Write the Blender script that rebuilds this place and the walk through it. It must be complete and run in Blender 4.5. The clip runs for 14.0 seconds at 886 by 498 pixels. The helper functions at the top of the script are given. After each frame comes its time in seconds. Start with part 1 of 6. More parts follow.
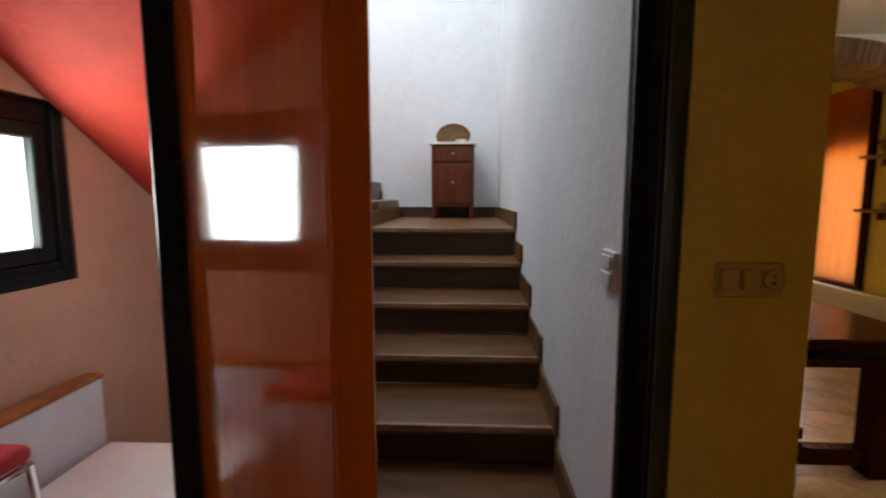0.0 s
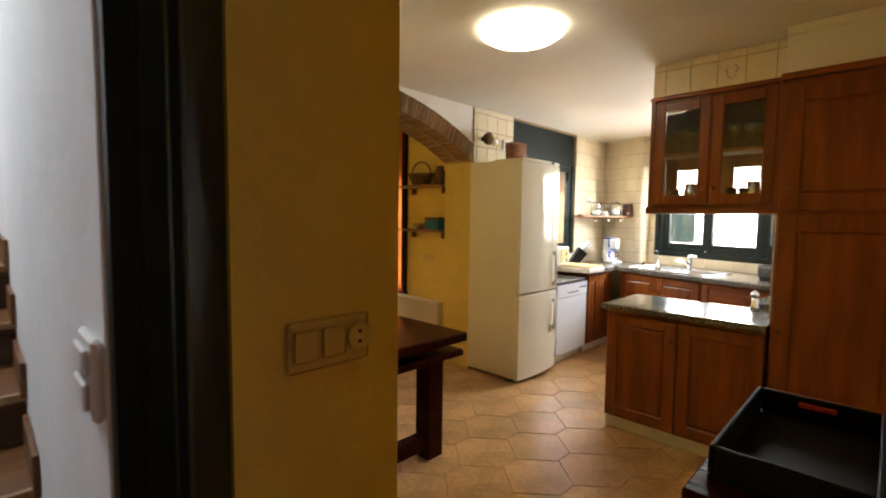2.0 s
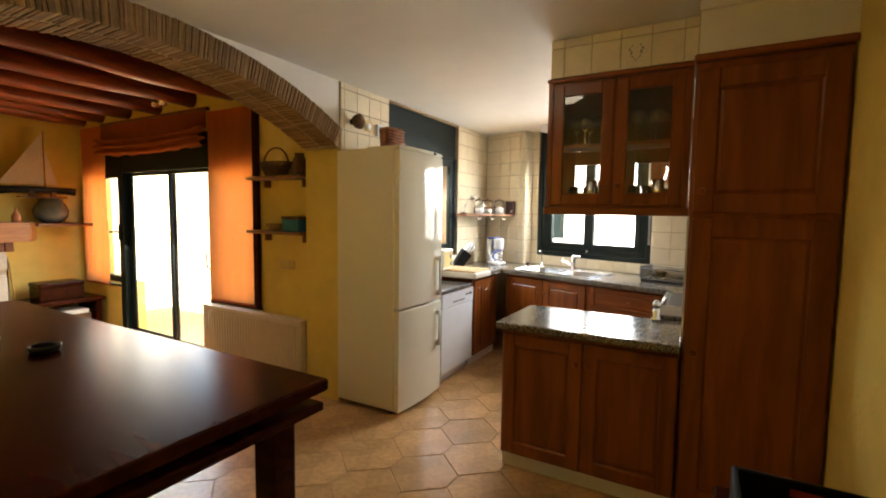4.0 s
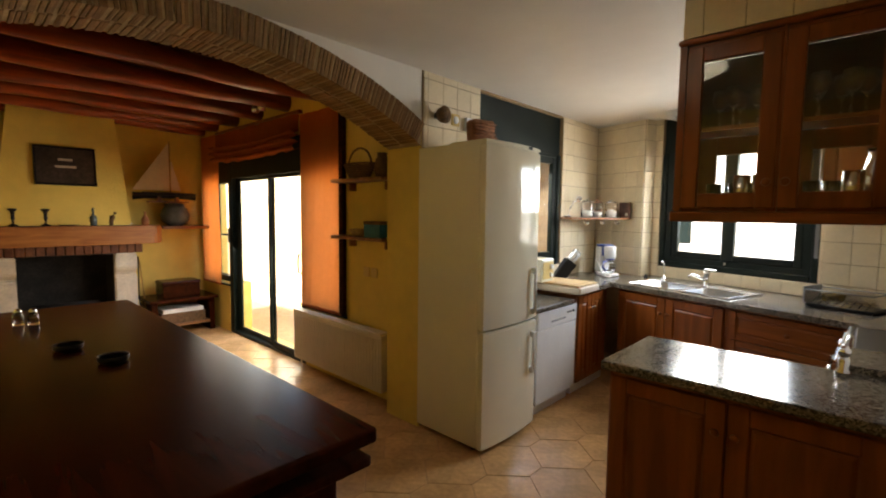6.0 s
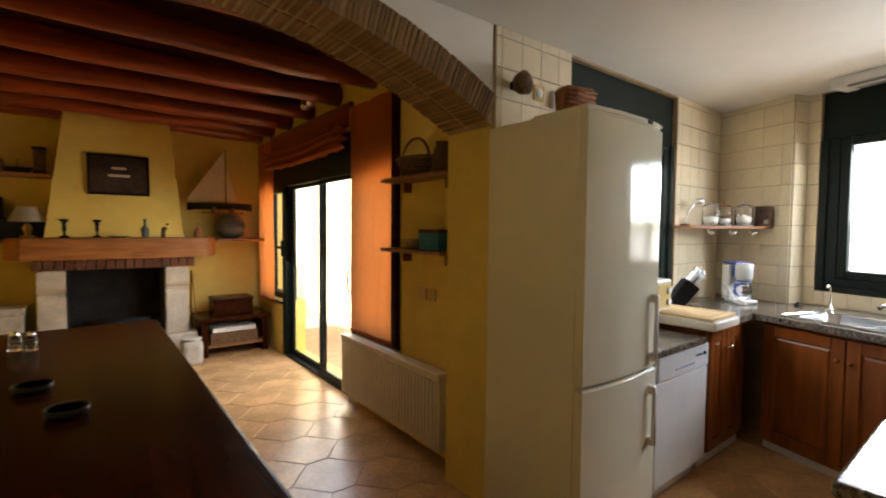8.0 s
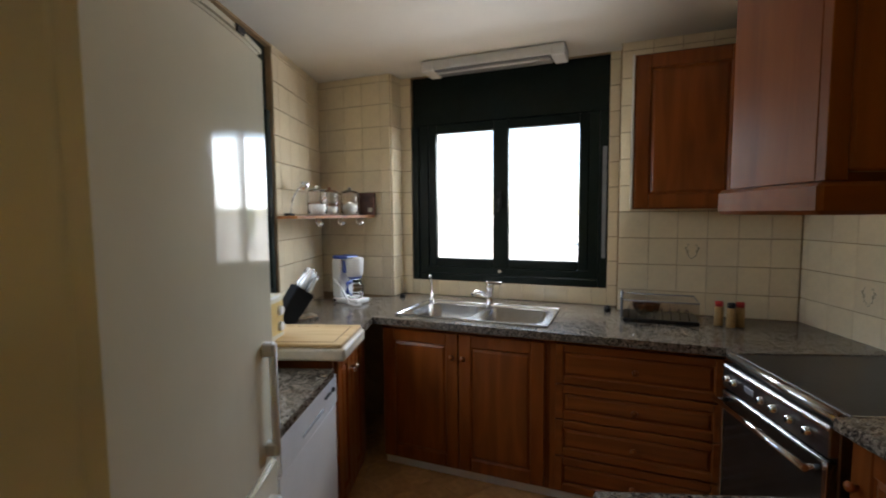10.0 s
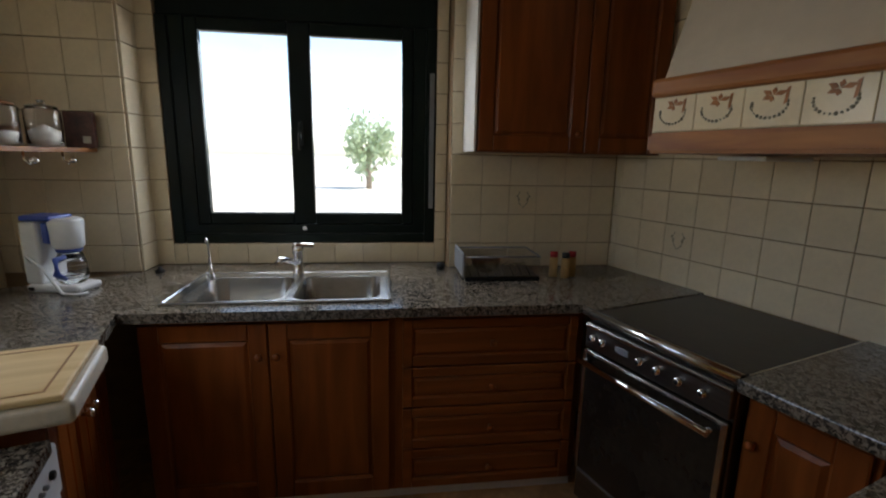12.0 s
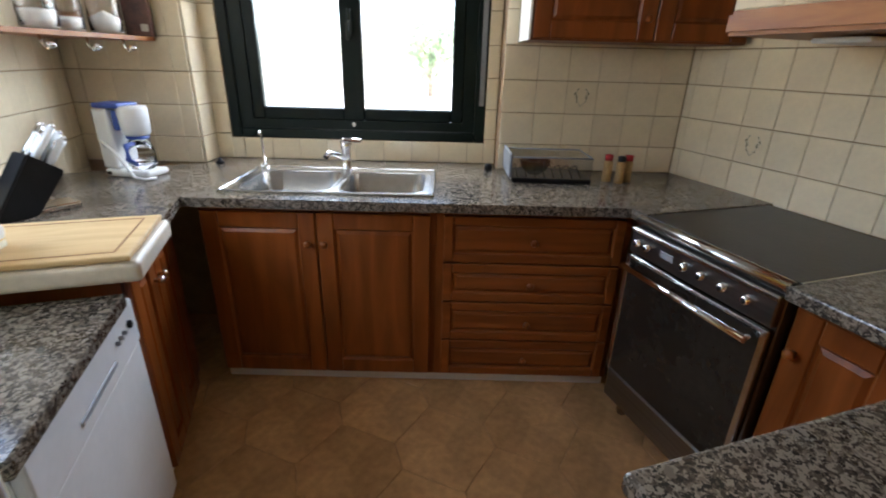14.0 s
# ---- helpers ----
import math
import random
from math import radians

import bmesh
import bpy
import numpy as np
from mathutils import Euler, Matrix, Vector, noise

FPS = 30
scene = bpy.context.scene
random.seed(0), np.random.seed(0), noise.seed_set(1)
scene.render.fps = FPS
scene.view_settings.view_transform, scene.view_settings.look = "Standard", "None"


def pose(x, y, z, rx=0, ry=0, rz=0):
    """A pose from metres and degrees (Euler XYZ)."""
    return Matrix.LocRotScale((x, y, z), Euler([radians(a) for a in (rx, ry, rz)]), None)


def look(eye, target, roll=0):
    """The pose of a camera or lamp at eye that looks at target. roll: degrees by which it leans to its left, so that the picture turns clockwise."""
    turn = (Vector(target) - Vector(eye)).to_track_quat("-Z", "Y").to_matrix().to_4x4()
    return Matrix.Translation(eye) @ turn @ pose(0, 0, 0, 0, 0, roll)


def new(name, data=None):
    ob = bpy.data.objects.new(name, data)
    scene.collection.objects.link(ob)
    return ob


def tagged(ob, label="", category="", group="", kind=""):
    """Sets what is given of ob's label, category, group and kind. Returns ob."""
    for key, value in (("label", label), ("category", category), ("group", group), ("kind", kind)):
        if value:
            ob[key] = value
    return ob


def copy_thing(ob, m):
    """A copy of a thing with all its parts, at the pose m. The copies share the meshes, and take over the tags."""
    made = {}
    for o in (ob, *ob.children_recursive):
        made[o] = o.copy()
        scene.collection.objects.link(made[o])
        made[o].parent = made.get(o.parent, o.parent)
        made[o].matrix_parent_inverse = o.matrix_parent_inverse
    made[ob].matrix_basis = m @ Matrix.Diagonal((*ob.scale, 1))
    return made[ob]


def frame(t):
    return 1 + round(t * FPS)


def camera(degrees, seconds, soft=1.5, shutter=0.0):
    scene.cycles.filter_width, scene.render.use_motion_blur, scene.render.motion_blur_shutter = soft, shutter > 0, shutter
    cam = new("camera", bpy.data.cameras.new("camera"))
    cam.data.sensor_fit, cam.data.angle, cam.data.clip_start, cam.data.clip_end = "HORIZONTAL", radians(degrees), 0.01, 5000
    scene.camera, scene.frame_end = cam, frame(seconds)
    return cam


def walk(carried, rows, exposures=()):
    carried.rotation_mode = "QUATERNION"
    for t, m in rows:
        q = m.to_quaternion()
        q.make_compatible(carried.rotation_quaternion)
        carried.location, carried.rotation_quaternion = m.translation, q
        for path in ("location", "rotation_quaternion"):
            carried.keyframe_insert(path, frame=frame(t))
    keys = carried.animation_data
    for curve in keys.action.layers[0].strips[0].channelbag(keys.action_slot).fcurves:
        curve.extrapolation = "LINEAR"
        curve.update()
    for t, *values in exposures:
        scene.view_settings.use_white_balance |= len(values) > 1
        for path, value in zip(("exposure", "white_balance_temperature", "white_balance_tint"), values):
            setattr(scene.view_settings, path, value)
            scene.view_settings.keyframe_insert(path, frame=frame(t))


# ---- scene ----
cam = camera(88.0, 14.0, soft=1.9, shutter=0.25)
# seconds, eye, target, roll
PATH = [
    (0.5, (0.192, 0.077, 1.419), (0.619, 2.021, 1.222), 0.2),
    (1, (0.205, 0.184, 1.439), (1.186, 1.916, 1.238), 0.5),
    (1.5, (0.269, 0.273, 1.428), (1.545, 1.805, 1.269), 0.8),
    (2, (0.391, 0.407, 1.441), (1.815, 1.804, 1.304), 0.7),
    (2.5, (0.513, 0.555, 1.441), (2.12, 1.735, 1.287), 1.1),
    (3.3, (0.758, 0.725, 1.458), (2.47, 1.75, 1.305), 0.9),
    (4.2, (1.03, 0.825, 1.484), (2.765, 1.802, 1.332), 0.8),
    (5, (1.228, 0.898, 1.503), (2.933, 1.933, 1.356), 0.8),
    (5.5, (1.335, 0.941, 1.511), (2.943, 2.12, 1.359), 0.6),
    (6, (1.444, 0.972, 1.507), (2.904, 2.331, 1.353), 0.7),
    (6.5, (1.54, 0.999, 1.506), (2.836, 2.513, 1.342), 0.3),
    (7, (1.591, 1.097, 1.485), (2.737, 2.729, 1.335), 0.5),
    (7.5, (1.66, 1.278, 1.457), (2.788, 2.926, 1.342), 0.6),
    (8, (2.023, 1.549, 1.445), (3.253, 3.124, 1.357), 0.5),
    (8.5, (2.358, 1.743, 1.452), (3.829, 3.095, 1.36), 0.7),
    (9, (2.548, 1.874, 1.447), (4.302, 2.829, 1.341), 0.9),
]
# seconds, eye, pitch, roll, yaw: the first moment in the hall, and the turn to the sink
TURNS = [
    (0.0, (0.160, 0.024, 1.429), -6.54, 0.02, 2.62),
    (9.8, (2.860, 2.030, 1.480), -4.1, 0.6, -81.0),
    (10.6, (3.260, 2.205, 1.520), -5.0, -0.9, -100.0),
    (11.5, (3.555, 2.305, 1.537), -6.64, -1.69, -111.19),
    (12.0, (3.615, 2.283, 1.477), -11.33, -1.15, -115.37),
    (12.5, (3.640, 2.272, 1.441), -17.17, -0.53, -117.7),
    (13.0, (3.637, 2.256, 1.398), -21.15, 0.08, -118.0),
    (13.5, (3.633, 2.242, 1.380), -22.03, -0.44, -116.31),
    (14.0, (3.579, 2.219, 1.409), -22.16, -1.37, -107.57),
]
EXPOSURES = [(0.0, 3.6, 6750, 10), (0.5, 3.8, 6750, 10), (1.0, 3.9, 6750, 10), (1.6, 4.1, 6850, 10), (2.5, 4.25, 7000, 10), (5.0, 3.4, 7050, 10), (6.5, 3.12, 7000, 10), (7.5, 3.15, 6900, 10), (8.5, 3.15, 6450, 10),
             (9.2, 3.05, 6400, 10), (11.3, 1.55, 6300, 10), (12.6, 1.6, 6400, 10), (13.3, 2.45, 6250, 10), (14.0, 3.1, 6050, 10)]
steps = [(t, look(eye, target, roll)) for t, eye, target, roll in PATH] + [(t, pose(*eye, 90 + pitch, roll, yaw)) for t, eye, pitch, roll, yaw in TURNS]
walk(cam, sorted(steps, key=lambda row: row[0]), EXPOSURES)

# ---- light ----
world = bpy.data.worlds.new("sky")
scene.world = world
world.use_nodes = True
sky = world.node_tree.nodes.new("ShaderNodeTexSky")
sky.sky_type, sky.sun_disc = "NISHITA", False
sky.sun_elevation, sky.sun_rotation = radians(56), radians(207)
world.node_tree.links.new(sky.outputs[0], world.node_tree.nodes["Background"].inputs[0])
world.node_tree.nodes["Background"].inputs[1].default_value = 0.15


def lamp(name, kind, m, energy, colour=(1, 1, 1), size=(1, 1), angle=0.5):
    data = bpy.data.lights.new(name, kind)
    data.energy, data.color = energy, colour
    if kind == "AREA":
        data.shape, data.size, data.size_y = "RECTANGLE", size[0], size[1]
    if kind == "SUN":
        data.angle = radians(angle)
    ob = new(name, data)
    ob.matrix_world = m
    return ob


SINK = pose(5.526, 2.664, 0, 0, 0, -108)  # x along the sink wall, y into it
S_DIR, S_OUT = Vector((-0.309, -0.951, 0)), Vector((0.951, -0.309, 0))


def sink(x, y, z=0.0):
    return SINK @ Vector((x, y, z))


lamp("sun", "SUN", look((1.0, -1.0, 10), (4, 5, 0)), 2.8, (1.0, 0.94, 0.84))
lamp("daylight_terrace_door", "AREA", look((3.93, 5.87, 0.98), (2.9, 5.80, 0.0)), 3.5, (1.0, 0.96, 0.90), (1.60, 1.75))
lamp("daylight_sink_window", "AREA", look(sink(0.53, 1.12, 1.78), sink(0.53, 0.42, 0.9)), 6.4, (0.88, 0.94, 1.0), (1.05, 0.75))
lamp("daylight_side_window", "AREA", look((4.92, 3.56, 1.72), (4.95, 3.05, 0.85)), 1.9, (0.88, 0.94, 1.0), (1.05, 0.75))
lamp("daylight_stairwell", "AREA", look((-0.9, 2.9, 4.5), (0.3, 2.5, 0.8)), 5.3, (0.82, 0.91, 1.0), (1.4, 1.6))
lamp("daylight_nook_window", "AREA", look((-1.46, 1.42, 1.45), (0, 1.42, 1.2)), 0.62, (0.95, 0.98, 1.0), (0.5, 0.44))
# unseen fill lamp added in the closed hall behind the camera
lamp("daylight_hall", "AREA", look((0.1, -1.75, 1.6), (0.3, 2, 1.2)), 0.12, (1.0, 0.95, 0.88), (0.9, 1.6))


# ---- materials ----
def mat(name, colour, rough=0.5, metal=0.0, noise_scale=0.0, amount=0.15, bump=0.0, bump_scale=60.0, per_object=0.0, island=0.0, coat=0.0, stretch=None, spec=0.5):
    """A paint, plaster or metal: two noises vary the colour, a third the relief."""
    m = bpy.data.materials.new(name)
    m.use_nodes = True
    t = m.node_tree
    b = t.nodes["Principled BSDF"]
    b.inputs["Roughness"].default_value, b.inputs["Metallic"].default_value = rough, metal
    b.inputs["Coat Weight"].default_value = coat
    b.inputs["Coat Roughness"].default_value = 0.08
    b.inputs["Specular IOR Level"].default_value = spec
    base = t.nodes.new("ShaderNodeRGB")
    base.outputs[0].default_value = (*colour, 1)
    out = base.outputs[0]
    co = t.nodes.new("ShaderNodeTexCoord")
    mp = t.nodes.new("ShaderNodeMapping")
    t.links.new(co.outputs["Object"], mp.inputs[0])
    if stretch:
        mp.inputs["Scale"].default_value = stretch
    if noise_scale:
        for k, scale in ((amount, noise_scale), (amount * 0.6, noise_scale * 7)):
            n = t.nodes.new("ShaderNodeTexNoise")
            n.inputs["Scale"].default_value, n.inputs["Detail"].default_value = scale, 5
            t.links.new(mp.outputs[0], n.inputs["Vector"])
            r = t.nodes.new("ShaderNodeMapRange")
            r.inputs[1].default_value, r.inputs[2].default_value = 0.3, 0.7
            r.inputs[3].default_value, r.inputs[4].default_value = 1 - k, 1 + k
            t.links.new(n.outputs[0], r.inputs[0])
            v = t.nodes.new("ShaderNodeMix")
            v.data_type, v.blend_type = "RGBA", "MULTIPLY"
            v.inputs[0].default_value = 1
            t.links.new(out, v.inputs[6])
            t.links.new(r.outputs[0], v.inputs[7])
            out = v.outputs[2]
    for k, source, node in ((per_object, "Random", "ShaderNodeObjectInfo"), (island, "Random Per Island", "ShaderNodeNewGeometry")):
        if k:
            n = t.nodes.new(node)
            r = t.nodes.new("ShaderNodeMapRange")
            r.inputs[3].default_value, r.inputs[4].default_value = 1 - k, 1 + k
            t.links.new(n.outputs[source], r.inputs[0])
            v = t.nodes.new("ShaderNodeMix")
            v.data_type, v.blend_type = "RGBA", "MULTIPLY"
            v.inputs[0].default_value = 1
            t.links.new(out, v.inputs[6])
            t.links.new(r.outputs[0], v.inputs[7])
            out = v.outputs[2]
    t.links.new(out, b.inputs["Base Color"])
    if bump:
        n = t.nodes.new("ShaderNodeTexNoise")
        n.inputs["Scale"].default_value, n.inputs["Detail"].default_value = bump_scale, 4
        t.links.new(mp.outputs[0], n.inputs["Vector"])
        u = t.nodes.new("ShaderNodeBump")
        u.inputs["Strength"].default_value, u.inputs["Distance"].default_value = bump, 0.01
        t.links.new(n.outputs[0], u.inputs["Height"])
        t.links.new(u.outputs[0], b.inputs["Normal"])
    return m


def wood(name, light, dark, rough=0.35, grain=(1.5, 14, 14), coat=0.0, spec=0.5):
    """Wood with long grain along the axis that has the small scale."""
    m = bpy.data.materials.new(name)
    m.use_nodes = True
    t = m.node_tree
    b = t.nodes["Principled BSDF"]
    b.inputs["Roughness"].default_value, b.inputs["Coat Weight"].default_value = rough, coat
    b.inputs["Coat Roughness"].default_value = 0.1
    b.inputs["Specular IOR Level"].default_value = spec
    co = t.nodes.new("ShaderNodeTexCoord")
    info = t.nodes.new("ShaderNodeObjectInfo")
    add = t.nodes.new("ShaderNodeVectorMath")
    add.operation = "ADD"
    t.links.new(co.outputs["Object"], add.inputs[0])
    t.links.new(info.outputs["Random"], add.inputs[1])
    mp = t.nodes.new("ShaderNodeMapping")
    mp.inputs["Scale"].default_value = grain
    t.links.new(add.outputs[0], mp.inputs[0])
    n = t.nodes.new("ShaderNodeTexNoise")
    n.inputs["Scale"].default_value, n.inputs["Detail"].default_value, n.inputs["Distortion"].default_value = 2.2, 8, 0.6
    t.links.new(mp.outputs[0], n.inputs["Vector"])
    ramp = t.nodes.new("ShaderNodeValToRGB")
    ramp.color_ramp.elements[0].position, ramp.color_ramp.elements[0].color = 0.32, (*dark, 1)
    ramp.color_ramp.elements[1].position, ramp.color_ramp.elements[1].color = 0.68, (*light, 1)
    t.links.new(n.outputs[0], ramp.inputs[0])
    t.links.new(ramp.outputs[0], b.inputs["Base Color"])
    u = t.nodes.new("ShaderNodeBump")
    u.inputs["Strength"].default_value, u.inputs["Distance"].default_value = 0.14, 0.004
    t.links.new(n.outputs[0], u.inputs["Height"])
    t.links.new(u.outputs[0], b.inputs["Normal"])
    return m


def speckle(name, colours, scale, rough):
    """Polished granite: crystals of several colours."""
    m = bpy.data.materials.new(name)
    m.use_nodes = True
    t = m.node_tree
    b = t.nodes["Principled BSDF"]
    b.inputs["Roughness"].default_value = rough
    b.inputs["Specular IOR Level"].default_value = 0.5
    co = t.nodes.new("ShaderNodeTexCoord")
    w = t.nodes.new("ShaderNodeTexNoise")
    w.inputs["Scale"].default_value, w.inputs["Detail"].default_value = scale * 0.6, 3
    t.links.new(co.outputs["Object"], w.inputs["Vector"])
    mix = t.nodes.new("ShaderNodeMix")
    mix.data_type = "VECTOR"
    mix.inputs[0].default_value = 0.03
    t.links.new(co.outputs["Object"], mix.inputs[4])
    t.links.new(w.outputs["Color"], mix.inputs[5])
    v = t.nodes.new("ShaderNodeTexVoronoi")
    v.inputs["Scale"].default_value = scale
    t.links.new(mix.outputs[1], v.inputs["Vector"])
    s = t.nodes.new("ShaderNodeSeparateColor")
    t.links.new(v.outputs["Color"], s.inputs[0])
    ramp = t.nodes.new("ShaderNodeValToRGB")
    ramp.color_ramp.interpolation = "CONSTANT"
    for k, c in enumerate(colours):
        e = ramp.color_ramp.elements[k] if k < 2 else ramp.color_ramp.elements.new(0.5)
        e.position, e.color = k / len(colours), (*c, 1)
    t.links.new(s.outputs[0], ramp.inputs[0])
    t.links.new(ramp.outputs[0], b.inputs["Base Color"])
    return m


def glass(name, colour=(1, 1, 1), rough=0.0, ior=1.45):
    m = bpy.data.materials.new(name)
    m.use_nodes = True
    b = m.node_tree.nodes["Principled BSDF"]
    b.inputs["Base Color"].default_value = (*colour, 1)
    b.inputs["Transmission Weight"].default_value, b.inputs["Roughness"].default_value, b.inputs["IOR"].default_value = 1, rough, ior
    return m


def thin_glass(name, gloss_share=0.045):
    """A window pane: clear, with the gloss of glass."""
    m = bpy.data.materials.new(name)
    m.use_nodes = True
    t = m.node_tree
    t.nodes.clear()
    out, mix = t.nodes.new("ShaderNodeOutputMaterial"), t.nodes.new("ShaderNodeMixShader")
    clear, gloss = t.nodes.new("ShaderNodeBsdfTransparent"), t.nodes.new("ShaderNodeBsdfGlossy")
    gloss.inputs["Roughness"].default_value = 0.02
    mix.inputs[0].default_value = gloss_share
    t.links.new(clear.outputs[0], mix.inputs[1])
    t.links.new(gloss.outputs[0], mix.inputs[2])
    t.links.new(mix.outputs[0], out.inputs[0])
    return m


def emit(name, colour, strength):
    m = bpy.data.materials.new(name)
    m.use_nodes = True
    b = m.node_tree.nodes["Principled BSDF"]
    b.inputs["Base Color"].default_value = (0.9, 0.9, 0.88, 1)
    b.inputs["Emission Color"].default_value, b.inputs["Emission Strength"].default_value = (*colour, 1), strength
    return m


def cloth(name, colour, through_colour, share=0.45, stretch=(1, 1, 1)):
    """Curtain cloth that lets light through."""
    m = mat(name, colour, 0.9, noise_scale=3, amount=0.12, bump=0.3, bump_scale=220, stretch=stretch, spec=0.1)
    t = m.node_tree
    b, out = t.nodes["Principled BSDF"], t.nodes["Material Output"]
    tr, mix = t.nodes.new("ShaderNodeBsdfTranslucent"), t.nodes.new("ShaderNodeMixShader")
    tr.inputs[0].default_value = (*through_colour, 1)
    mix.inputs[0].default_value = share
    t.links.new(b.outputs[0], mix.inputs[1])
    t.links.new(tr.outputs[0], mix.inputs[2])
    t.links.new(mix.outputs[0], out.inputs[0])
    return m


M = {}
M["yellow"] = mat("yellow_plaster", (0.76, 0.57, 0.14), 0.85, noise_scale=1.3, amount=0.07, bump=0.25, bump_scale=45)
M["ceiling"] = mat("white_ceiling_paint", (0.80, 0.77, 0.72), 0.6, noise_scale=1.0, amount=0.03, bump=0.06, bump_scale=25)
M["white_wall"] = mat("white_stair_paint", (0.80, 0.82, 0.84), 0.8, noise_scale=1.5, amount=0.04, bump=0.3, bump_scale=30)
M["peach"] = mat("peach_plaster", (0.62, 0.40, 0.26), 0.85, noise_scale=2.0, amount=0.06, bump=0.3, bump_scale=50)
M["hood_plaster"] = mat("cream_hood_plaster", (0.56, 0.50, 0.41), 0.8, noise_scale=2, amount=0.06, bump=0.15, bump_scale=30)
M["red"] = mat("red_plaster", (0.62, 0.055, 0.03), 0.7, noise_scale=2.5, amount=0.1, bump=0.5, bump_scale=40)
M["roof"] = mat("dark_red_boards", (0.11, 0.024, 0.010), 0.7, noise_scale=3, amount=0.25, bump=0.2, stretch=(0.3, 4, 1))
M["tile"] = mat("cream_glazed_tile", (0.78, 0.675, 0.485), 0.18, noise_scale=9, amount=0.05, bump=0.05, bump_scale=14, per_object=0.045)
M["tile_joint"] = mat("tile_grout", (0.36, 0.245, 0.14), 0.9, noise_scale=12, amount=0.15)
M["floor_joint"] = mat("floor_grout", (0.43, 0.25, 0.11), 0.9, noise_scale=10, amount=0.2)
M["floor_tile"] = mat("ochre_floor_tile", (0.52, 0.30, 0.13), 0.27, noise_scale=4, amount=0.24, bump=0.08, bump_scale=18, per_object=0.10)
M["hearth_brick"] = mat("smoked_hearth_brick", (0.13, 0.045, 0.018), 0.85, noise_scale=9, amount=0.3, bump=0.6, bump_scale=70, per_object=0.2)
M["brick"] = mat("thin_clay_brick", (0.25, 0.145, 0.062), 0.85, noise_scale=9, amount=0.25, bump=0.6, bump_scale=70, per_object=0.22, island=0.15)
M["mortar"] = mat("mortar", (0.42, 0.31, 0.18), 0.95, noise_scale=14, amount=0.2, bump=0.5)
M["black_frame"] = mat("dark_green_black_lacquer", (0.006, 0.012, 0.010), 0.42, noise_scale=4, amount=0.2, spec=0.2)
M["oak"] = wood("reddish_cabinet_wood", (0.275, 0.080, 0.016), (0.165, 0.042, 0.008), 0.30, (7, 7, 0.8), spec=0.3)
M["oak_x"] = wood("reddish_cabinet_wood_flat", (0.275, 0.080, 0.016), (0.165, 0.042, 0.008), 0.30, (0.8, 7, 7), spec=0.3)
M["orange_wood"] = wood("varnished_orange_door", (0.66, 0.13, 0.010), (0.50, 0.085, 0.007), 0.07, (7, 7, 0.7))
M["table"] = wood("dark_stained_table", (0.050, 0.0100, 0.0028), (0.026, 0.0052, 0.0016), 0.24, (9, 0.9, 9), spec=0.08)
M["beam"] = wood("varnished_log", (0.30, 0.052, 0.010), (0.12, 0.018, 0.005), 0.30, (1.0, 9, 9))
M["mantel"] = wood("mantel_oak", (0.45, 0.18, 0.045), (0.26, 0.085, 0.02), 0.45, (1.2, 10, 10))
M["shelf"] = wood("shelf_wood", (0.34, 0.15, 0.05), (0.20, 0.08, 0.025), 0.45, (1.5, 12, 12))
M["pale_wood"] = wood("pale_cutting_board", (0.72, 0.52, 0.27), (0.58, 0.38, 0.17), 0.5, (10, 1.5, 10))
M["slab"] = mat("cream_stone_slab", (0.62, 0.55, 0.45), 0.4, noise_scale=6, amount=0.12, bump=0.1)
M["rush"] = mat("woven_rush", (0.55, 0.36, 0.15), 0.8, noise_scale=20, amount=0.25, bump=0.9, bump_scale=120, stretch=(1, 6, 1))
M["banister"] = wood("dark_red_banister", (0.16, 0.036, 0.014), (0.085, 0.018, 0.008), 0.3, (9, 9, 1))
M["step"] = wood("worn_stair_tread", (0.18, 0.074, 0.022), (0.095, 0.036, 0.010), 0.45, (1.5, 9, 9))
M["nosing"] = wood("worn_pale_nosing", (0.46, 0.30, 0.16), (0.22, 0.11, 0.045), 0.45, (3, 9, 9))
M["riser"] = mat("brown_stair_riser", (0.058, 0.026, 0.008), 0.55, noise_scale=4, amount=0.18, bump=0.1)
M["granite"] = speckle("polished_granite", [(0.03, 0.026, 0.022), (0.15, 0.125, 0.098), (0.085, 0.068, 0.052), (0.24, 0.205, 0.165), (0.05, 0.04, 0.032), (0.12, 0.095, 0.072)], 150, 0.16)
M["steel"] = mat("brushed_steel", (0.60, 0.60, 0.59), 0.21, 1.0, noise_scale=3, amount=0.08, stretch=(1, 30, 30))
# same steel as the rim, darkened for the shade inside the bowls
M["bowl_steel"] = mat("shade_darkened_bowl_steel", (0.40, 0.385, 0.36), 0.27, 1.0, noise_scale=5, amount=0.15)
M["chrome"] = mat("chrome", (0.8, 0.8, 0.8), 0.07, 1.0)
M["brass"] = mat("dull_brass", (0.45, 0.28, 0.09), 0.35, 1.0, noise_scale=20, amount=0.2)
# off-white, tinted further to carry the yellow walls' reflection in the colour
M["fridge"] = mat("white_enamel_yellow_reflection", (0.78, 0.735, 0.585), 0.09, noise_scale=1.2, amount=0.025)
M["white_plastic"] = mat("white_plastic", (0.74, 0.75, 0.76), 0.35, noise_scale=6, amount=0.04)
M["cream_plastic"] = mat("aged_white_plastic", (0.66, 0.48, 0.17), 0.4, noise_scale=6, amount=0.05)
M["radiator"] = mat("radiator_enamel", (0.68, 0.60, 0.48), 0.4, noise_scale=3, amount=0.04)
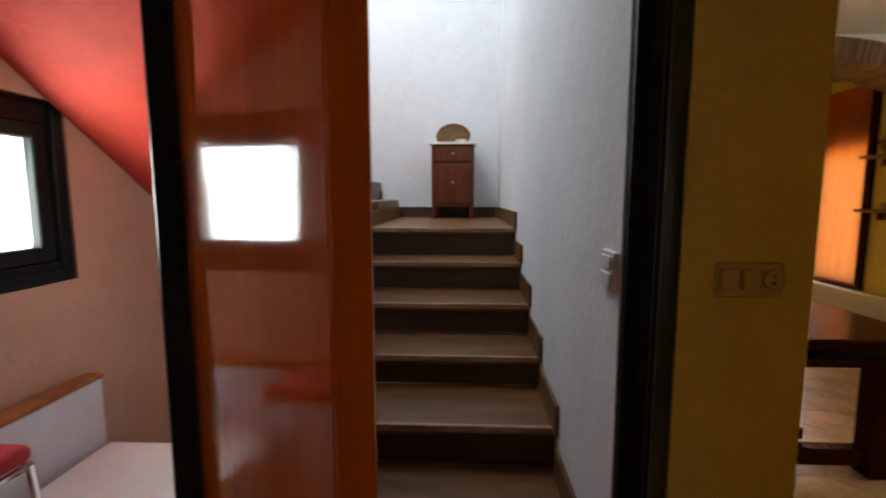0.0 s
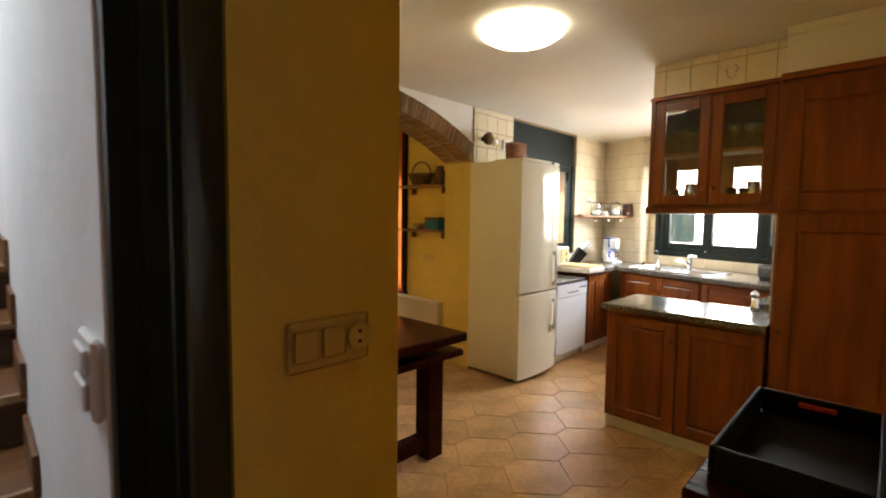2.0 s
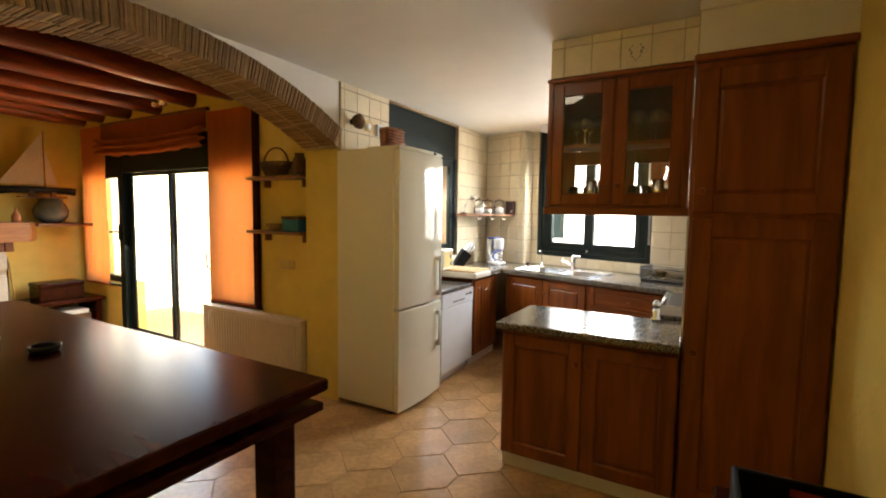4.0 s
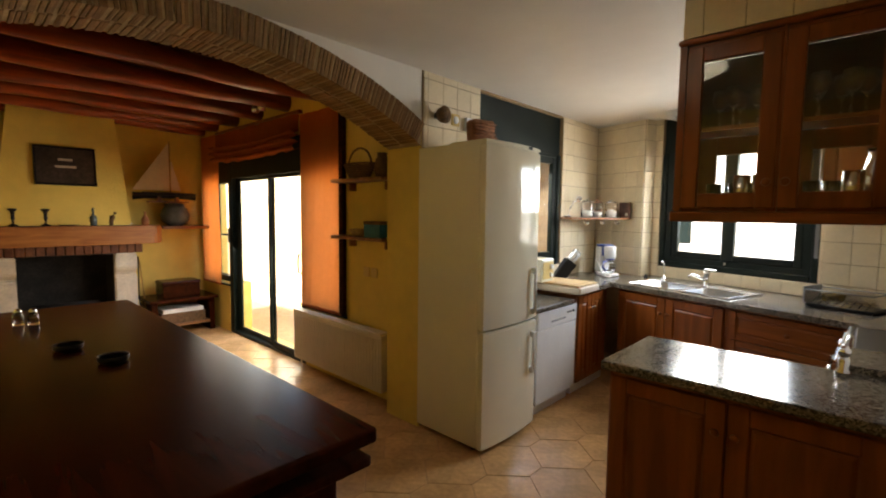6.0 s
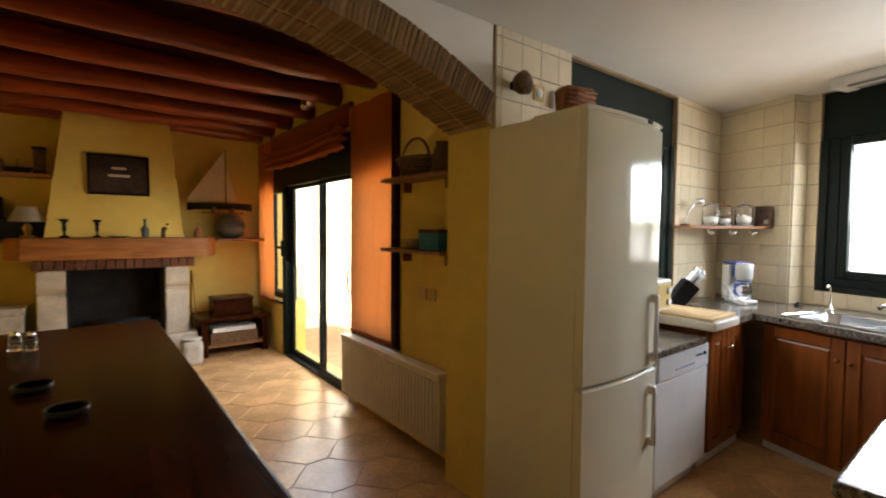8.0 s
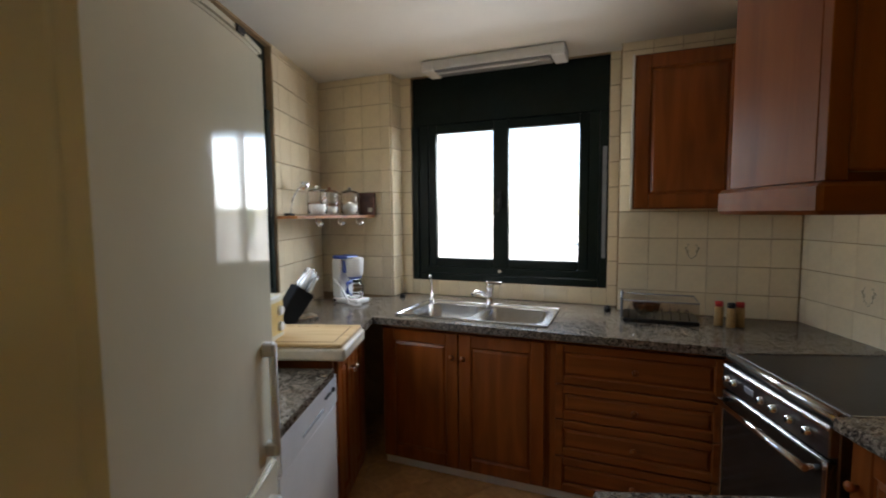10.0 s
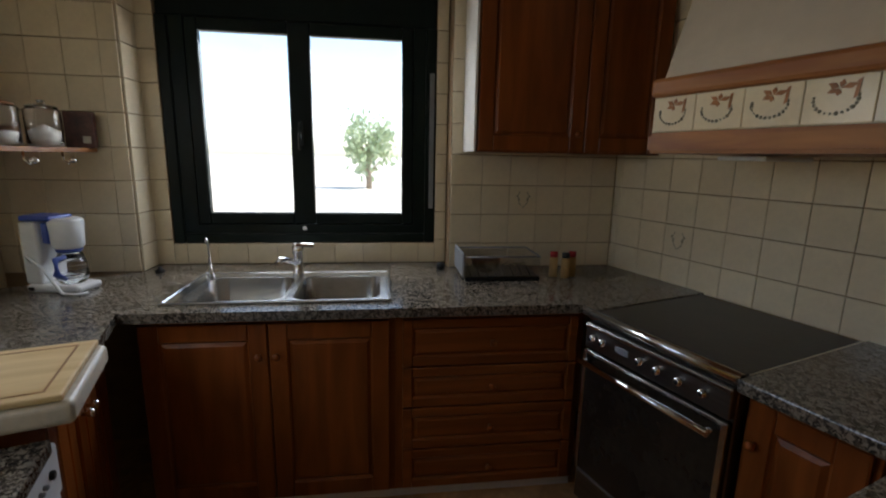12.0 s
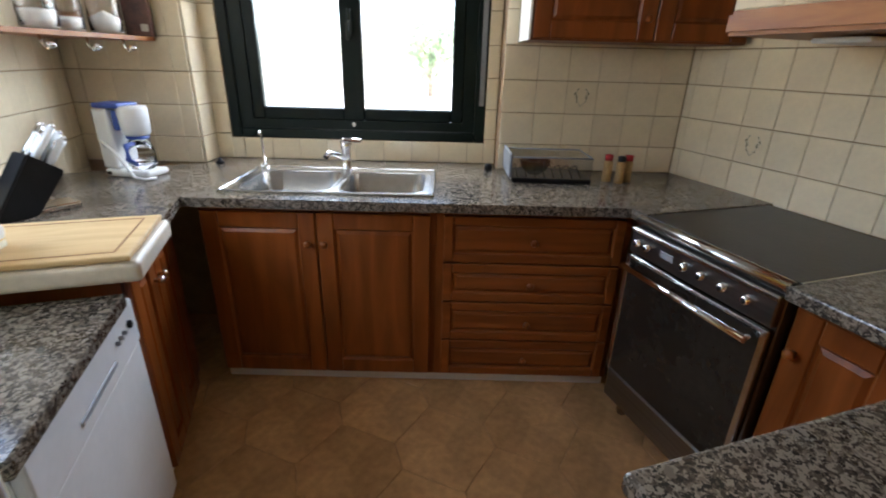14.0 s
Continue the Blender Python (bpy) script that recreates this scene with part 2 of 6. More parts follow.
M["black"] = mat("black_plastic", (0.010, 0.010, 0.011), 0.4, noise_scale=8, amount=0.2, spec=0.25)
M["tray_black"] = mat("dull_black_lacquer", (0.007, 0.007, 0.007), 0.62, noise_scale=8, amount=0.3, spec=0.12)
M["black_glass"] = mat("black_glass", (0.022, 0.018, 0.014), 0.14, noise_scale=6, amount=0.3, spec=0.45)
M["dark_steel"] = mat("dull_dark_steel", (0.20, 0.19, 0.18), 0.32, 1.0, noise_scale=3, amount=0.12, stretch=(1, 30, 30))
M["smoke"] = thin_glass("smoky_clear_plastic", 0.10)
M["hob"] = mat("grey_black_hob_glass", (0.030, 0.027, 0.025), 0.34, noise_scale=7, amount=0.25, bump=0.05, spec=0.35)
M["soot"] = mat("sooty_firebrick", (0.015, 0.012, 0.010), 0.95, noise_scale=6, amount=0.5, bump=0.5)
M["stone"] = mat("pale_limestone", (0.60, 0.52, 0.40), 0.8, noise_scale=6, amount=0.14, bump=0.5, bump_scale=50)
M["marble"] = mat("white_marble", (0.75, 0.73, 0.70), 0.2, noise_scale=5, amount=0.1)
M["curtain"] = cloth("orange_curtain", (0.55, 0.17, 0.05), (0.80, 0.27, 0.07), 0.55)
M["curtain_top"] = cloth("gathered_orange_blind", (0.42, 0.11, 0.035), (0.5, 0.14, 0.04), 0.25)
M["sail"] = cloth("sail_cloth", (0.85, 0.74, 0.58), (0.7, 0.6, 0.45), 0.3)
M["shade"] = cloth("lamp_shade_cloth", (0.85, 0.78, 0.62), (0.8, 0.72, 0.55), 0.4)
M["pane"] = thin_glass("window_pane")
M["glass"] = glass("clear_glass")
M["crystal"] = glass("bright_crystal", ior=1.62)
M["bluegreen"] = mat("glazed_grey_pot", (0.10, 0.12, 0.12), 0.25, noise_scale=9, amount=0.3)
M["blue"] = mat("blue_plastic", (0.05, 0.09, 0.36), 0.35, noise_scale=8, amount=0.1)
M["teal_card"] = mat("teal_card_box", (0.02, 0.16, 0.25), 0.6, noise_scale=9, amount=0.3)
M["basket"] = mat("dark_wicker", (0.16, 0.085, 0.035), 0.85, noise_scale=30, amount=0.4, bump=1.0, bump_scale=90)
M["wicker"] = mat("brown_wicker", (0.30, 0.115, 0.045), 0.75, noise_scale=25, amount=0.35, bump=0.9, bump_scale=80)
M["terracotta"] = mat("terracotta", (0.40, 0.15, 0.06), 0.8, noise_scale=8, amount=0.2, bump=0.3)
M["green_glass"] = mat("green_bottle", (0.02, 0.10, 0.04), 0.15, noise_scale=6, amount=0.2)
M["red_cloth"] = mat("red_upholstery", (0.45, 0.03, 0.03), 0.8, noise_scale=14, amount=0.15, bump=0.4, bump_scale=200)
M["yellow_card"] = mat("yellow_carton", (0.75, 0.36, 0.02), 0.55, noise_scale=8, amount=0.12)
M["white_paint"] = mat("white_gloss_paint", (0.80, 0.78, 0.74), 0.35, noise_scale=3, amount=0.04)
M["lamp_glow"] = emit("lit_opal_glass", (1.0, 0.90, 0.66), 0.46)
M["paper"] = mat("dark_photograph", (0.05, 0.035, 0.028), 0.3, noise_scale=5, amount=0.6)
M["packet"] = mat("dark_brown_packet", (0.095, 0.034, 0.020), 0.5, noise_scale=12, amount=0.5)
M["salt"] = mat("white_salt", (0.8, 0.77, 0.7), 0.9, noise_scale=40, amount=0.1)
M["grey_plastic"] = mat("grey_plastic", (0.22, 0.23, 0.25), 0.4, noise_scale=8, amount=0.1)
M["ground"] = mat("dry_ground", (0.58, 0.54, 0.46), 0.95, noise_scale=0.4, amount=0.2, bump=0.3, bump_scale=4)
M["paving"] = mat("terrace_paving", (0.55, 0.42, 0.30), 0.8, noise_scale=2, amount=0.15, bump=0.2, bump_scale=20)
M["terrace_wall"] = mat("pale_yellow_render", (0.80, 0.68, 0.40), 0.9, noise_scale=1.5, amount=0.08, bump=0.2)
M["house"] = mat("white_render", (0.75, 0.70, 0.62), 0.9, noise_scale=1.0, amount=0.08)
M["bark"] = mat("bark", (0.26, 0.21, 0.16), 0.95, noise_scale=8, amount=0.3, bump=0.8, bump_scale=30)
# green lifted well above foliage to put the outdoor haze into the colour
M["leaf"] = cloth("haze_paled_leaves", (0.27, 0.32, 0.21), (0.55, 0.64, 0.42), 0.5)
M["motif"] = mat("brown_glaze_painting", (0.34, 0.13, 0.04), 0.3, noise_scale=30, amount=0.3)
M["motif_green"] = mat("grey_green_glaze_painting", (0.22, 0.20, 0.13), 0.3, noise_scale=30, amount=0.3)
M["check"] = mat("grey_cream_check", (0.5, 0.45, 0.36), 0.7, noise_scale=12, amount=0.2)


# ---- shaping ----
def box(bm, x0, x1, y0, y1, z0, z1, bevel=0.0, seg=1, m=None):
    r = bmesh.ops.create_cube(bm, size=1, matrix=Matrix.LocRotScale(((x0 + x1) / 2, (y0 + y1) / 2, (z0 + z1) / 2), None, (abs(x1 - x0), abs(y1 - y0), abs(z1 - z0))))
    vs = r["verts"]
    if bevel:
        es = list({e for v in vs for e in v.link_edges})
        r = bmesh.ops.bevel(bm, geom=es, offset=bevel, segments=seg, affect="EDGES", profile=0.5)
        vs = list({v for f in r["faces"] for v in f.verts} | {v for v in vs if v.is_valid})
    if m is not None:
        bmesh.ops.transform(bm, matrix=m, verts=vs)
    return bm


def lathe(bm, profile, at=(0, 0, 0), seg=20, axis="z", m=None):
    """A turned body: (radius, height) pairs about an axis."""
    rings = []
    for r, h in profile:
        ring = []
        for k in range(seg):
            a = 2 * math.pi * k / seg
            p = (max(r, 1e-4) * math.cos(a), max(r, 1e-4) * math.sin(a), h)
            p = {"z": p, "x": (p[2], p[0], p[1]), "y": (p[1], p[2], p[0])}[axis]
            v = Vector(p) + Vector(at)
            ring.append(bm.verts.new(m @ v if m else v))
        rings.append(ring)
    for a, b in zip(rings, rings[1:]):
        for k in range(seg):
            f = bm.faces.new((a[k], a[(k + 1) % seg], b[(k + 1) % seg], b[k]))
            f.smooth = True
    bm.faces.new(rings[0][::-1])
    bm.faces.new(rings[-1])
    return bm


def tube(bm, points, r, seg=8):
    """A round bar along points."""
    pts = [Vector(p) for p in points]
    rings = []
    for k, p in enumerate(pts):
        d = (pts[min(k + 1, len(pts) - 1)] - pts[max(k - 1, 0)]).normalized()
        side = d.cross(Vector((0, 0, 1)) if abs(d.z) < 0.9 else Vector((1, 0, 0))).normalized()
        up = side.cross(d)
        rr = r[k] if isinstance(r, (list, tuple)) else r
        rings.append([bm.verts.new(p + rr * (math.cos(2 * math.pi * j / seg) * side + math.sin(2 * math.pi * j / seg) * up)) for j in range(seg)])
    for a, b in zip(rings, rings[1:]):
        for j in range(seg):
            f = bm.faces.new((a[j], b[j], b[(j + 1) % seg], a[(j + 1) % seg]))
            f.smooth = True
    bm.faces.new(rings[0])
    bm.faces.new(rings[-1][::-1])
    return bm


def prism(bm, outline, lo, hi, axis="z"):
    """A flat outline drawn out along an axis. Outline pairs are (x,y), (x,z) or (y,z)."""
    put = {"z": lambda a, b, h: (a, b, h), "y": lambda a, b, h: (a, h, b), "x": lambda a, b, h: (h, a, b)}[axis]
    low = [bm.verts.new(put(a, b, lo)) for a, b in outline]
    top = [bm.verts.new(put(a, b, hi)) for a, b in outline]
    n = len(outline)
    fs = [bm.faces.new(low), bm.faces.new(top[::-1])]
    fs += [bm.faces.new((low[k], top[k], top[(k + 1) % n], low[(k + 1) % n])) for k in range(n)]
    bmesh.ops.recalc_face_normals(bm, faces=fs)
    return bm


def B(*a, **k):
    return box(bmesh.new(), *a, **k)


def mesh_of(bm, name, material):
    me = bpy.data.meshes.new(name)
    bm.normal_update()
    bm.to_mesh(me)
    bm.free()
    me.materials.append(M[material])
    return me


def part(name, bm, material, parent, label=""):
    ob = new(name, mesh_of(bm, name, material))
    ob.parent = parent
    return tagged(ob, label)


def thing(name, label, category, m=None, group=""):
    """An Empty at the base of a thing; its parts are given in its own axes."""
    ob = new(name)
    ob.empty_display_size = 0.1
    ob.matrix_world = m if m is not None else Matrix()
    return tagged(ob, label, category, group)


def single(name, bm, material, label, category, m=None, group=""):
    ob = new(name, mesh_of(bm, name, material))
    if m is not None:
        ob.matrix_world = m
    return tagged(ob, label, category, group)


def setting(name, bm, material, label="", m=None):
    ob = new(name, mesh_of(bm, name, material))
    if m is not None:
        ob.matrix_world = m
    return tagged(ob, label, "", "", "structure")


# ---- structure ----
KC, DC = 2.465, 2.72  # kitchen and dining ceilings
WX, GX = 0.88, 3.78   # dining west wall and terrace wall


def wall_holes(name, a0, a1, z0, z1, lo, hi, holes, axis, material, label, m=None):
    """A wall along x or y with rectangular openings (a0, a1, z0, z1) through it."""
    bm = bmesh.new()
    cuts = sorted({a0, a1, *(c for h in holes for c in h[:2])})
    for p, q in zip(cuts, cuts[1:]):
        gaps = sorted((h[2], h[3]) for h in holes if h[0] <= p and h[1] >= q)
        z = z0
        for g0, g1 in gaps + [(z1, z1)]:
            if g0 > z + 1e-4:
                box(bm, *((p, q, lo, hi) if axis == "x" else (lo, hi, p, q)), z, g0)
            z = max(z, g1)
    bmesh.ops.remove_doubles(bm, verts=bm.verts, dist=1e-5)
    return setting(name, bm, material, label, m)


floor = setting("floor", B(-1.7, 7.2, -2.0, 7.9, -0.12, -0.0035), "floor_joint", "ochre hexagonal ceramic floor tiles with brown joints")
ceiling_kitchen = setting("ceiling_kitchen", B(WX, 7.2, 0.1, 3.236, KC, KC + 0.15), "ceiling", "smooth white painted kitchen ceiling")
ceiling_dining = setting("ceiling_dining", B(0.6, 4.1, 3.566, 7.9, DC, DC + 0.15), "roof", "dark red boarded ceiling above the log beams")
ceiling_hall = setting("ceiling_hall", B(-1.7, WX, -2.0, 0.99, 2.50, 2.65), "ceiling", "white hall ceiling")
wall_south = setting("wall_south", B(WX, 5.75, 0.1, 0.30, -0.008, KC), "yellow", "yellow plastered kitchen wall")
wall_west = setting("wall_west", B(0.61, WX, 0.99, 7.9, -0.008, DC), "yellow", "yellow plastered wall between stairs and dining room")
wall_hall_east = setting("wall_hall_east", B(0.86, 0.98, -2.0, 0.27, -0.008, 2.5), "yellow", "yellow plastered hall wall")
wall_hall_head = setting("wall_hall_head", B(0.80, 0.88, 0.27, 0.99, 2.12, 2.5), "yellow", "yellow plaster above the kitchen opening")
wall_hall_south = setting("wall_hall_south", B(-1.7, 0.98, -2.12, -2.0, -0.008, 2.65), "yellow", "yellow plastered hall wall")
wall_north = setting("wall_north", B(0.6, 4.1, 7.62, 7.9, -0.008, DC), "yellow", "yellow plastered fireplace wall")
wall_terrace = wall_holes("wall_terrace", 3.566, 7.62, -0.008, DC, GX, 4.05, [(4.30, 4.98, 0.60, 2.25), (4.98, 6.76, 0.0, 2.25), (6.76, 7.48, 0.60, 2.25)], "y", "yellow", "yellow plastered wall with the terrace door")
wall_kitchen_north = wall_holes("wall_kitchen_north", 3.65, 7.0, -0.008, KC + 0.1, 3.236, 3.50, [(4.27, 5.58, 1.02, 2.45)], "x", "tile_joint", "wall behind cream square tiles")
# sink wall, in the sink wall's axes: window recess, pier and the flush stretch beside it
wall_sink = wall_holes("wall_sink", -0.21, 1.30, -0.008, KC, 0.80, 1.05, [(-0.12, 1.235, 1.01, 2.46)], "x", "tile_joint", "wall round the sink window behind cream tiles", SINK)
wall_sink_pier = setting("wall_sink_pier", B(-1.1, -0.21, 0.645, 1.05, -0.008, KC), "tile_joint", "tiled pier beside the sink window", SINK)
wall_sink_side = setting("wall_sink_side", B(1.30, 2.75, 0.68, 1.05, -0.008, KC), "tile_joint", "tiled wall beside the sink window", SINK)
wall_stove = setting("wall_stove", B(3.95, 5.75, 0.30, 0.345, -0.008, KC), "tile_joint", "tiled wall behind the cooker")


# arch wall: segmental brick arch from the west wall to the pier
AX0, AX1, SPRING, CROWN = WX, 3.64, 1.96, 2.322
HALF = (AX1 - AX0) / 2
RAD = (HALF ** 2 + (CROWN - SPRING) ** 2) / (2 * (CROWN - SPRING))
ACX, ACZ = (AX0 + AX1) / 2, CROWN - RAD
HANG = math.asin(HALF / RAD)
arc = [(ACX + (RAD + 0.15) * math.sin(a), ACZ + (RAD + 0.15) * math.cos(a)) for a in np.linspace(-HANG * 0.957, HANG * 0.957, 41)]
bm = bmesh.new()
ring = [(AX0, SPRING), *arc, (AX1 + 0.02, SPRING)]
for (xa, za), (xb, zb) in zip(ring, ring[1:]):
    if xb - xa > 1e-4:
        prism(bm, [(xa, za), (xb, zb), (xb, DC), (xa, DC)], 3.238, 3.564, "y")
arch_wall = setting("wall_arch", bm, "ceiling", "white plaster above the brick arch")
arch_pier = setting("wall_pier", B(3.65, 3.80, 3.238, 3.564, -0.008, DC - 0.2), "yellow", "yellow plastered pier carrying the brick arch")
setting("wall_pier_face", B(3.632, 3.655, 3.236, 3.57, -0.008, 1.948), "yellow", "yellow plastered face of the pier")

# stair and nook walls
setting("wall_stair_reveal", B(0.475, 0.501, 0.952, 0.9905, -0.008, 2.10), "white_wall", "white rendered reveal beside the stair door")
setting("wall_stair_right", B(0.475, 0.606, 0.991, 4.4, -0.008, 5.0), "white_wall", "white rendered stair wall")
setting("wall_stair_back", B(-1.7, 0.61, 4.4, 4.55, -0.008, 5.0), "white_wall", "white rendered wall behind the landing")
bm = bmesh.new()
prism(bm, [(1.0, -0.008), (2.86, -0.008), (2.86, 1.47), (2.82, 1.92), (2.157, 2.17), (1.0, 2.60)], -0.50, -0.45, "x")
setting("wall_stair_left", bm, "white_wall", "white rendered wall between the stair flights")
setting("wall_stair_far_left", B(-1.85, -1.7, -2.0, 4.55, 2.0, 5.0), "white_wall", "white rendered stairwell wall")
setting("ceiling_stair", B(-1.85, 0.61, 1.06, 4.55, 5.0, 5.1), "ceiling", "white stairwell ceiling")
setting("wall_stair_front", B(-1.85, 0.606, 0.992, 1.06, 2.502, 5.0), "white_wall", "white wall above the stair door")
wall_holes("wall_nook", -2.0, 4.4, -0.008, 2.6, -1.55, -1.40, [(1.13, 1.79, 1.10, 1.79)], "y", "peach", "peach plastered wall of the nook under the stairs")
bm = bmesh.new()
prism(bm, [(0.55, 2.56), (2.90, 1.01), (2.90, 1.12), (0.55, 2.68)], -1.40, -0.50, "x")
setting("ceiling_nook", bm, "red", "sloping red plaster under the upper stair flight")
setting("wall_nook_end", B(-1.40, -0.50, 2.87, 2.9, -0.008, 1.2), "peach", "peach plastered end wall of the nook")

# stairs
TREADS = [(0.80, 0.17), (0.99, 0.34), (1.19, 0.505), (1.516, 0.649), (1.852, 0.775), (2.169, 0.92), (2.52, 1.07), (2.812, 1.237)]
stairs = tagged(new("stairs"), "straight flight of brown steps with worn pale nosings", "stairs", "", "structure")
for k, (y, z) in enumerate(TREADS):
    y2 = TREADS[k + 1][0] if k + 1 < len(TREADS) else 4.4
    z_low = TREADS[k - 1][1] if k else -0.008
    right = 0.475 if y > 1.0 else 0.44
    left = -0.45 if k else -0.33
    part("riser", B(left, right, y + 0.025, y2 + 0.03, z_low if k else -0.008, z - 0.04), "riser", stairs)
    part("tread", B(left, right, y, y2 + 0.025, z - 0.04, z, 0.012, 2), "step", stairs, "worn brown wooden tread")
    part("nosing", B(left, right, y - 0.004, y + 0.014, z - 0.024, z + 0.002, 0.004, 2), "nosing", stairs, "pale worn nosing")
skirt = bmesh.new()
for k, (y, z) in enumerate(TREADS[2:]):
    y2 = TREADS[k + 3][0] if k + 3 < len(TREADS) else 4.39
    for side in (0.461, -0.448):
        box(skirt, side, side + 0.012, max(y - 0.05, 1.07), y2 - 0.05, z + 0.001, z + 0.10)
setting("baseboard_stairs", skirt, "step", "stepped stone skirting beside the stairs")
bm = bmesh.new()
box(bm, -0.45, 0.46, 4.38, 4.40, 1.237, 1.33)
setting("baseboard_landing", bm, "riser", "brown skirting behind the landing")
bm = B(-1.3, -0.46, 3.35, 4.38, 1.237, 1.40, 0.01)
box(bm, -1.3, -0.62, 3.35, 4.38, 1.40, 1.56, 0.01)
setting("upper_steps", bm, "step", "first steps of the upper flight")

# outside
setting("ground", B(-400, 400, -400, 400, -0.30, -0.14), "ground", "dry pale ground reaching the horizon")
setting("terrace", B(4.05, 8.2, 3.5, 9.0, -0.14, -0.03), "paving", "pale paved terrace in the sun")
setting("terrace_wall", B(7.9, 8.1, 3.5, 9.0, -0.03, 2.1), "terrace_wall", "pale yellow rendered terrace wall")
setting("terrace_wall_far", B(4.05, 8.1, 8.8, 9.0, -0.03, 2.3), "terrace_wall", "pale yellow rendered terrace wall")


# ---- windows and doors of the setting ----
def window_unit(name, label, w, z0, z1, box_h, m, panes, depth=0.09, sill=0.06):
    """A dark window with a shutter box above; local x across, y into the wall. panes: (x0, x1, z0, z1)."""
    ob = tagged(new(name), label, "window", "", "structure")
    ob.matrix_world = m
    part("shutter_box", B(0, w, 0.02, depth + 0.06, z1 - box_h, z1, 0.006), "black_frame", ob)
    fr = bmesh.new()
    box(fr, 0, 0.055, 0.0, depth, z0, z1 - box_h - 0.001, 0.006)
    box(fr, w - 0.055, w, 0.0, depth, z0, z1 - box_h - 0.001, 0.006)
    box(fr, 0.056, w - 0.056, 0.0, depth, z0, z0 + 0.05, 0.006)
    e, lo_, hi_ = 0.062, min(q[2] for q in panes), max(q[3] for q in panes)
    if lo_ - e > z0 + 0.052:
        box(fr, 0.056, w - 0.056, 0.012, 0.07, z0 + 0.051, lo_ - e)
    if hi_ + e < z1 - box_h - 0.002:
        box(fr, 0.056, w - 0.056, 0.012, 0.07, hi_ + e, z1 - box_h - 0.001)
    edges = [0.056] + [c for q in panes for c in (q[0] - e, q[1] + e)] + [w - 0.056]
    for c, d in zip(edges[::2], edges[1::2]):
        if d - c > 0.002:
            box(fr, c, d, 0.012, 0.07, lo_ - e, hi_ + e)
    part("window_frame", fr, "black_frame", ob)
    for x0, x1, a, b in panes:
        s = bmesh.new()
        e = 0.062
        box(s, x0 - e, x0, 0.015, 0.06, a - e, b + e, 0.006)
        box(s, x1, x1 + e, 0.015, 0.06, a - e, b + e, 0.006)
        box(s, x0, x1, 0.015, 0.06, a - e, a, 0.006)
        box(s, x0, x1, 0.015, 0.06, b, b + e, 0.006)
        sash = part("sash", s, "black_frame", ob)
        p = part("pane", B(x0 - 0.003, x1 + 0.003, 0.035, 0.039, a - 0.003, b + 0.003), "pane", sash)
        p.visible_shadow = False
    return ob


win = window_unit("window_1", "dark green-black aluminium window with shutter box over the sink", 1.355, 1.01, 2.46, 0.34, SINK @ pose(-0.12, 0.80, 0),
                  [(0.185, 0.605, 1.17, 2.057), (0.715, 1.175, 1.17, 2.057)])
h = bmesh.new()
box(h, 0.645, 0.667, -0.012, 0.014, 1.52, 1.64, 0.004)
tube(h, [(0.656, -0.012, 1.58), (0.656, -0.035, 1.58), (0.656, -0.04, 1.50)], 0.008)
part("handle", h, "black_frame", win)
part("lock", lathe(bmesh.new(), [(0.012, 0), (0.012, 0.012)], (0.66, -0.004, 1.09), 12, "y"), "steel", win)
part("strap", B(1.32, 1.345, -0.006, 0.0, 1.2, 1.9, 0.002), "grey_plastic", win, "grey shutter strap")
win2 = window_unit("window_2", "dark green-black aluminium window with shutter box", 1.31, 1.02, 2.45, 0.36, pose(4.265, 3.243, 0),
                   [(0.13, 0.57, 1.15, 2.0), (0.70, 1.18, 1.15, 2.0)])
win3 = window_unit("window_3", "small dark-framed window in the nook", 0.66, 1.10, 1.79, 0.02, pose(-1.405, 1.13, 0, 0, 0, 90),
                   [(0.13, 0.535, 1.24, 1.64)])

door = tagged(new("door_1"), "sliding glass terrace door in a dark frame", "door", "", "structure")
fr = bmesh.new()
box(fr, 3.782, 3.90, 6.66, 6.76, 0.0, 2.25, 0.006)
box(fr, 3.782, 3.90, 4.98, 5.03, 0.0, 2.25, 0.006)
box(fr, 3.782, 3.90, 5.031, 6.659, 1.90, 2.25, 0.006)
box(fr, 3.782, 3.90, 5.031, 6.659, -0.005, 0.035, 0.006)
part("door_frame", fr, "black_frame", door)
for y0, y1, x in ((5.035, 5.76, 3.795), (5.715, 6.655, 3.835)):
    s = bmesh.new()
    box(s, x, x + 0.026, y0, y0 + 0.045, 0.036, 1.898, 0.005)
    box(s, x, x + 0.026, y1 - (0.045 if x < 3.8 else 0.10), y1, 0.036, 1.898, 0.005)
    box(s, x, x + 0.026, y0 + 0.045, y1 - 0.045, 0.036, 0.09, 0.005)
    box(s, x, x + 0.026, y0 + 0.045, y1 - 0.045, 1.86, 1.898, 0.005)
    leaf = part("sliding_leaf", s, "black_frame", door)
    p = part("pane", B(x + 0.010, x + 0.014, y0 + 0.043, y1 - 0.043, 0.088, 1.862), "pane", leaf)
    p.visible_shadow = False
h = tube(bmesh.new(), [(3.795, 5.06, 0.90), (3.76, 5.06, 0.91), (3.75, 5.06, 1.0), (3.76, 5.06, 1.09), (3.795, 5.06, 1.10)], 0.009)
part("door_handle", h, "black", door)
h = bmesh.new()
box(h, 3.755, 3.782, 6.69, 6.735, 1.12, 1.30, 0.008)
tube(h, [(3.755, 6.71, 1.22), (3.72, 6.71, 1.22), (3.71, 6.81, 1.22)], 0.012)
part("door_handle", h, "black", door)
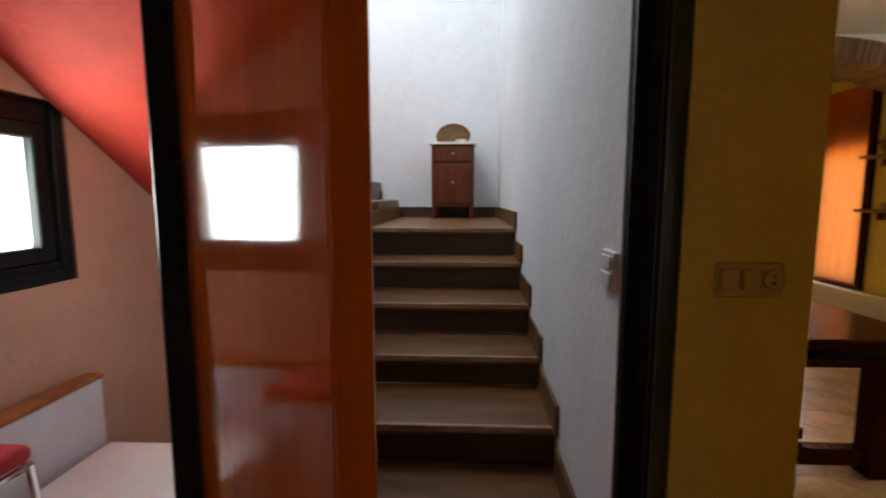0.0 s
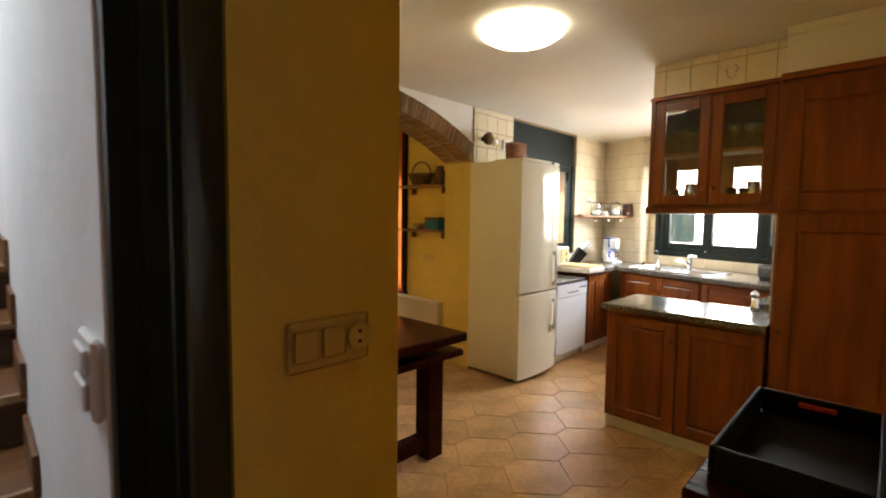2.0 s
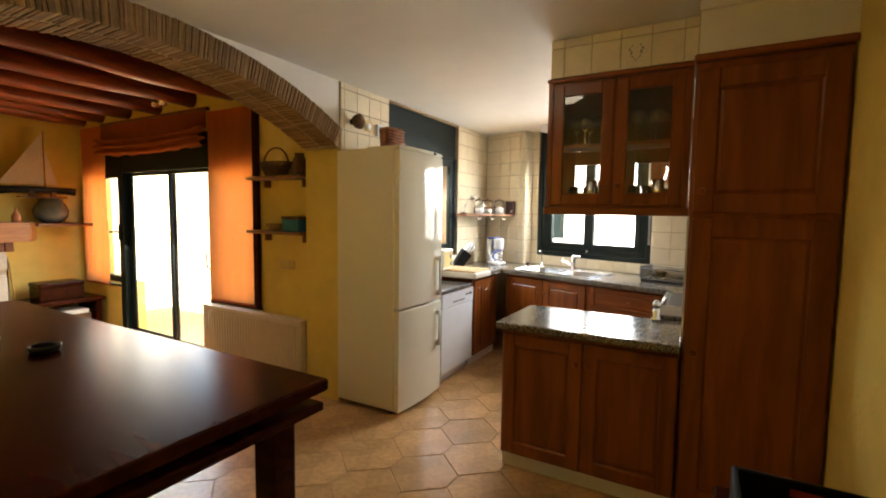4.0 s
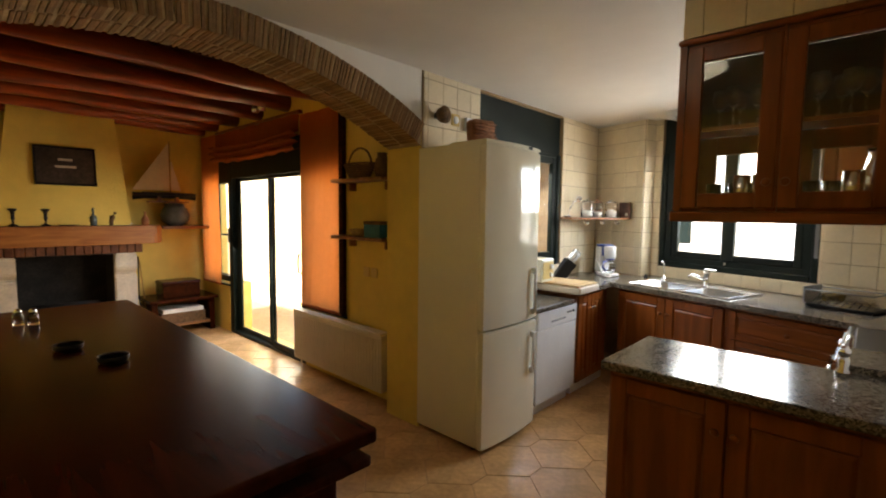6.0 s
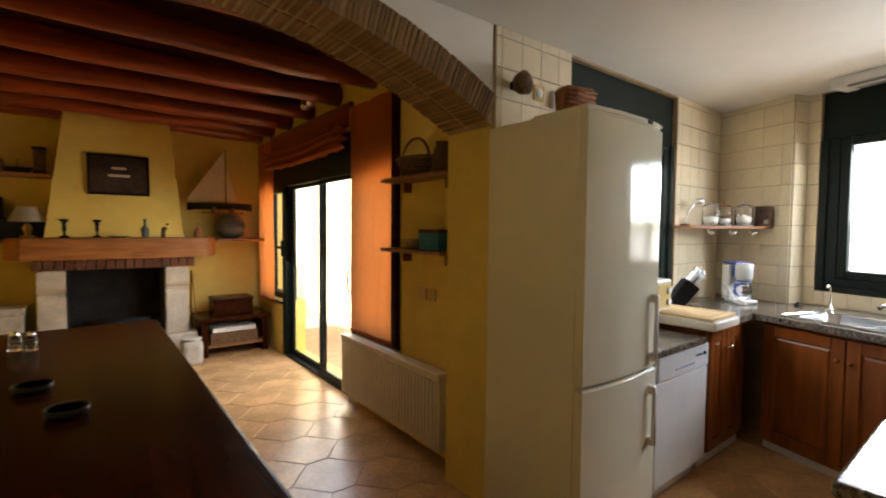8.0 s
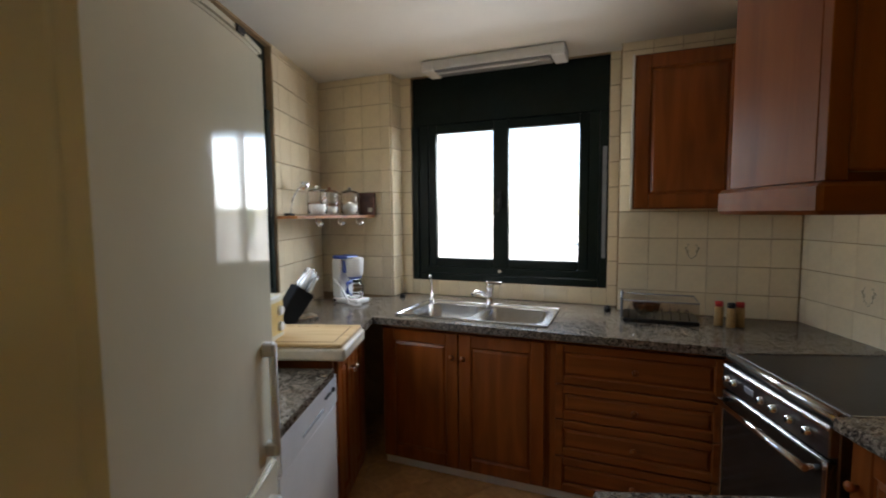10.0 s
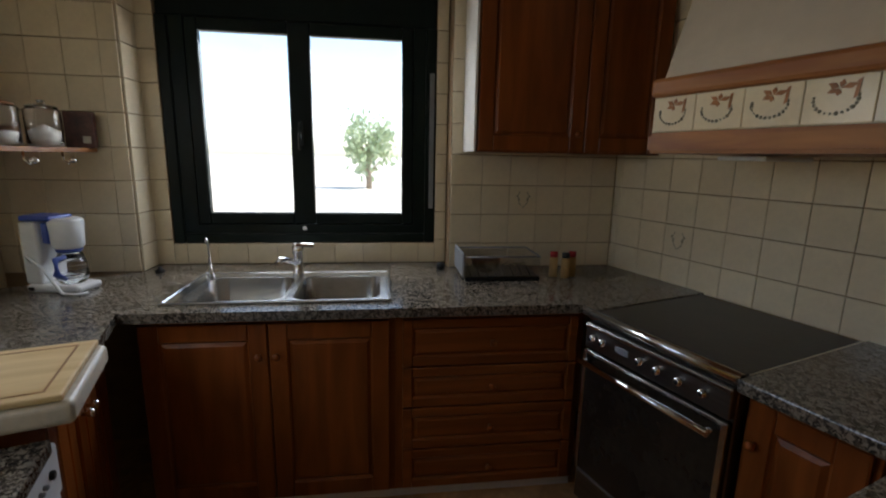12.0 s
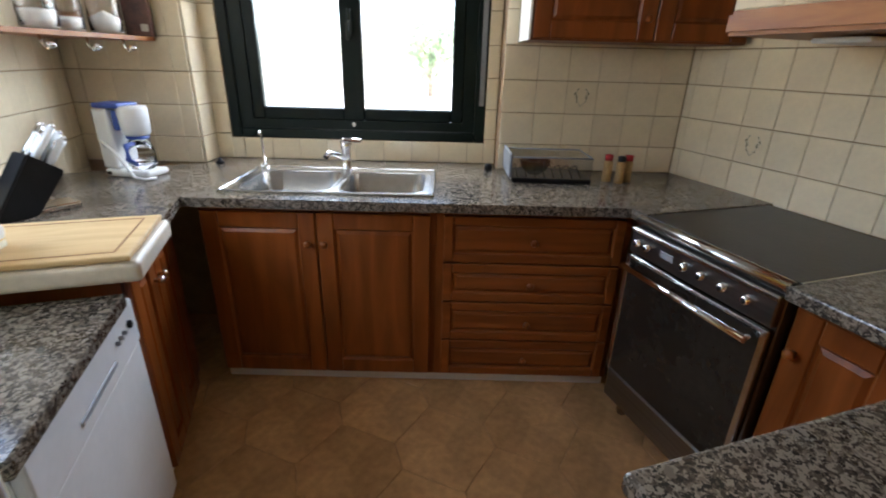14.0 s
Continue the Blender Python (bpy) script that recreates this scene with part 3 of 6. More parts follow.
for k, (y0, y1) in enumerate(((4.30, 4.98), (6.76, 7.48))):
    w = tagged(new("window_%d" % (4 + k)), "tall dark-framed side light behind an orange curtain", "window", "", "structure")
    fr = bmesh.new()
    for a, b, c, d in ((y0, y0 + 0.06, 0.60, 2.25), (y1 - 0.06, y1, 0.60, 2.25), (y0 + 0.06, y1 - 0.06, 0.60, 0.67), (y0 + 0.06, y1 - 0.06, 1.86, 2.25)):
        box(fr, 3.86, 3.95, a, b, c, d, 0.005)
    part("window_frame", fr, "black_frame", w)
    p = part("pane", B(3.90, 3.904, y0 + 0.055, y1 - 0.055, 0.665, 1.865), "pane", w)
    p.visible_shadow = False
    part("window_sill", B(3.765, 3.86, y0 - 0.02, y1 if k else y1 - 0.005, 0.575, 0.60, 0.005), "black_frame", w)

# stair door frame and the kitchen opening
fr = bmesh.new()
prism(fr, [(0.478, 0.925), (0.540, 0.925), (0.548, 0.936), (0.604, 0.984), (0.604, 0.9895), (0.5015, 0.9895), (0.5015, 0.951), (0.478, 0.951)], -0.008, 2.10, "z")
box(fr, 0.500, 0.528, 0.913, 0.9245, -0.008, 2.10, 0.004)
setting("trim_stair_jamb", fr, "black_frame", "black lacquered door jamb")
fr = bmesh.new()
box(fr, -0.398, -0.338, 0.822, 0.965, -0.008, 2.50, 0.008)
setting("trim_stair_jamb_far", fr, "black_frame", "black lacquered door jamb")
setting("trim_stair_head", B(-0.41, 0.605, 0.895, 0.985, 2.101, 2.20, 0.008), "black_frame", "black lacquered door head")
setting("wall_stair_head", B(-0.41, 0.605, 0.988, 1.05, 2.101, 2.501), "yellow", "yellow plaster above the stair door")
fr = bmesh.new()
box(fr, 0.801, 0.98, 0.302, 0.366, -0.008, 2.11, 0.006)
setting("trim_kitchen_jamb", fr, "oak", "brown wooden jamb of the kitchen opening")
fr = bmesh.new()
box(fr, 0.56, 0.70, 0.20, 0.312, -0.008, 2.11, 0.006)
box(fr, 0.701, 0.858, 0.20, 0.298, -0.008, 2.11, 0.006)
setting("trim_kitchen_lining", fr, "black_frame", "black lacquered lining of the kitchen opening")


# ---- kitchen ----
def panel_door(parent, w, h, at, material="oak", t=0.02, rail=0.07, glazed=False, name="door"):
    """A framed door, front at y=0 facing -y, with a raised field or a pane; the frame's members are parts of it."""
    bm = bmesh.new()
    if glazed:
        box(bm, rail - 0.004, w - rail + 0.004, 0.010, 0.013, rail - 0.004, h - rail + 0.004)
    else:
        box(bm, rail - 0.004, w - rail + 0.004, 0.004, t - 0.001, rail - 0.004, h - rail + 0.004)
        top = max(bm.faces, key=lambda f: -f.calc_center_median().y)
        r = bmesh.ops.inset_region(bm, faces=[top], thickness=0.014, depth=-0.007)
        r = bmesh.ops.inset_region(bm, faces=[top], thickness=0.020, depth=0.008)
    d = part(name, bm, "pane" if glazed else material, parent)
    d.location = at
    if glazed:
        d.visible_shadow = False
    for nm, a in (("stile", (0, rail, 0, h)), ("stile", (w - rail, w, 0, h)), ("rail", (rail + 0.0005, w - rail - 0.0005, 0, rail)), ("rail", (rail + 0.0005, w - rail - 0.0005, h - rail, h))):
        part(nm, B(a[0], a[1], 0, t, a[2], a[3], 0.004), material, d)
    return d


def knob(parent, x, z, material="oak", y=0.0, r=0.016):
    return part("knob", lathe(bmesh.new(), [(0.006, 0), (0.006, -0.012), (r * 0.8, -0.016), (r, -0.024), (r * 0.8, -0.031), (0.002, -0.034)], (x, y, z), 14, "y"), material, parent)


def base_unit(label, m, w, d, h, doors, knobs, plinth=0.09, mat_name="oak", drawers=(), body_top=None):
    """A base cabinet; front at y=0. doors: widths; drawers: (x0, x1, z0, z1) fronts."""
    u = thing("base_cabinet", label, "cabinet", m, "fitted kitchen cabinets")
    part("body", B(0, w, 0.021, d, plinth, body_top or h, 0.002), mat_name, u)
    if body_top:
        part("front_rail", B(0, w, 0.021, 0.04, body_top + 0.001, h, 0.002), mat_name, u)
    part("plinth", B(0.0, w, 0.05, d, 0, plinth - 0.001), "white_plastic", u, "pale plinth strip")
    x = 0.012
    for k, dw in enumerate(doors):
        dr = panel_door(u, dw - 0.006, h - plinth - 0.03, (x, 0, plinth + 0.012), mat_name)
        if k < len(knobs):
            knob(dr, 0.03 if knobs[k] == "l" else dw - 0.036, (h - plinth) * 0.80, "brass" if mat_name != "oak" else "oak")
        x += dw
    for x0, x1, z0, z1 in drawers:
        dr = panel_door(u, x1 - x0, z1 - z0, (x0, 0, z0), "oak_x", rail=0.04, name="drawer_front")
        knob(dr, (x1 - x0) / 2, (z1 - z0) / 2)
    return u


# sink run
base_unit("reddish wooden double-door cabinet under the sink", SINK @ pose(0.03, 0.04, 0), 0.97, 0.6, 0.855, (0.47, 0.47), "rl", plinth=0.058, body_top=0.70)
base_unit("reddish wooden cabinet with four drawers", SINK @ pose(1.0, 0.04, 0), 0.80, 0.58, 0.855, (), "", plinth=0.058,
          drawers=[(0.03, 0.77, 0.635, 0.838), (0.03, 0.77, 0.453, 0.628), (0.03, 0.77, 0.26, 0.446), (0.03, 0.77, 0.072, 0.253)])
# run below the side window
dw = base_unit("narrow reddish wooden cabinet with paired doors", pose(4.95, 2.70, 0), 0.60, 0.52, 0.855, (0.235, 0.235), "")
for x in (0.21, 0.262):
    knob(dw, x, 0.72, "chrome", r=0.014)
base_unit("reddish wooden corner cabinet beside the cooker", pose(4.312, 1.00, 0, 0, 0, 180), 0.30, 0.64, 0.855, (0.28,), "l")
pen = base_unit("reddish wooden peninsula cabinet with two doors", pose(3.405, 1.785, 0, 0, 0, -90), 0.91, 0.535, 0.826, (0.45, 0.45), "rl")

# granite tops
wt = bmesh.new()
su = lambda *pts: [tuple(sink(a, b)[:2]) for a, b in pts]
prism(wt, su((0.0, 0.0), (0.15, 0.0), (0.15, 0.795), (-0.205, 0.795), (-0.205, 0.64)) + [(6.06, 3.232), (5.157, 3.232), (5.157, 2.664)], 0.862, 0.90, "z")
prism(wt, su((0.15, 0.0), (0.955, 0.0), (0.955, 0.098), (0.15, 0.098)), 0.862, 0.90, "z")
prism(wt, su((0.15, 0.50), (0.955, 0.50), (0.955, 0.795), (0.15, 0.795)), 0.862, 0.90, "z")
prism(wt, su((0.955, 0.0), (1.76, 0.0)) + [(4.906, 0.985), (4.906, 0.353), (5.482, 0.353)] + su((1.295, 0.675), (1.295, 0.795), (0.955, 0.795)), 0.862, 0.90, "z")
bmesh.ops.triangulate(wt, faces=[f for f in wt.faces if len(f.verts) > 4])
worktop = single("worktop", wt, "granite", "grey speckled granite worktop along sink and window", "worktop")
single("worktop", B(4.262, 4.83, 2.672, 3.232, 0.80, 0.838, 0.006, 2), "granite", "lower granite slab over the dishwasher", "worktop")
single("worktop", B(3.375, 3.967, 0.872, 1.812, 0.830, 0.870, 0.01, 2), "granite", "polished speckled granite top on the peninsula", "worktop")
single("worktop", B(3.97, 4.315, 0.35, 1.045, 0.858, 0.898, 0.006, 2), "granite", "speckled granite worktop beside the cooker", "worktop")

# cutting board unit
slab = thing("chopping_slab", "pale wooden chopping board on a rounded cream slab", "chopping board", pose(4.80, 2.615, 0.862))
part("slab", B(0, 0.352, 0, 0.60, 0.012, 0.070, 0.016, 4), "slab", slab, "cream rounded slab")
cb = bmesh.new()
box(cb, 0.003, 0.343, 0.018, 0.52, 0.071, 0.088, 0.005, 2)
part("board", cb, "pale_wood", slab, "pale wooden board with a juice groove")
gv = bmesh.new()
for a, b, c, d in ((0.03, 0.312, 0.055, 0.060), (0.03, 0.312, 0.47, 0.475), (0.03, 0.035, 0.0605, 0.4695), (0.307, 0.312, 0.0605, 0.4695)):
    box(gv, a, b, c, d, 0.0868, 0.0888)
part("groove", gv, "shelf", slab, "dark juice groove")


# dishwasher
d = thing("dishwasher", "white freestanding dishwasher with a control strip", "dishwasher", pose(4.30, 2.69, 0))
part("body", B(0.003, 0.595, 0.02, 0.58, 0.10, 0.798, 0.003), "white_plastic", d)
part("door", B(0.003, 0.595, 0.0, 0.02, 0.10, 0.66, 0.006, 2), "white_plastic", d)
part("control_panel", B(0.003, 0.595, -0.006, 0.02, 0.664, 0.795, 0.008, 2), "white_plastic", d)
part("grip", B(0.19, 0.41, -0.009, -0.0055, 0.70, 0.715, 0.003), "grey_plastic", d)
part("plinth", B(0.02, 0.58, 0.06, 0.5, 0, 0.10), "white_plastic", d)
for x, r in ((0.53, 0.011), (0.485, 0.006), (0.46, 0.006), (0.435, 0.006)):
    part("button", lathe(bmesh.new(), [(r, 0), (r, -0.009), (r * 0.7, -0.011)], (x, -0.005, 0.745), 12, "y"), "grey_plastic" if r < 0.01 else "black", d)

# refrigerator
f = thing("refrigerator", "tall cream-white fridge freezer with curved doors", "refrigerator", pose(3.625, 2.660, 0))
part("body", B(0, 0.60, 0.045, 0.578, 0.03, 1.945, 0.01, 2), "fridge", f)


def bowed(x0, x1, z0, z1, bow, t):
    """A door that bows out to the front."""
    n = 12
    outline = [(x0 + (x1 - x0) * k / n, -bow * (1 - (2 * k / n - 1) ** 2)) for k in range(n + 1)]
    bm = bmesh.new()
    prism(bm, outline + [(x1, t), (x0, t)], z0, z1, "z")
    es = [e for e in bm.edges if abs(e.verts[0].co.z - e.verts[1].co.z) < 1e-6]
    bmesh.ops.bevel(bm, geom=es, offset=0.008, segments=2, affect="EDGES")
    return bm


top_door = part("door", bowed(0.0, 0.60, 0.79, 1.925, 0.022, 0.042), "fridge", f)
low_door = part("door", bowed(0.0, 0.60, 0.03, 0.778, 0.022, 0.042), "fridge", f)
part("top_trim", bowed(0.0, 0.60, 1.927, 1.955, 0.022, 0.30), "fridge", f)
part("badge", B(0.43, 0.47, -0.022, -0.015, 1.932, 1.95, 0.002), "black", f, "small dark badge")
for dr, za, zb in ((top_door, 0.83, 1.14), (low_door, 0.42, 0.70)):
    bm = bmesh.new()
    tube(bm, [(0.525, -0.035, za), (0.525, -0.035, zb)], 0.011, 10)
    for z in (za + 0.015, zb - 0.015):
        box(bm, 0.51, 0.54, -0.042, 0.0, z - 0.02, z + 0.02, 0.006)
    part("handle", bm, "white_plastic", dr, "white bar handle")
for x in (0.05, 0.55):
    part("foot", lathe(bmesh.new(), [(0.02, 0), (0.02, 0.03)], (x, 0.1, 0), 10), "black", f)

tb = thing("bread_basket", "brown wicker bread basket on a dark tray", "basket", pose(3.93, 2.96, 1.957, 0, 0, -12))
part("tray", B(-0.16, 0.15, -0.09, 0.10, 0, 0.022, 0.008, 2), "black", tb, "dark tray")
bm = B(-0.09, 0.10, -0.05, 0.05, 0.023, 0.185, 0.025, 3)
for v in bm.verts:
    v.co.x += 0.012 * math.sin(40 * v.co.z)
part("body", bm, "wicker", tb)
for k in range(6):
    z = 0.045 + 0.022 * k
    part("band", tube(bmesh.new(), [(-0.094 + 0.012 * math.sin(40 * z), -0.052, z), (0.104 + 0.012 * math.sin(40 * z), -0.052, z)], 0.006, 6), "wicker", tb)

# tall cabinet
t = thing("tall_cabinet", "tall reddish wooden larder cabinet with two doors", "cabinet", pose(3.415, 0.866, 0, 0, 0, -90), "fitted kitchen cabinets")
part("body", B(0, 0.56, 0.021, 0.575, 0.08, 2.185, 0.003), "oak", t)
part("plinth", B(0, 0.56, 0.05, 0.56, 0, 0.079), "white_plastic", t)
for z0, z1, kz in ((0.09, 1.475, 0.75), (1.50, 2.150, 0.10)):
    dr = panel_door(t, 0.54, z1 - z0, (0.01, 0, z0), rail=0.085)
    knob(dr, 0.035, kz)
part("cornice", B(-0.012, 0.565, -0.015, 0.575, 2.186, 2.22, 0.01, 2), "oak_x", t)
part("side_panel", B(-0.008, -0.001, 0.03, 0.575, 0.90, 1.47), "white_paint", t, "pale tiled side panel")

# glazed wall cabinet
g = thing("glass_cabinet", "reddish wooden hanging cabinet with glazed doors", "cabinet", pose(3.60, 1.612, 1.53, 0, 0, -90), "fitted kitchen cabinets")
W, D, H = 0.728, 0.25, 0.695
for nm, q in (("side", (0, 0.02, 0, H)), ("side", (W - 0.02, W, 0, H)), ("floor", (0.0205, W - 0.0205, 0, 0.02)), ("top", (0.0205, W - 0.0205, H - 0.02, H))):
    part(nm, B(q[0], q[1], 0.021, D - 0.021, q[2], q[3], 0.001), "oak", g)
part("bottom_rail", B(-0.012, W + 0.01, -0.006, D, -0.045, -0.001, 0.006), "oak_x", g)
part("top_rail", B(-0.008, W + 0.01, -0.004, D, H + 0.001, H + 0.025, 0.006), "oak_x", g)
for k, x in enumerate((0.03, 0.37)):
    dr = panel_door(g, 0.33, H - 0.03, (x, 0, 0.012), rail=0.062, glazed=True)
    knob(dr, 0.305 if k == 0 else 0.025, 0.10)
# added upper back; the dark table colour stands in for shade inside
part("back", B(0.021, W - 0.021, D - 0.018, D - 0.004, 0.352, H - 0.021), "table", g, "upper back panel coloured dark for the shaded inside")
for x0, x1 in ((0.0, 0.0285), (0.3605, 0.3695), (0.7005, W)):
    part("face_stile", B(x0, x1, 0.002, 0.0205, 0.0, H, 0.001), "oak", g)
for x in (0.03, 0.37):
    panel_door(g, 0.33, 0.32, (x, D - 0.0205, 0.012), rail=0.078, glazed=True, name="rear_light")
part("rear_stile", B(0.3605, 0.3695, D - 0.0205, D - 0.002, 0.012, 0.332, 0.001), "oak", g)
part("filler", B(W + 0.0105, W + 0.0165, 0.0, D, -0.045, H + 0.024, 0.001), "oak", g)
part("shelf", B(0.022, W - 0.022, 0.03, D - 0.03, 0.333, 0.351), "oak_x", g)

GOB = [(0.03, 0), (0.03, 0.003), (0.005, 0.008), (0.004, 0.075), (0.022, 0.095), (0.033, 0.125), (0.030, 0.165), (0.0285, 0.165), (0.0315, 0.125), (0.020, 0.097), (0.002, 0.082)]
TUM = [(0.026, 0), (0.031, 0.10), (0.0295, 0.10), (0.0245, 0.006), (0.002, 0.006)]
CAR = [(0.045, 0), (0.05, 0.06), (0.035, 0.14), (0.022, 0.19), (0.028, 0.215), (0.026, 0.215), (0.020, 0.19), (0.033, 0.14), (0.047, 0.06), (0.002, 0.006)]


def glassware(name, label, profile, at, group):
    ob = single(name, lathe(bmesh.new(), profile, seg=14), "crystal", label, "glass", g.matrix_world @ pose(*at), group)
    ob.visible_shadow = False
    return ob


wine = glassware("wine_glass", "clear stemmed wine glass in the cabinet", GOB, (0.13, 0.15, 0.3515), "wine glasses in the cabinet")
for x, y in ((0.19, 0.10), (0.20, 0.18), (0.27, 0.14), (0.335, 0.18), (0.33, 0.09), (0.46, 0.15), (0.47, 0.08), (0.53, 0.18), (0.56, 0.10), (0.60, 0.15), (0.66, 0.18)):
    copy_thing(wine, g.matrix_world @ pose(x, y, 0.3515))
tum = glassware("tumbler", "clear straight drinking glass in the cabinet", TUM, (0.12, 0.16, 0.0205), "tumblers in the cabinet")
for x, y in ((0.2, 0.18), (0.27, 0.13), (0.32, 0.18), (0.46, 0.15), (0.52, 0.18)):
    copy_thing(tum, g.matrix_world @ pose(x, y, 0.0205))
cup = single("steel_beaker", lathe(bmesh.new(), [(0.028, 0), (0.033, 0.13), (0.031, 0.13), (0.026, 0.006), (0.002, 0.006)], seg=18), "chrome", "shiny steel beaker in the cabinet", "beaker", g.matrix_world @ pose(0.235, 0.10, 0.0205), "steel beakers in the cabinet")
for x, y in ((0.305, 0.085), (0.585, 0.09)):
    copy_thing(cup, g.matrix_world @ pose(x, y, 0.0205))
glassware("carafe", "clear glass carafe in the cabinet", CAR, (0.64, 0.17, 0.0205), "")

setting("soffit", B(3.618, 3.85, 0.864, 1.605, 2.252, KC), "tile_joint", "tiled soffit over the hanging cabinet")
setting("soffit_tall", B(3.435, 3.99, 0.30, 0.862, 2.222, KC), "ceiling", "cream panel over the larder cabinet")
setting("trim_soffit", B(3.420, 3.434, 0.30, 0.866, KC - 0.05, KC - 0.002, 0.004), "ceiling", "cream moulding below the ceiling")

# sink
SZ = 0.902
sk = thing("sink", "stainless steel double-bowl sink with a drainer edge", "sink", SINK @ pose(0.105, 0.085, SZ))
W, D = 0.88, 0.485
BOWLS = ((0.065, 0.445, 0.026, 0.385), (0.480, 0.835, 0.026, 0.385))


def rounded(x0, x1, y0, y1, r, n=5):
    out = []
    for cx, cy, a in ((x1 - r, y1 - r, 0), (x0 + r, y1 - r, 90), (x0 + r, y0 + r, 180), (x1 - r, y0 + r, 270)):
        out += [(cx + r * math.cos(radians(a + 90 * k / n)), cy + r * math.sin(radians(a + 90 * k / n))) for k in range(n + 1)]
    return out


rim = bmesh.new()
box(rim, 0, W, 0, 0.012, 0, 0.010, 0.004)
box(rim, 0, W, D - 0.012, D, 0, 0.010, 0.004)
box(rim, 0, 0.012, 0.012, D - 0.012, 0, 0.010, 0.004)
box(rim, W - 0.012, W, 0.012, D - 0.012, 0, 0.010, 0.004)
plate = [(0.0, 0.0, W, BOWLS[0][2]), (0.0, BOWLS[0][3], W, D), (0.0, BOWLS[0][2], BOWLS[0][0], BOWLS[0][3]), (BOWLS[0][1], BOWLS[0][2], BOWLS[1][0], BOWLS[0][3]), (BOWLS[1][1], BOWLS[0][2], W, BOWLS[0][3])]
for x0, y0, x1, y1 in plate:
    box(rim, x0, x1, y0, y1, 0.0, 0.006)
part("rim", rim, "steel", sk)
for x0, x1, y0, y1 in BOWLS:
    bm = bmesh.new()
    loops = []
    for inset, z, r in ((-0.004, 0.0065, 0.075), (0.002, 0.003, 0.075), (0.014, -0.13, 0.07), (0.04, -0.16, 0.06)):
        loops.append([bm.verts.new((x, y, z)) for x, y in rounded(x0 + inset, x1 - inset, y0 + inset, y1 - inset, r)])
    for a, b in zip(loops, loops[1:]):
        for k in range(len(a)):
            fc = bm.faces.new((a[k], a[(k + 1) % len(a)], b[(k + 1) % len(a)], b[k]))
            fc.smooth = True
    bm.faces.new(loops[-1][::-1])
    for fc in bm.faces:
        fc.normal_flip()
    outer = [bm.verts.new((x, y, 0.0065)) for x, y in rounded(x0 - 0.02, x1 + 0.02, y0 - 0.02, y1 + 0.02, 0.02)]
    for k in range(len(outer)):
        bm.faces.new((loops[0][k], outer[k], outer[(k + 1) % len(outer)], loops[0][(k + 1) % len(outer)]))
    bowl = part("bowl", bm, "bowl_steel", sk, "brushed steel bowl coloured darker for its shaded inside")
    part("drain", lathe(bmesh.new(), [(0.035, 0), (0.035, 0.004), (0.02, 0.002), (0.002, 0.002)], ((x0 + x1) / 2, (y0 + y1) / 2, -0.16), 16), "chrome", bowl)

tap = thing("tap", "chrome single-lever mixer tap behind the sink", "tap", SINK @ pose(0.548, 0.525, SZ + 0.006))
part("body", lathe(bmesh.new(), [(0.028, 0), (0.028, 0.01), (0.022, 0.015), (0.022, 0.10), (0.026, 0.105), (0.026, 0.135), (0.01, 0.145)], seg=18), "chrome", tap)
part("spout", tube(bmesh.new(), [(0, -0.01, 0.055), (-0.03, -0.07, 0.085), (-0.055, -0.12, 0.10), (-0.065, -0.145, 0.085)], 0.013, 10), "chrome", tap)
part("lever", B(-0.035, 0.06, -0.02, 0.02, 0.135, 0.155, 0.008, 2, m=pose(0, 0, 0, 0, 6, 20)), "chrome", tap)
ft = thing("filter_tap", "slim chrome filter tap behind the sink", "tap", SINK @ pose(0.145, 0.525, SZ + 0.006))
part("base", lathe(bmesh.new(), [(0.02, 0), (0.02, 0.02), (0.008, 0.025), (0.008, 0.05)], seg=12), "chrome", ft)
part("spout", tube(bmesh.new(), [(0, 0, 0.04), (0, 0, 0.15), (0.005, -0.02, 0.175), (0.01, -0.05, 0.18), (0.014, -0.065, 0.165)], 0.006, 8), "chrome", ft)

# cooker
ck = thing("cooker", "freestanding stainless cooker with dark oven glass", "cooker", pose(4.90, 1.045, 0, 0, 0, 180))
part("body", B(0.003, 0.580, 0.03, 0.64, 0.10, 0.878, 0.003), "dark_steel", ck)
part("hob", B(0.0, 0.583, 0.05, 0.665, 0.880, 0.898, 0.004), "hob", ck, "black glass lid")
part("front_edge", tube(bmesh.new(), [(0.0, 0.03, 0.885), (0.583, 0.03, 0.885)], 0.019, 12), "steel", ck)
part("control_panel", B(0.004, 0.579, 0.0, 0.03, 0.765, 0.862, 0.004), "dark_steel", ck, "dull steel control panel")
part("panel_trim", B(0.004, 0.579, -0.004, -0.0005, 0.846, 0.858, 0.001), "steel", ck)
for x in (0.05, 0.10, 0.27, 0.34, 0.42, 0.50):
    kn = part("knob", lathe(bmesh.new(), [(0.016, 0), (0.016, -0.006), (0.012, -0.020), (0.002, -0.021)], (x, 0.0, 0.812), 14, "y"), "chrome", ck)
    part("knob_cap", lathe(bmesh.new(), [(0.008, -0.0211), (0.007, -0.024), (0.001, -0.0245)], (x, 0.0, 0.812), 12, "y"), "black", kn, "dark knob face")
for x in (0.003, 0.562):
    part("side_strip", B(x, x + 0.018, -0.004, -0.0003, 0.24, 0.755, 0.001), "steel", ck, "steel edge of the oven door")
part("clock", B(0.155, 0.215, -0.003, 0.001, 0.80, 0.825, 0.002), "grey_plastic", ck)
part("oven_door", B(0.004, 0.579, 0.0, 0.03, 0.24, 0.755, 0.006), "black_glass", ck, "dark glass oven door")
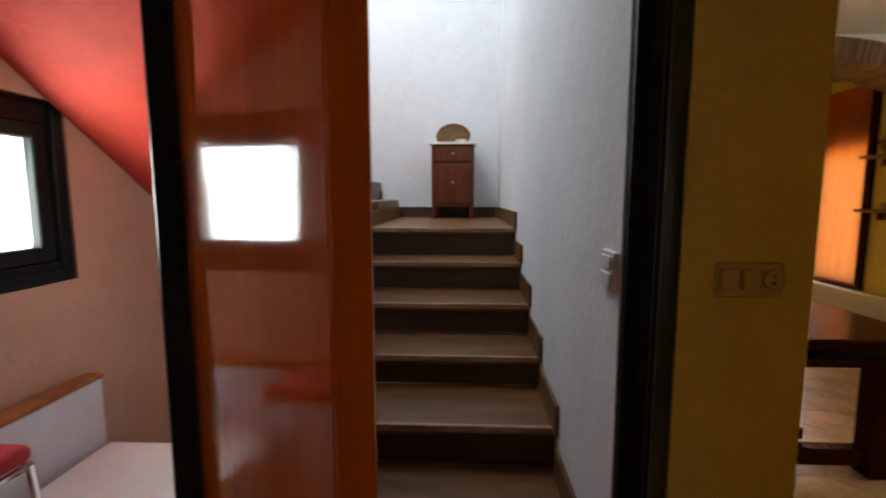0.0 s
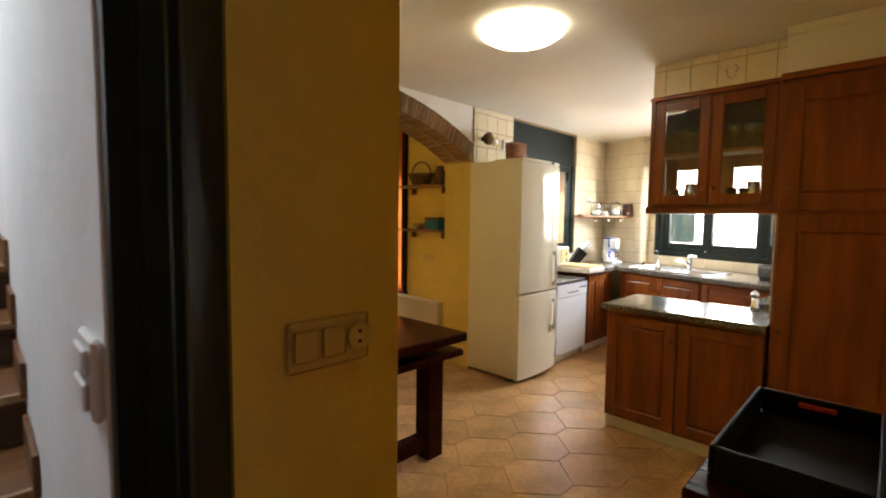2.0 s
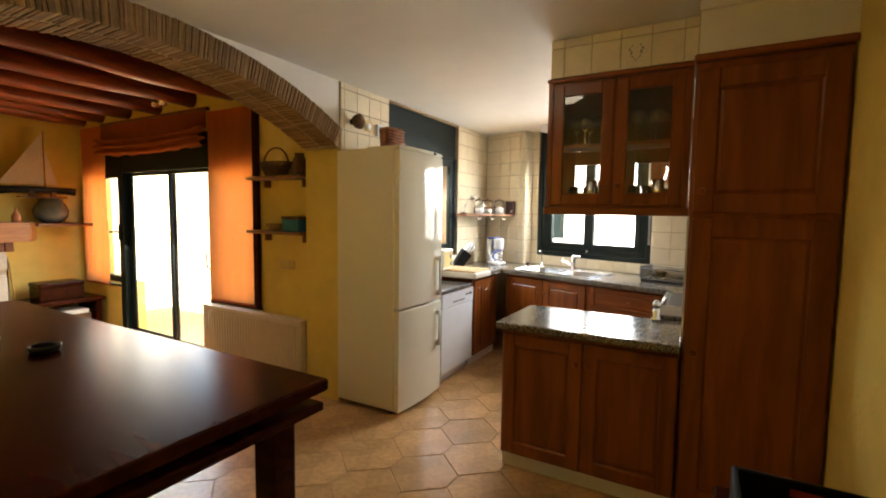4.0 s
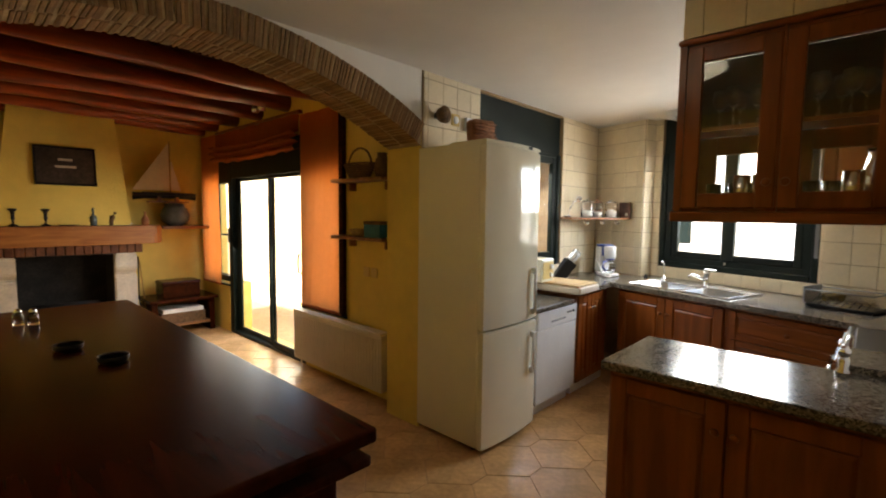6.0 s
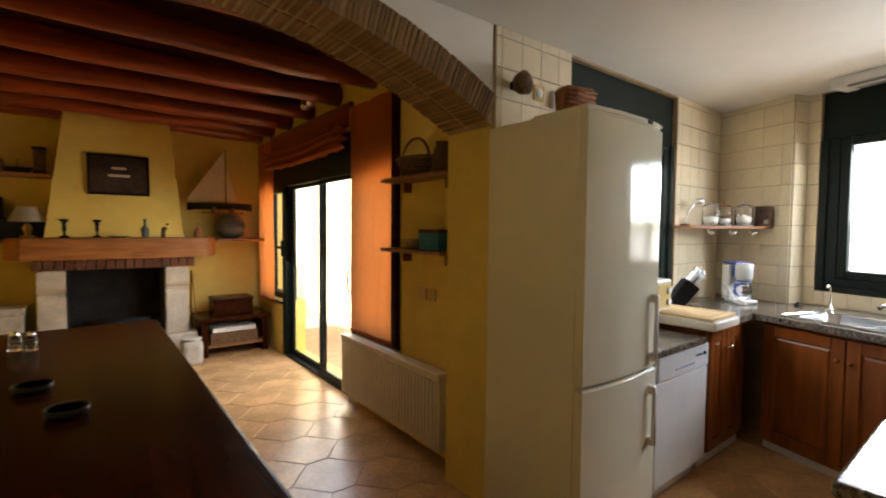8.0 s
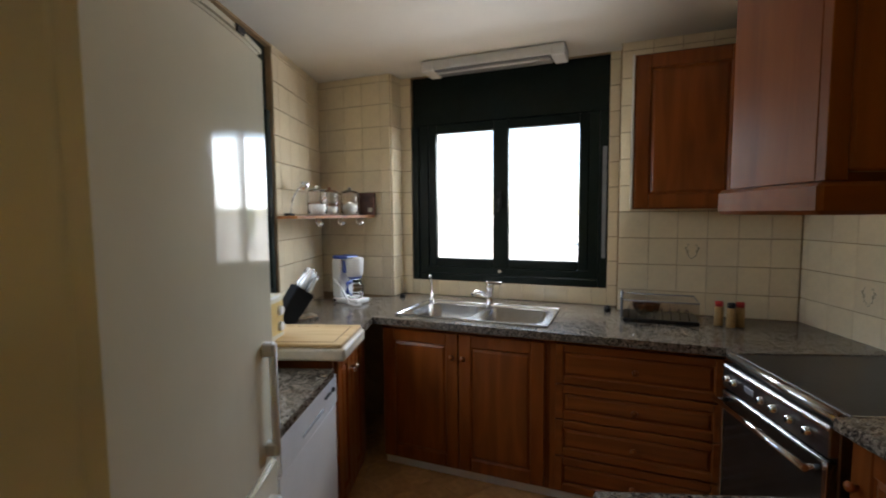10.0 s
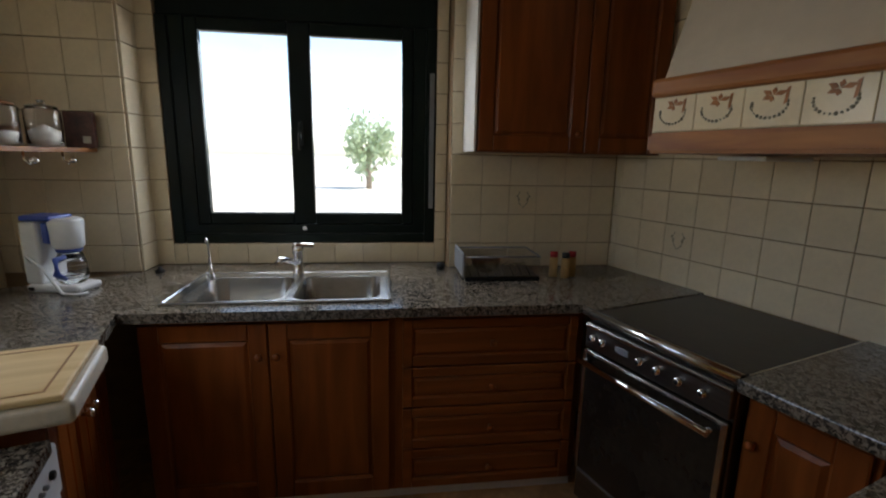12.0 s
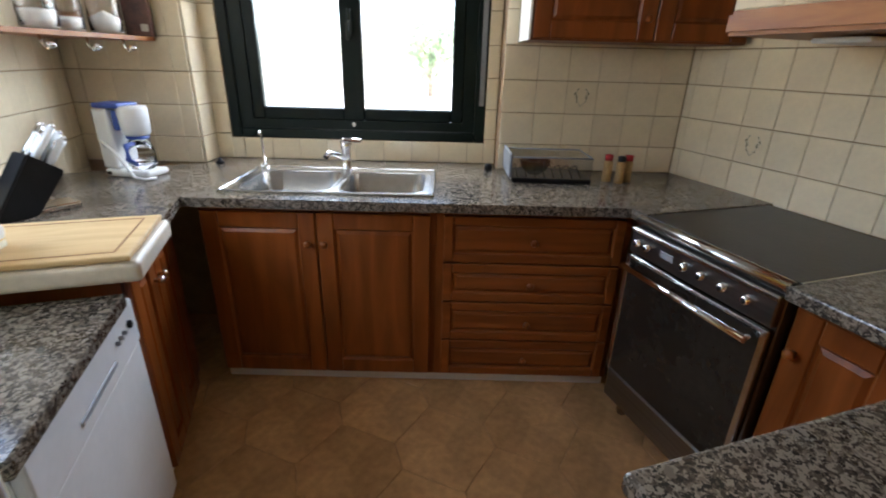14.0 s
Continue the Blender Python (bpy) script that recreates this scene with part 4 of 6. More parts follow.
bm = tube(bmesh.new(), [(0.03, -0.045, 0.722), (0.553, -0.045, 0.722)], 0.011, 10)
tube(bm, [(0.04, 0.0, 0.722), (0.04, -0.045, 0.722)], 0.009)
tube(bm, [(0.543, 0.0, 0.722), (0.543, -0.045, 0.722)], 0.009)
part("handle", bm, "chrome", ck)
part("drawer", B(0.004, 0.579, 0.005, 0.03, 0.10, 0.232, 0.005), "dark_steel", ck)
part("hob_trim", B(0.5835, 0.590, 0.05, 0.66, 0.884, 0.9, 0.001), "steel", ck, "thin steel edge beside the hob")
part("door_rail", B(0.022, 0.561, -0.004, -0.0003, 0.742, 0.7545, 0.001), "steel", ck)
for x in (0.04, 0.54):
    part("foot", lathe(bmesh.new(), [(0.022, 0), (0.018, 0.10)], (x, 0.09, 0), 12), "steel", ck)

# hood
hd = thing("cooker_hood", "plaster cooker hood with painted tile band and wooden rails", "cooker hood", pose(4.828, 0.348, 0, 0, 0, 180))
HW = 0.80
bm = bmesh.new()
prism(bm, [(0, 0), (HW, 0), (HW, -0.56), (0, -0.56)], 1.505, 1.575, "z")
bmesh.ops.bevel(bm, geom=list(bm.edges), offset=0.012, segments=2, affect="EDGES")
part("lower_rail", bm, "mantel", hd, "orange-brown wooden rail")
part("core", B(0.012, HW, -0.545, 0, 1.576, 1.693), "tile", hd)
bm = bmesh.new()
box(bm, 0.0, HW, -0.56, 0, 1.694, 1.757, 0.014, 2)
part("upper_rail", bm, "mantel", hd, "orange-brown wooden rail")
bm = bmesh.new()
lo = [(0.03, 0), (HW, 0), (HW, -0.53), (0.03, -0.53)]
hi = [(0.075, 0), (HW, 0), (HW, -0.33), (0.075, -0.33)]
a = [bm.verts.new((x, y, 1.758)) for x, y in lo]
b = [bm.verts.new((x, y, KC - 0.002)) for x, y in hi]
bm.faces.new(a[::-1]), bm.faces.new(b)
for k in range(4):
    bm.faces.new((a[k], a[(k + 1) % 4], b[(k + 1) % 4], b[k]))
bmesh.ops.recalc_face_normals(bm, faces=bm.faces)
part("canopy", bm, "hood_plaster", hd, "sloping cream plaster canopy")
for k in range(5):
    x = 0.02 + k * 0.155
    tl = part("tile", B(x, x + 0.1535, -0.552, -0.5455, 1.578, 1.691, 0.002), "tile", hd)
    bm = bmesh.new()
    rnd = random.Random(k)
    for j in range(14):  # leafy wreath
        an = math.pi * (0.95 + 1.1 * j / 13)
        cx, cz = x + 0.071 + 0.048 * math.cos(an), 1.638 + 0.036 * math.sin(an)
        lathe(bm, [(0.001, -0.0013), (rnd.uniform(0.003, 0.006), 0), (0.001, 0.0004)], (cx, -0.552, cz), 6, "y")
    part("wreath", bm, "motif_green", tl, "painted grey-green wreath")
    bm = bmesh.new()
    for ang, ln in ((15, 0.040), (75, 0.030), (140, 0.034), (200, 0.030), (255, 0.024)):  # petals
        ca, sa = math.cos(radians(ang)), math.sin(radians(ang))
        prism(bm, [(x + 0.078 + ca * u_ - sa * v_, 1.662 + sa * u_ * 0.75 + ca * v_) for u_, v_ in ((0.002, 0.0), (ln * 0.5, 0.008), (ln, 0.002), (ln * 0.55, -0.007))], -0.5535, -0.5522, "y")
    prism(bm, [(x + 0.108, 1.635), (x + 0.116, 1.640), (x + 0.121, 1.682), (x + 0.112, 1.678)], -0.5535, -0.5522, "y")
    part("painted_flower", bm, "motif", tl, "painted brown flower and stalk")
part("lamp_cover", B(0.18, 0.34, -0.42, -0.16, 1.485, 1.499, 0.004), "white_plastic", hd)

# upper cabinet beside the hood
u = thing("wall_cabinet", "reddish wooden wall cabinet beside the cooker hood", "cabinet", SINK @ pose(1.36, 0.385, 1.505), "fitted kitchen cabinets")
part("body", B(0.012, 0.915, 0.021, 0.292, 0, 0.80, 0.002), "oak", u)
part("side_panel", B(0.0, 0.0115, 0.0, 0.292, 0, 0.80, 0.002), "white_paint", u, "white painted side")
dr = panel_door(u, 0.50, 0.785, (0.02, 0, 0.006))
knob(dr, 0.46, 0.08)
dr = panel_door(u, 0.385, 0.785, (0.525, 0, 0.006))

# ceiling lights
cl = thing("ceiling_lamp", "lit round opal glass ceiling lamp", "lamp", pose(2.50, 1.90, KC))
part("base", lathe(bmesh.new(), [(0.20, -0.02), (0.20, -0.001)], seg=32), "white_plastic", cl)
part("shade", lathe(bmesh.new(), [(0.02, -0.078), (0.10, -0.074), (0.18, -0.058), (0.226, -0.03), (0.22, -0.021)], seg=36), "lamp_glow", cl, "glowing opal glass bowl")
tl = thing("tube_lamp", "white fluorescent fitting with a grey diffuser above the sink window", "lamp", SINK @ pose(0.10, 0.50, KC - 0.072))
part("body", B(0.0, 0.90, 0.0, 0.17, 0.014, 0.070, 0.008, 2), "white_plastic", tl)
part("diffuser", B(0.085, 0.815, 0.018, 0.152, 0.002, 0.0135, 0.004), "grey_plastic", tl, "ribbed grey diffuser")
for x in (0.0, 0.82):
    part("end_cap", B(x, x + 0.08, -0.004, 0.174, 0.0, 0.0715, 0.010, 2), "white_plastic", tl)
part("tube", tube(bmesh.new(), [(0.09, 0.055, 0.003), (0.81, 0.055, 0.003)], 0.010, 10), "white_plastic", tl)

# small kitchen things
cm = thing("coffee_maker", "white and blue filter coffee maker on the worktop", "coffee maker", pose(5.985, 2.93, 0.90, 0, 0, -28))
part("base", B(-0.065, 0.065, -0.135, 0.09, 0, 0.032, 0.014, 3), "white_plastic", cm)
part("tower", B(-0.062, 0.062, 0.012, 0.09, 0.033, 0.292, 0.014, 3), "white_plastic", cm, "white water tank")
part("head", lathe(bmesh.new(), [(0.045, 0.178), (0.056, 0.19), (0.060, 0.29), (0.054, 0.302), (0.003, 0.303)], (0, -0.062, 0), 24), "white_plastic", cm, "white filter drum")
part("bridge", B(-0.045, 0.045, -0.02, 0.0115, 0.20, 0.285, 0.006), "blue", cm)
part("lid", B(-0.058, 0.058, -0.045, 0.086, 0.2925, 0.315, 0.008, 2), "blue", cm, "blue lid")
part("drip_ring", lathe(bmesh.new(), [(0.040, 0.163), (0.046, 0.168), (0.046, 0.177), (0.03, 0.1775)], (0, -0.062, 0), 20), "blue", cm)
jug = part("jug", lathe(bmesh.new(), [(0.048, 0.034), (0.058, 0.06), (0.055, 0.11), (0.042, 0.155), (0.038, 0.155), (0.050, 0.11), (0.053, 0.06), (0.002, 0.039)], (0, -0.062, 0), 18), "glass", cm, "glass jug")
jug.visible_shadow = False
part("jug_handle", tube(bmesh.new(), [(-0.045, -0.075, 0.15), (-0.095, -0.085, 0.148), (-0.105, -0.09, 0.09), (-0.055, -0.078, 0.06)], [0.010, 0.013, 0.013, 0.009], 8), "blue", cm, "blue jug handle")
part("cord", tube(bmesh.new(), [(-0.064, 0.05, 0.13), (-0.11, 0.02, 0.165), (-0.13, -0.06, 0.12), (-0.125, -0.12, 0.02), (-0.10, -0.15, 0.008), (-0.06, -0.17, 0.007)], 0.006, 8), "white_plastic", cm, "white mains cord")
part("switch", B(-0.0675, -0.0655, 0.05, 0.075, 0.008, 0.024, 0.0005), "black", cm)

kb = thing("knife_block", "slanted black knife block with steel-handled knives", "knife block", pose(5.40, 3.10, 0.90, 0, 0, -48))
bm = bmesh.new()
prism(bm, [(-0.10, 0.0), (0.02, 0.0), (0.125, 0.135), (0.035, 0.205)], -0.055, 0.055, "y")
bmesh.ops.bevel(bm, geom=list(bm.edges), offset=0.005, segments=2, affect="EDGES")
part("block", bm, "black", kb)
part("stand", B(0.021, 0.15, -0.05, 0.05, 0, 0.022, 0.006, 2), "chrome", kb, "polished steel foot")
axis = Vector((0.105, 0, 0.135)).normalized()
for k in range(7):
    row, col = divmod(k, 4)
    a = Vector((0.055 + 0.038 * row, -0.038 + 0.025 * col + 0.012 * row, 0.185 - 0.03 * row))
    e = a + axis * (0.115 - 0.018 * (k % 3))
    hn = part("knife_handle", tube(bmesh.new(), [a - axis * 0.01, a + axis * 0.03, a + axis * 0.07, e], [0.009, 0.013, 0.011, 0.014], 8), "steel" if k % 2 else "white_plastic", kb)
    part("pommel", lathe(bmesh.new(), [(0.004, -0.006), (0.011, 0.0), (0.009, 0.008), (0.002, 0.010)], tuple(e + axis * 0.004), 10), "chrome", hn)

mw = thing("kitchen_radio", "cream kitchen appliance by the side window", "appliance", pose(4.86, 3.02, 0.94))
part("case", B(-0.10, 0.10, -0.08, 0.08, 0, 0.20, 0.012, 2), "fridge", mw)
part("panel", B(-0.08, 0.08, -0.084, -0.0805, 0.03, 0.17), "cream_plastic", mw)
for z in (0.06, 0.13):
    part("dial", lathe(bmesh.new(), [(0.022, 0), (0.018, -0.014)], (0.045, -0.084, z), 14, "y"), "white_plastic", mw)

SHZ = 1.485
sh = thing("corner_shelf", "small wooden corner shelf with hanging hooks", "shelf", pose(0, 0, SHZ))
bm = bmesh.new()
prism(bm, [(5.56, 3.224), (5.56, 3.10), (6.107, 2.833), tuple(sink(-0.34, 0.632)[:2]), (6.372, 3.224)], -0.018, 0.0, "z")
part("board", bm, "mantel", sh)
for x, y in ((5.72, 3.045), (5.90, 2.96), (6.06, 2.88)):
    hk = part("hook", tube(bmesh.new(), [(x, y, -0.018), (x, y, -0.05), (x - 0.01, y - 0.02, -0.065), (x - 0.015, y - 0.035, -0.05)], 0.005, 8), "chrome", sh)
    part("hook_ball", lathe(bmesh.new(), [(0.003, 0), (0.016, 0.010), (0.016, 0.018), (0.003, 0.028)], (x - 0.015, y - 0.035, -0.066), 12), "chrome", hk)
JAR = [(0.055, 0), (0.062, 0.01), (0.062, 0.145), (0.052, 0.155), (0.050, 0.155), (0.059, 0.143), (0.059, 0.012), (0.002, 0.006)]
for k, (x, y) in enumerate(((5.82, 3.07), (6.085, 2.935), (5.975, 3.04))):
    jr = thing("storage_jar", "clear glass storage jar half full of white grains", "jar", pose(x, y, SHZ + 0.0005), "jars on the corner shelf")
    gl = part("glass", lathe(bmesh.new(), JAR, seg=18), "glass", jr)
    gl.visible_shadow = False
    part("grains", lathe(bmesh.new(), [(0.057, 0.009), (0.057, (0.06, 0.055, 0.045)[k]), (0.002, (0.066, 0.086, 0.05)[k])], seg=18), "salt", jr)
    part("lid", lathe(bmesh.new(), [(0.052, 0.156), (0.054, 0.162), (0.03, 0.168), (0.012, 0.170), (0.014, 0.184), (0.003, 0.188)], seg=18), ("glass", "glass", "shelf")[k], jr)
bx = thing("recipe_box", "small dark printed box on the corner shelf", "box", SINK @ pose(-0.372, 0.585, SHZ + 0.0005, 0, 0, 10))
part("box", B(-0.055, 0.055, -0.02, 0.02, 0, 0.155, 0.003), "packet", bx)
part("label", B(0.012, 0.042, -0.0215, -0.0205, 0.02, 0.05), "check", bx, "small pale label")
sl = thing("reading_lamp", "small chrome gooseneck clip lamp by the shelf", "lamp", pose(5.66, 3.15, SHZ + 0.0025))
part("arm", tube(bmesh.new(), [(-0.08, 0, 0.0), (-0.06, -0.01, 0.10), (0.0, -0.02, 0.16), (0.07, -0.03, 0.18)], 0.006, 8), "chrome", sl)
part("head", lathe(bmesh.new(), [(0.01, 0), (0.03, 0.015), (0.035, 0.05), (0.002, 0.05)], (0.07, -0.03, 0.155), 14), "chrome", sl)
part("clip", B(-0.13, -0.05, -0.02, 0.02, -0.002, 0.012, 0.004), "black", sl)

dr_ = thing("dish_rack", "clear smoky plastic dish rack on a dark tray", "dish rack", SINK @ pose(1.337, 0.37, 0.90))
part("tray", B(0, 0.37, 0, 0.25, 0, 0.022, 0.008, 2), "black", dr_)
for nm, q in (("side", (0.0, 0.366, 0.004, 0.007)), ("side", (0.0, 0.366, 0.243, 0.246)), ("end", (0.363, 0.366, 0.0075, 0.2425))):
    p = part(nm, B(*q, 0.0225, 0.115), "smoke", dr_, "clear smoky plastic wall")
    p.visible_shadow = False
part("rim", tube(bmesh.new(), [(0.0, 0.005, 0.117), (0.365, 0.005, 0.117), (0.365, 0.245, 0.117), (0.0, 0.245, 0.117)], 0.004, 6), "grey_plastic", dr_)
for k in range(8):
    part("divider", tube(bmesh.new(), [(0.03 + 0.042 * k, 0.02, 0.024), (0.03 + 0.042 * k, 0.125, 0.062), (0.03 + 0.042 * k, 0.235, 0.024)], 0.0028, 6), "black", dr_)
part("end_panel", B(-0.014, 0.0, 0.0, 0.25, 0.02, 0.135, 0.006), "grey_plastic", dr_, "grey plastic cutlery end")
p = part("bowl", lathe(bmesh.new(), [(0.03, 0.024), (0.06, 0.05), (0.075, 0.09), (0.071, 0.09), (0.056, 0.052), (0.002, 0.03)], (0.12, 0.1, 0), 18), "glass", dr_)
p.visible_shadow = False
for k, (x, mt) in enumerate(((1.80, "red_cloth"), (1.85, "black"), (1.895, "red_cloth"))):
    jr = thing("spice_jar", "small spice jar with a dark or red cap", "jar", SINK @ pose(x, 0.45 - 0.03 * (k % 2), 0.90), "spice jars by the cooker")
    part("glass", lathe(bmesh.new(), [(0.02, 0), (0.021, 0.09), (0.017, 0.10)], seg=12), "rush", jr)
    part("cap", lathe(bmesh.new(), [(0.019, 0.1005), (0.019, 0.125), (0.002, 0.127)], seg=12), mt, jr)
single("sink_plug", lathe(bmesh.new(), [(0.02, 0), (0.022, 0.012), (0.008, 0.018), (0.008, 0.03)], seg=12), "black", "black rubber plug behind the sink", "plug", SINK @ pose(-0.12, 0.62, 0.90))
single("bottle_stopper", lathe(bmesh.new(), [(0.02, 0), (0.022, 0.02), (0.012, 0.035)], seg=12), "black", "black stopper beside the dish rack", "stopper", SINK @ pose(1.25, 0.62, 0.90))
pb = thing("pepper_mill", "small chrome pepper mill on the peninsula", "pepper mill", pose(3.90, 1.02, 0.871))
part("body", lathe(bmesh.new(), [(0.028, 0), (0.028, 0.015), (0.018, 0.03), (0.022, 0.06), (0.016, 0.08)], seg=16), "chrome", pb)
part("head", lathe(bmesh.new(), [(0.02, 0.081), (0.024, 0.10), (0.012, 0.12), (0.003, 0.125)], seg=16), "chrome", pb)

# side furniture by the hall
st = thing("side_table", "dark wooden side table along the yellow wall", "table", pose(1.60, 0.31, 0))
part("tabletop", B(0, 0.75, 0, 0.44, 0.74, 0.775, 0.006), "table", st)
for x in (0.02, 0.68):
    for y in (0.02, 0.37):
        part("leg", B(x, x + 0.05, y, y + 0.05, 0, 0.739, 0.004), "table", st)
part("apron", B(0.03, 0.72, 0.03, 0.41, 0.66, 0.739), "table", st)
ty = thing("tray", "black lacquered serving tray with raised sides", "tray", pose(1.69, 0.386, 0.777))
part("base", B(0, 0.60, 0, 0.33, 0, 0.012), "tray_black", ty)
for nm, a in (("side", (0, 0.60, 0, 0.014)), ("side", (0, 0.60, 0.316, 0.33)), ("side", (0, 0.014, 0.015, 0.315)), ("side", (0.586, 0.60, 0.015, 0.315))):
    part(nm, B(a[0], a[1], a[2], a[3], 0.0125, 0.09, 0.004), "tray_black", ty)
part("grip", B(0.584, 0.602, 0.115, 0.215, 0.05, 0.072, 0.004), "red_cloth", ty, "dark red hand hole")
bt = thing("bottle", "printed canister with a tall green cap", "canister", pose(2.22, 0.348, 0.7755))
part("body", lathe(bmesh.new(), [(0.030, 0), (0.032, 0.006), (0.032, 0.225), (0.027, 0.239)], seg=20), "green_glass", bt)
part("label", lathe(bmesh.new(), [(0.0322, 0.05), (0.0327, 0.051), (0.0327, 0.105), (0.0322, 0.106)], seg=20), "check", bt, "pale printed band")
part("label", lathe(bmesh.new(), [(0.0322, 0.135), (0.0327, 0.136), (0.0327, 0.160), (0.0322, 0.161)], seg=20), "red_cloth", bt, "red printed band")
part("label", lathe(bmesh.new(), [(0.0322, 0.175), (0.0327, 0.176), (0.0327, 0.215), (0.0322, 0.216)], seg=20), "check", bt, "pale printed band")
part("cap", lathe(bmesh.new(), [(0.026, 0.2395), (0.029, 0.243), (0.0275, 0.315), (0.024, 0.322)], seg=20), "green_glass", bt)
jr = thing("jar", "small dark jar with a white lid and handle", "jar", pose(2.13, 0.343, 0.7755))
part("body", lathe(bmesh.new(), [(0.027, 0), (0.029, 0.01), (0.029, 0.13), (0.022, 0.15)], seg=18), "table", jr)
part("lid", lathe(bmesh.new(), [(0.024, 0.1505), (0.025, 0.153), (0.025, 0.175), (0.018, 0.182)], seg=18), "salt", jr, "white lid")
part("handle", tube(bmesh.new(), [(-0.028, 0, 0.125), (-0.052, 0.004, 0.115), (-0.056, 0.005, 0.075), (-0.030, 0, 0.055)], 0.005, 8), "salt", jr, "white handle")
cr = thing("carton", "yellow and orange printed carton", "carton", pose(1.81, 0.317, 0.7755))
part("box", B(0, 0.12, 0, 0.066, 0, 0.115, 0.002), "yellow_card", cr)
part("print", B(-0.0012, -0.0002, 0.012, 0.054, 0.03, 0.085), "red_cloth", cr, "red printed bar")


# ---- dining room ----
def chair(label, m):
    c = thing("dining_chair", label, "chair", m, "dining chairs along the wall")
    for x in (0.0, 0.40):
        bm = tube(bmesh.new(), [(x, 0.40, 0), (x, 0.41, 0.45), (x, 0.47, 0.95)], [0.018, 0.022, 0.017], 8)
        part("back_post", bm, "shelf", c)
        part("leg", lathe(bmesh.new(), [(0.016, 0), (0.022, 0.25), (0.02, 0.44)], (x, 0.0, 0), 10), "shelf", c)
    part("seat", B(-0.02, 0.42, -0.02, 0.42, 0.441, 0.475, 0.014, 2), "rush", c, "woven rush seat")
    for z, h in ((0.62, 0.05), (0.76, 0.05), (0.89, 0.07)):
        y = 0.41 + 0.06 * (z - 0.45) / 0.5
        part("slat", B(0.015, 0.385, y - 0.008, y + 0.012, z, z + h, 0.006), "mantel", c)
    for z in (0.15, 0.27):
        part("stretcher", tube(bmesh.new(), [(0.0, 0.0, z), (0.4, 0.0, z)], 0.010, 8), "shelf", c)
        part("stretcher", tube(bmesh.new(), [(0.0, 0.0, z + 0.04), (0.0, 0.40, z + 0.04)], 0.010, 8), "shelf", c)
        part("stretcher", tube(bmesh.new(), [(0.4, 0.0, z + 0.04), (0.4, 0.40, z + 0.04)], 0.010, 8), "shelf", c)
    return c


tb = thing("dining_table", "long dark-stained wooden refectory table", "table", pose(1.37, 2.19, 0))
TL, TW, TH = 3.30, 1.06, 0.76
bm = bmesh.new()
box(bm, 0, TW, 0, TL, TH - 0.055, TH, 0.012, 3)
part("tabletop", bm, "table", tb)
part("extension_leaf", B(0.01, TW - 0.01, 0.02, TL - 0.02, TH - 0.145, TH - 0.105, 0.01, 2), "table", tb)
for y in (0.10, TL - 0.22):
    for x in (0.10, TW - 0.22):
        part("leg", B(x, x + 0.12, y, y + 0.12, 0.0, TH - 0.146, 0.01, 2), "table", tb)
    part("foot_rail", B(0.221, TW - 0.221, y + 0.02, y + 0.10, 0.06, 0.15, 0.008), "table", tb)
for y in (0.60, TL - 0.60):
    part("cleat", B(0.08, TW - 0.08, y, y + 0.06, TH - 0.1045, TH - 0.0555), "table", tb)
part("stretcher", B(TW / 2 - 0.05, TW / 2 + 0.05, 0.201, TL - 0.201, 0.155, 0.22, 0.008), "table", tb)

for x, y in ((1.84, 4.05), (1.96, 3.66)):
    a = thing("ashtray", "small black ceramic ashtray on the table", "ashtray", pose(x, y, 0.7605), "ashtrays on the table")
    part("bowl", lathe(bmesh.new(), [(0.05, 0), (0.065, 0.012), (0.068, 0.028), (0.058, 0.028), (0.05, 0.012), (0.002, 0.01)], seg=20), "black", a)
    part("notch_ring", lathe(bmesh.new(), [(0.068, 0.0285), (0.068, 0.033), (0.058, 0.033), (0.058, 0.0285)], seg=20), "black", a)
for k, (x, y) in enumerate(((1.71, 4.93), (1.78, 4.89))):
    c = thing("cruet", "small glass cruet with a metal cap", "cruet", pose(x, y, 0.7605), "cruets on the table")
    gl = part("glass", lathe(bmesh.new(), [(0.026, 0), (0.03, 0.01), (0.03, 0.06), (0.02, 0.075), (0.018, 0.075), (0.026, 0.06), (0.026, 0.012), (0.002, 0.01)], seg=14), "glass", c)
    gl.visible_shadow = False
    part("cap", lathe(bmesh.new(), [(0.021, 0.0755), (0.022, 0.09), (0.01, 0.105), (0.002, 0.108)], seg=14), "chrome", c)

bn = thing("bench", "long dark wooden bench beside the table", "bench", pose(0.97, 2.75, 0))
part("seat", B(0, 0.30, 0, 1.65, 0.41, 0.45, 0.01, 2), "table", bn)
for y in (0.1, 1.43):
    part("leg", B(0.03, 0.27, y, y + 0.06, 0, 0.409, 0.006), "table", bn)
part("rail", B(0.13, 0.17, 0.161, 1.429, 0.15, 0.22), "table", bn)
c1 = chair("wooden ladder-back chair with a woven rush seat", pose(1.33, 5.15, 0, 0, 0, 92))
copy_thing(c1, pose(1.36, 5.75, 0, 0, 0, 84))

# fireplace
fp = thing("fireplace", "yellow plastered fireplace with oak mantel and stone jambs", "fireplace", pose(0, 7.62, 0))
bm = bmesh.new()
lo = [(1.72, 0), (2.87, 0), (2.87, -0.40), (1.72, -0.40)]
hi = [(1.90, 0), (2.76, 0), (2.76, -0.24), (1.90, -0.24)]
a = [bm.verts.new((x, y, 1.33)) for x, y in lo]
b = [bm.verts.new((x, y, DC - 0.005)) for x, y in hi]
bm.faces.new(a[::-1]), bm.faces.new(b)
for k in range(4):
    bm.faces.new((a[k], a[(k + 1) % 4], b[(k + 1) % 4], b[k]))
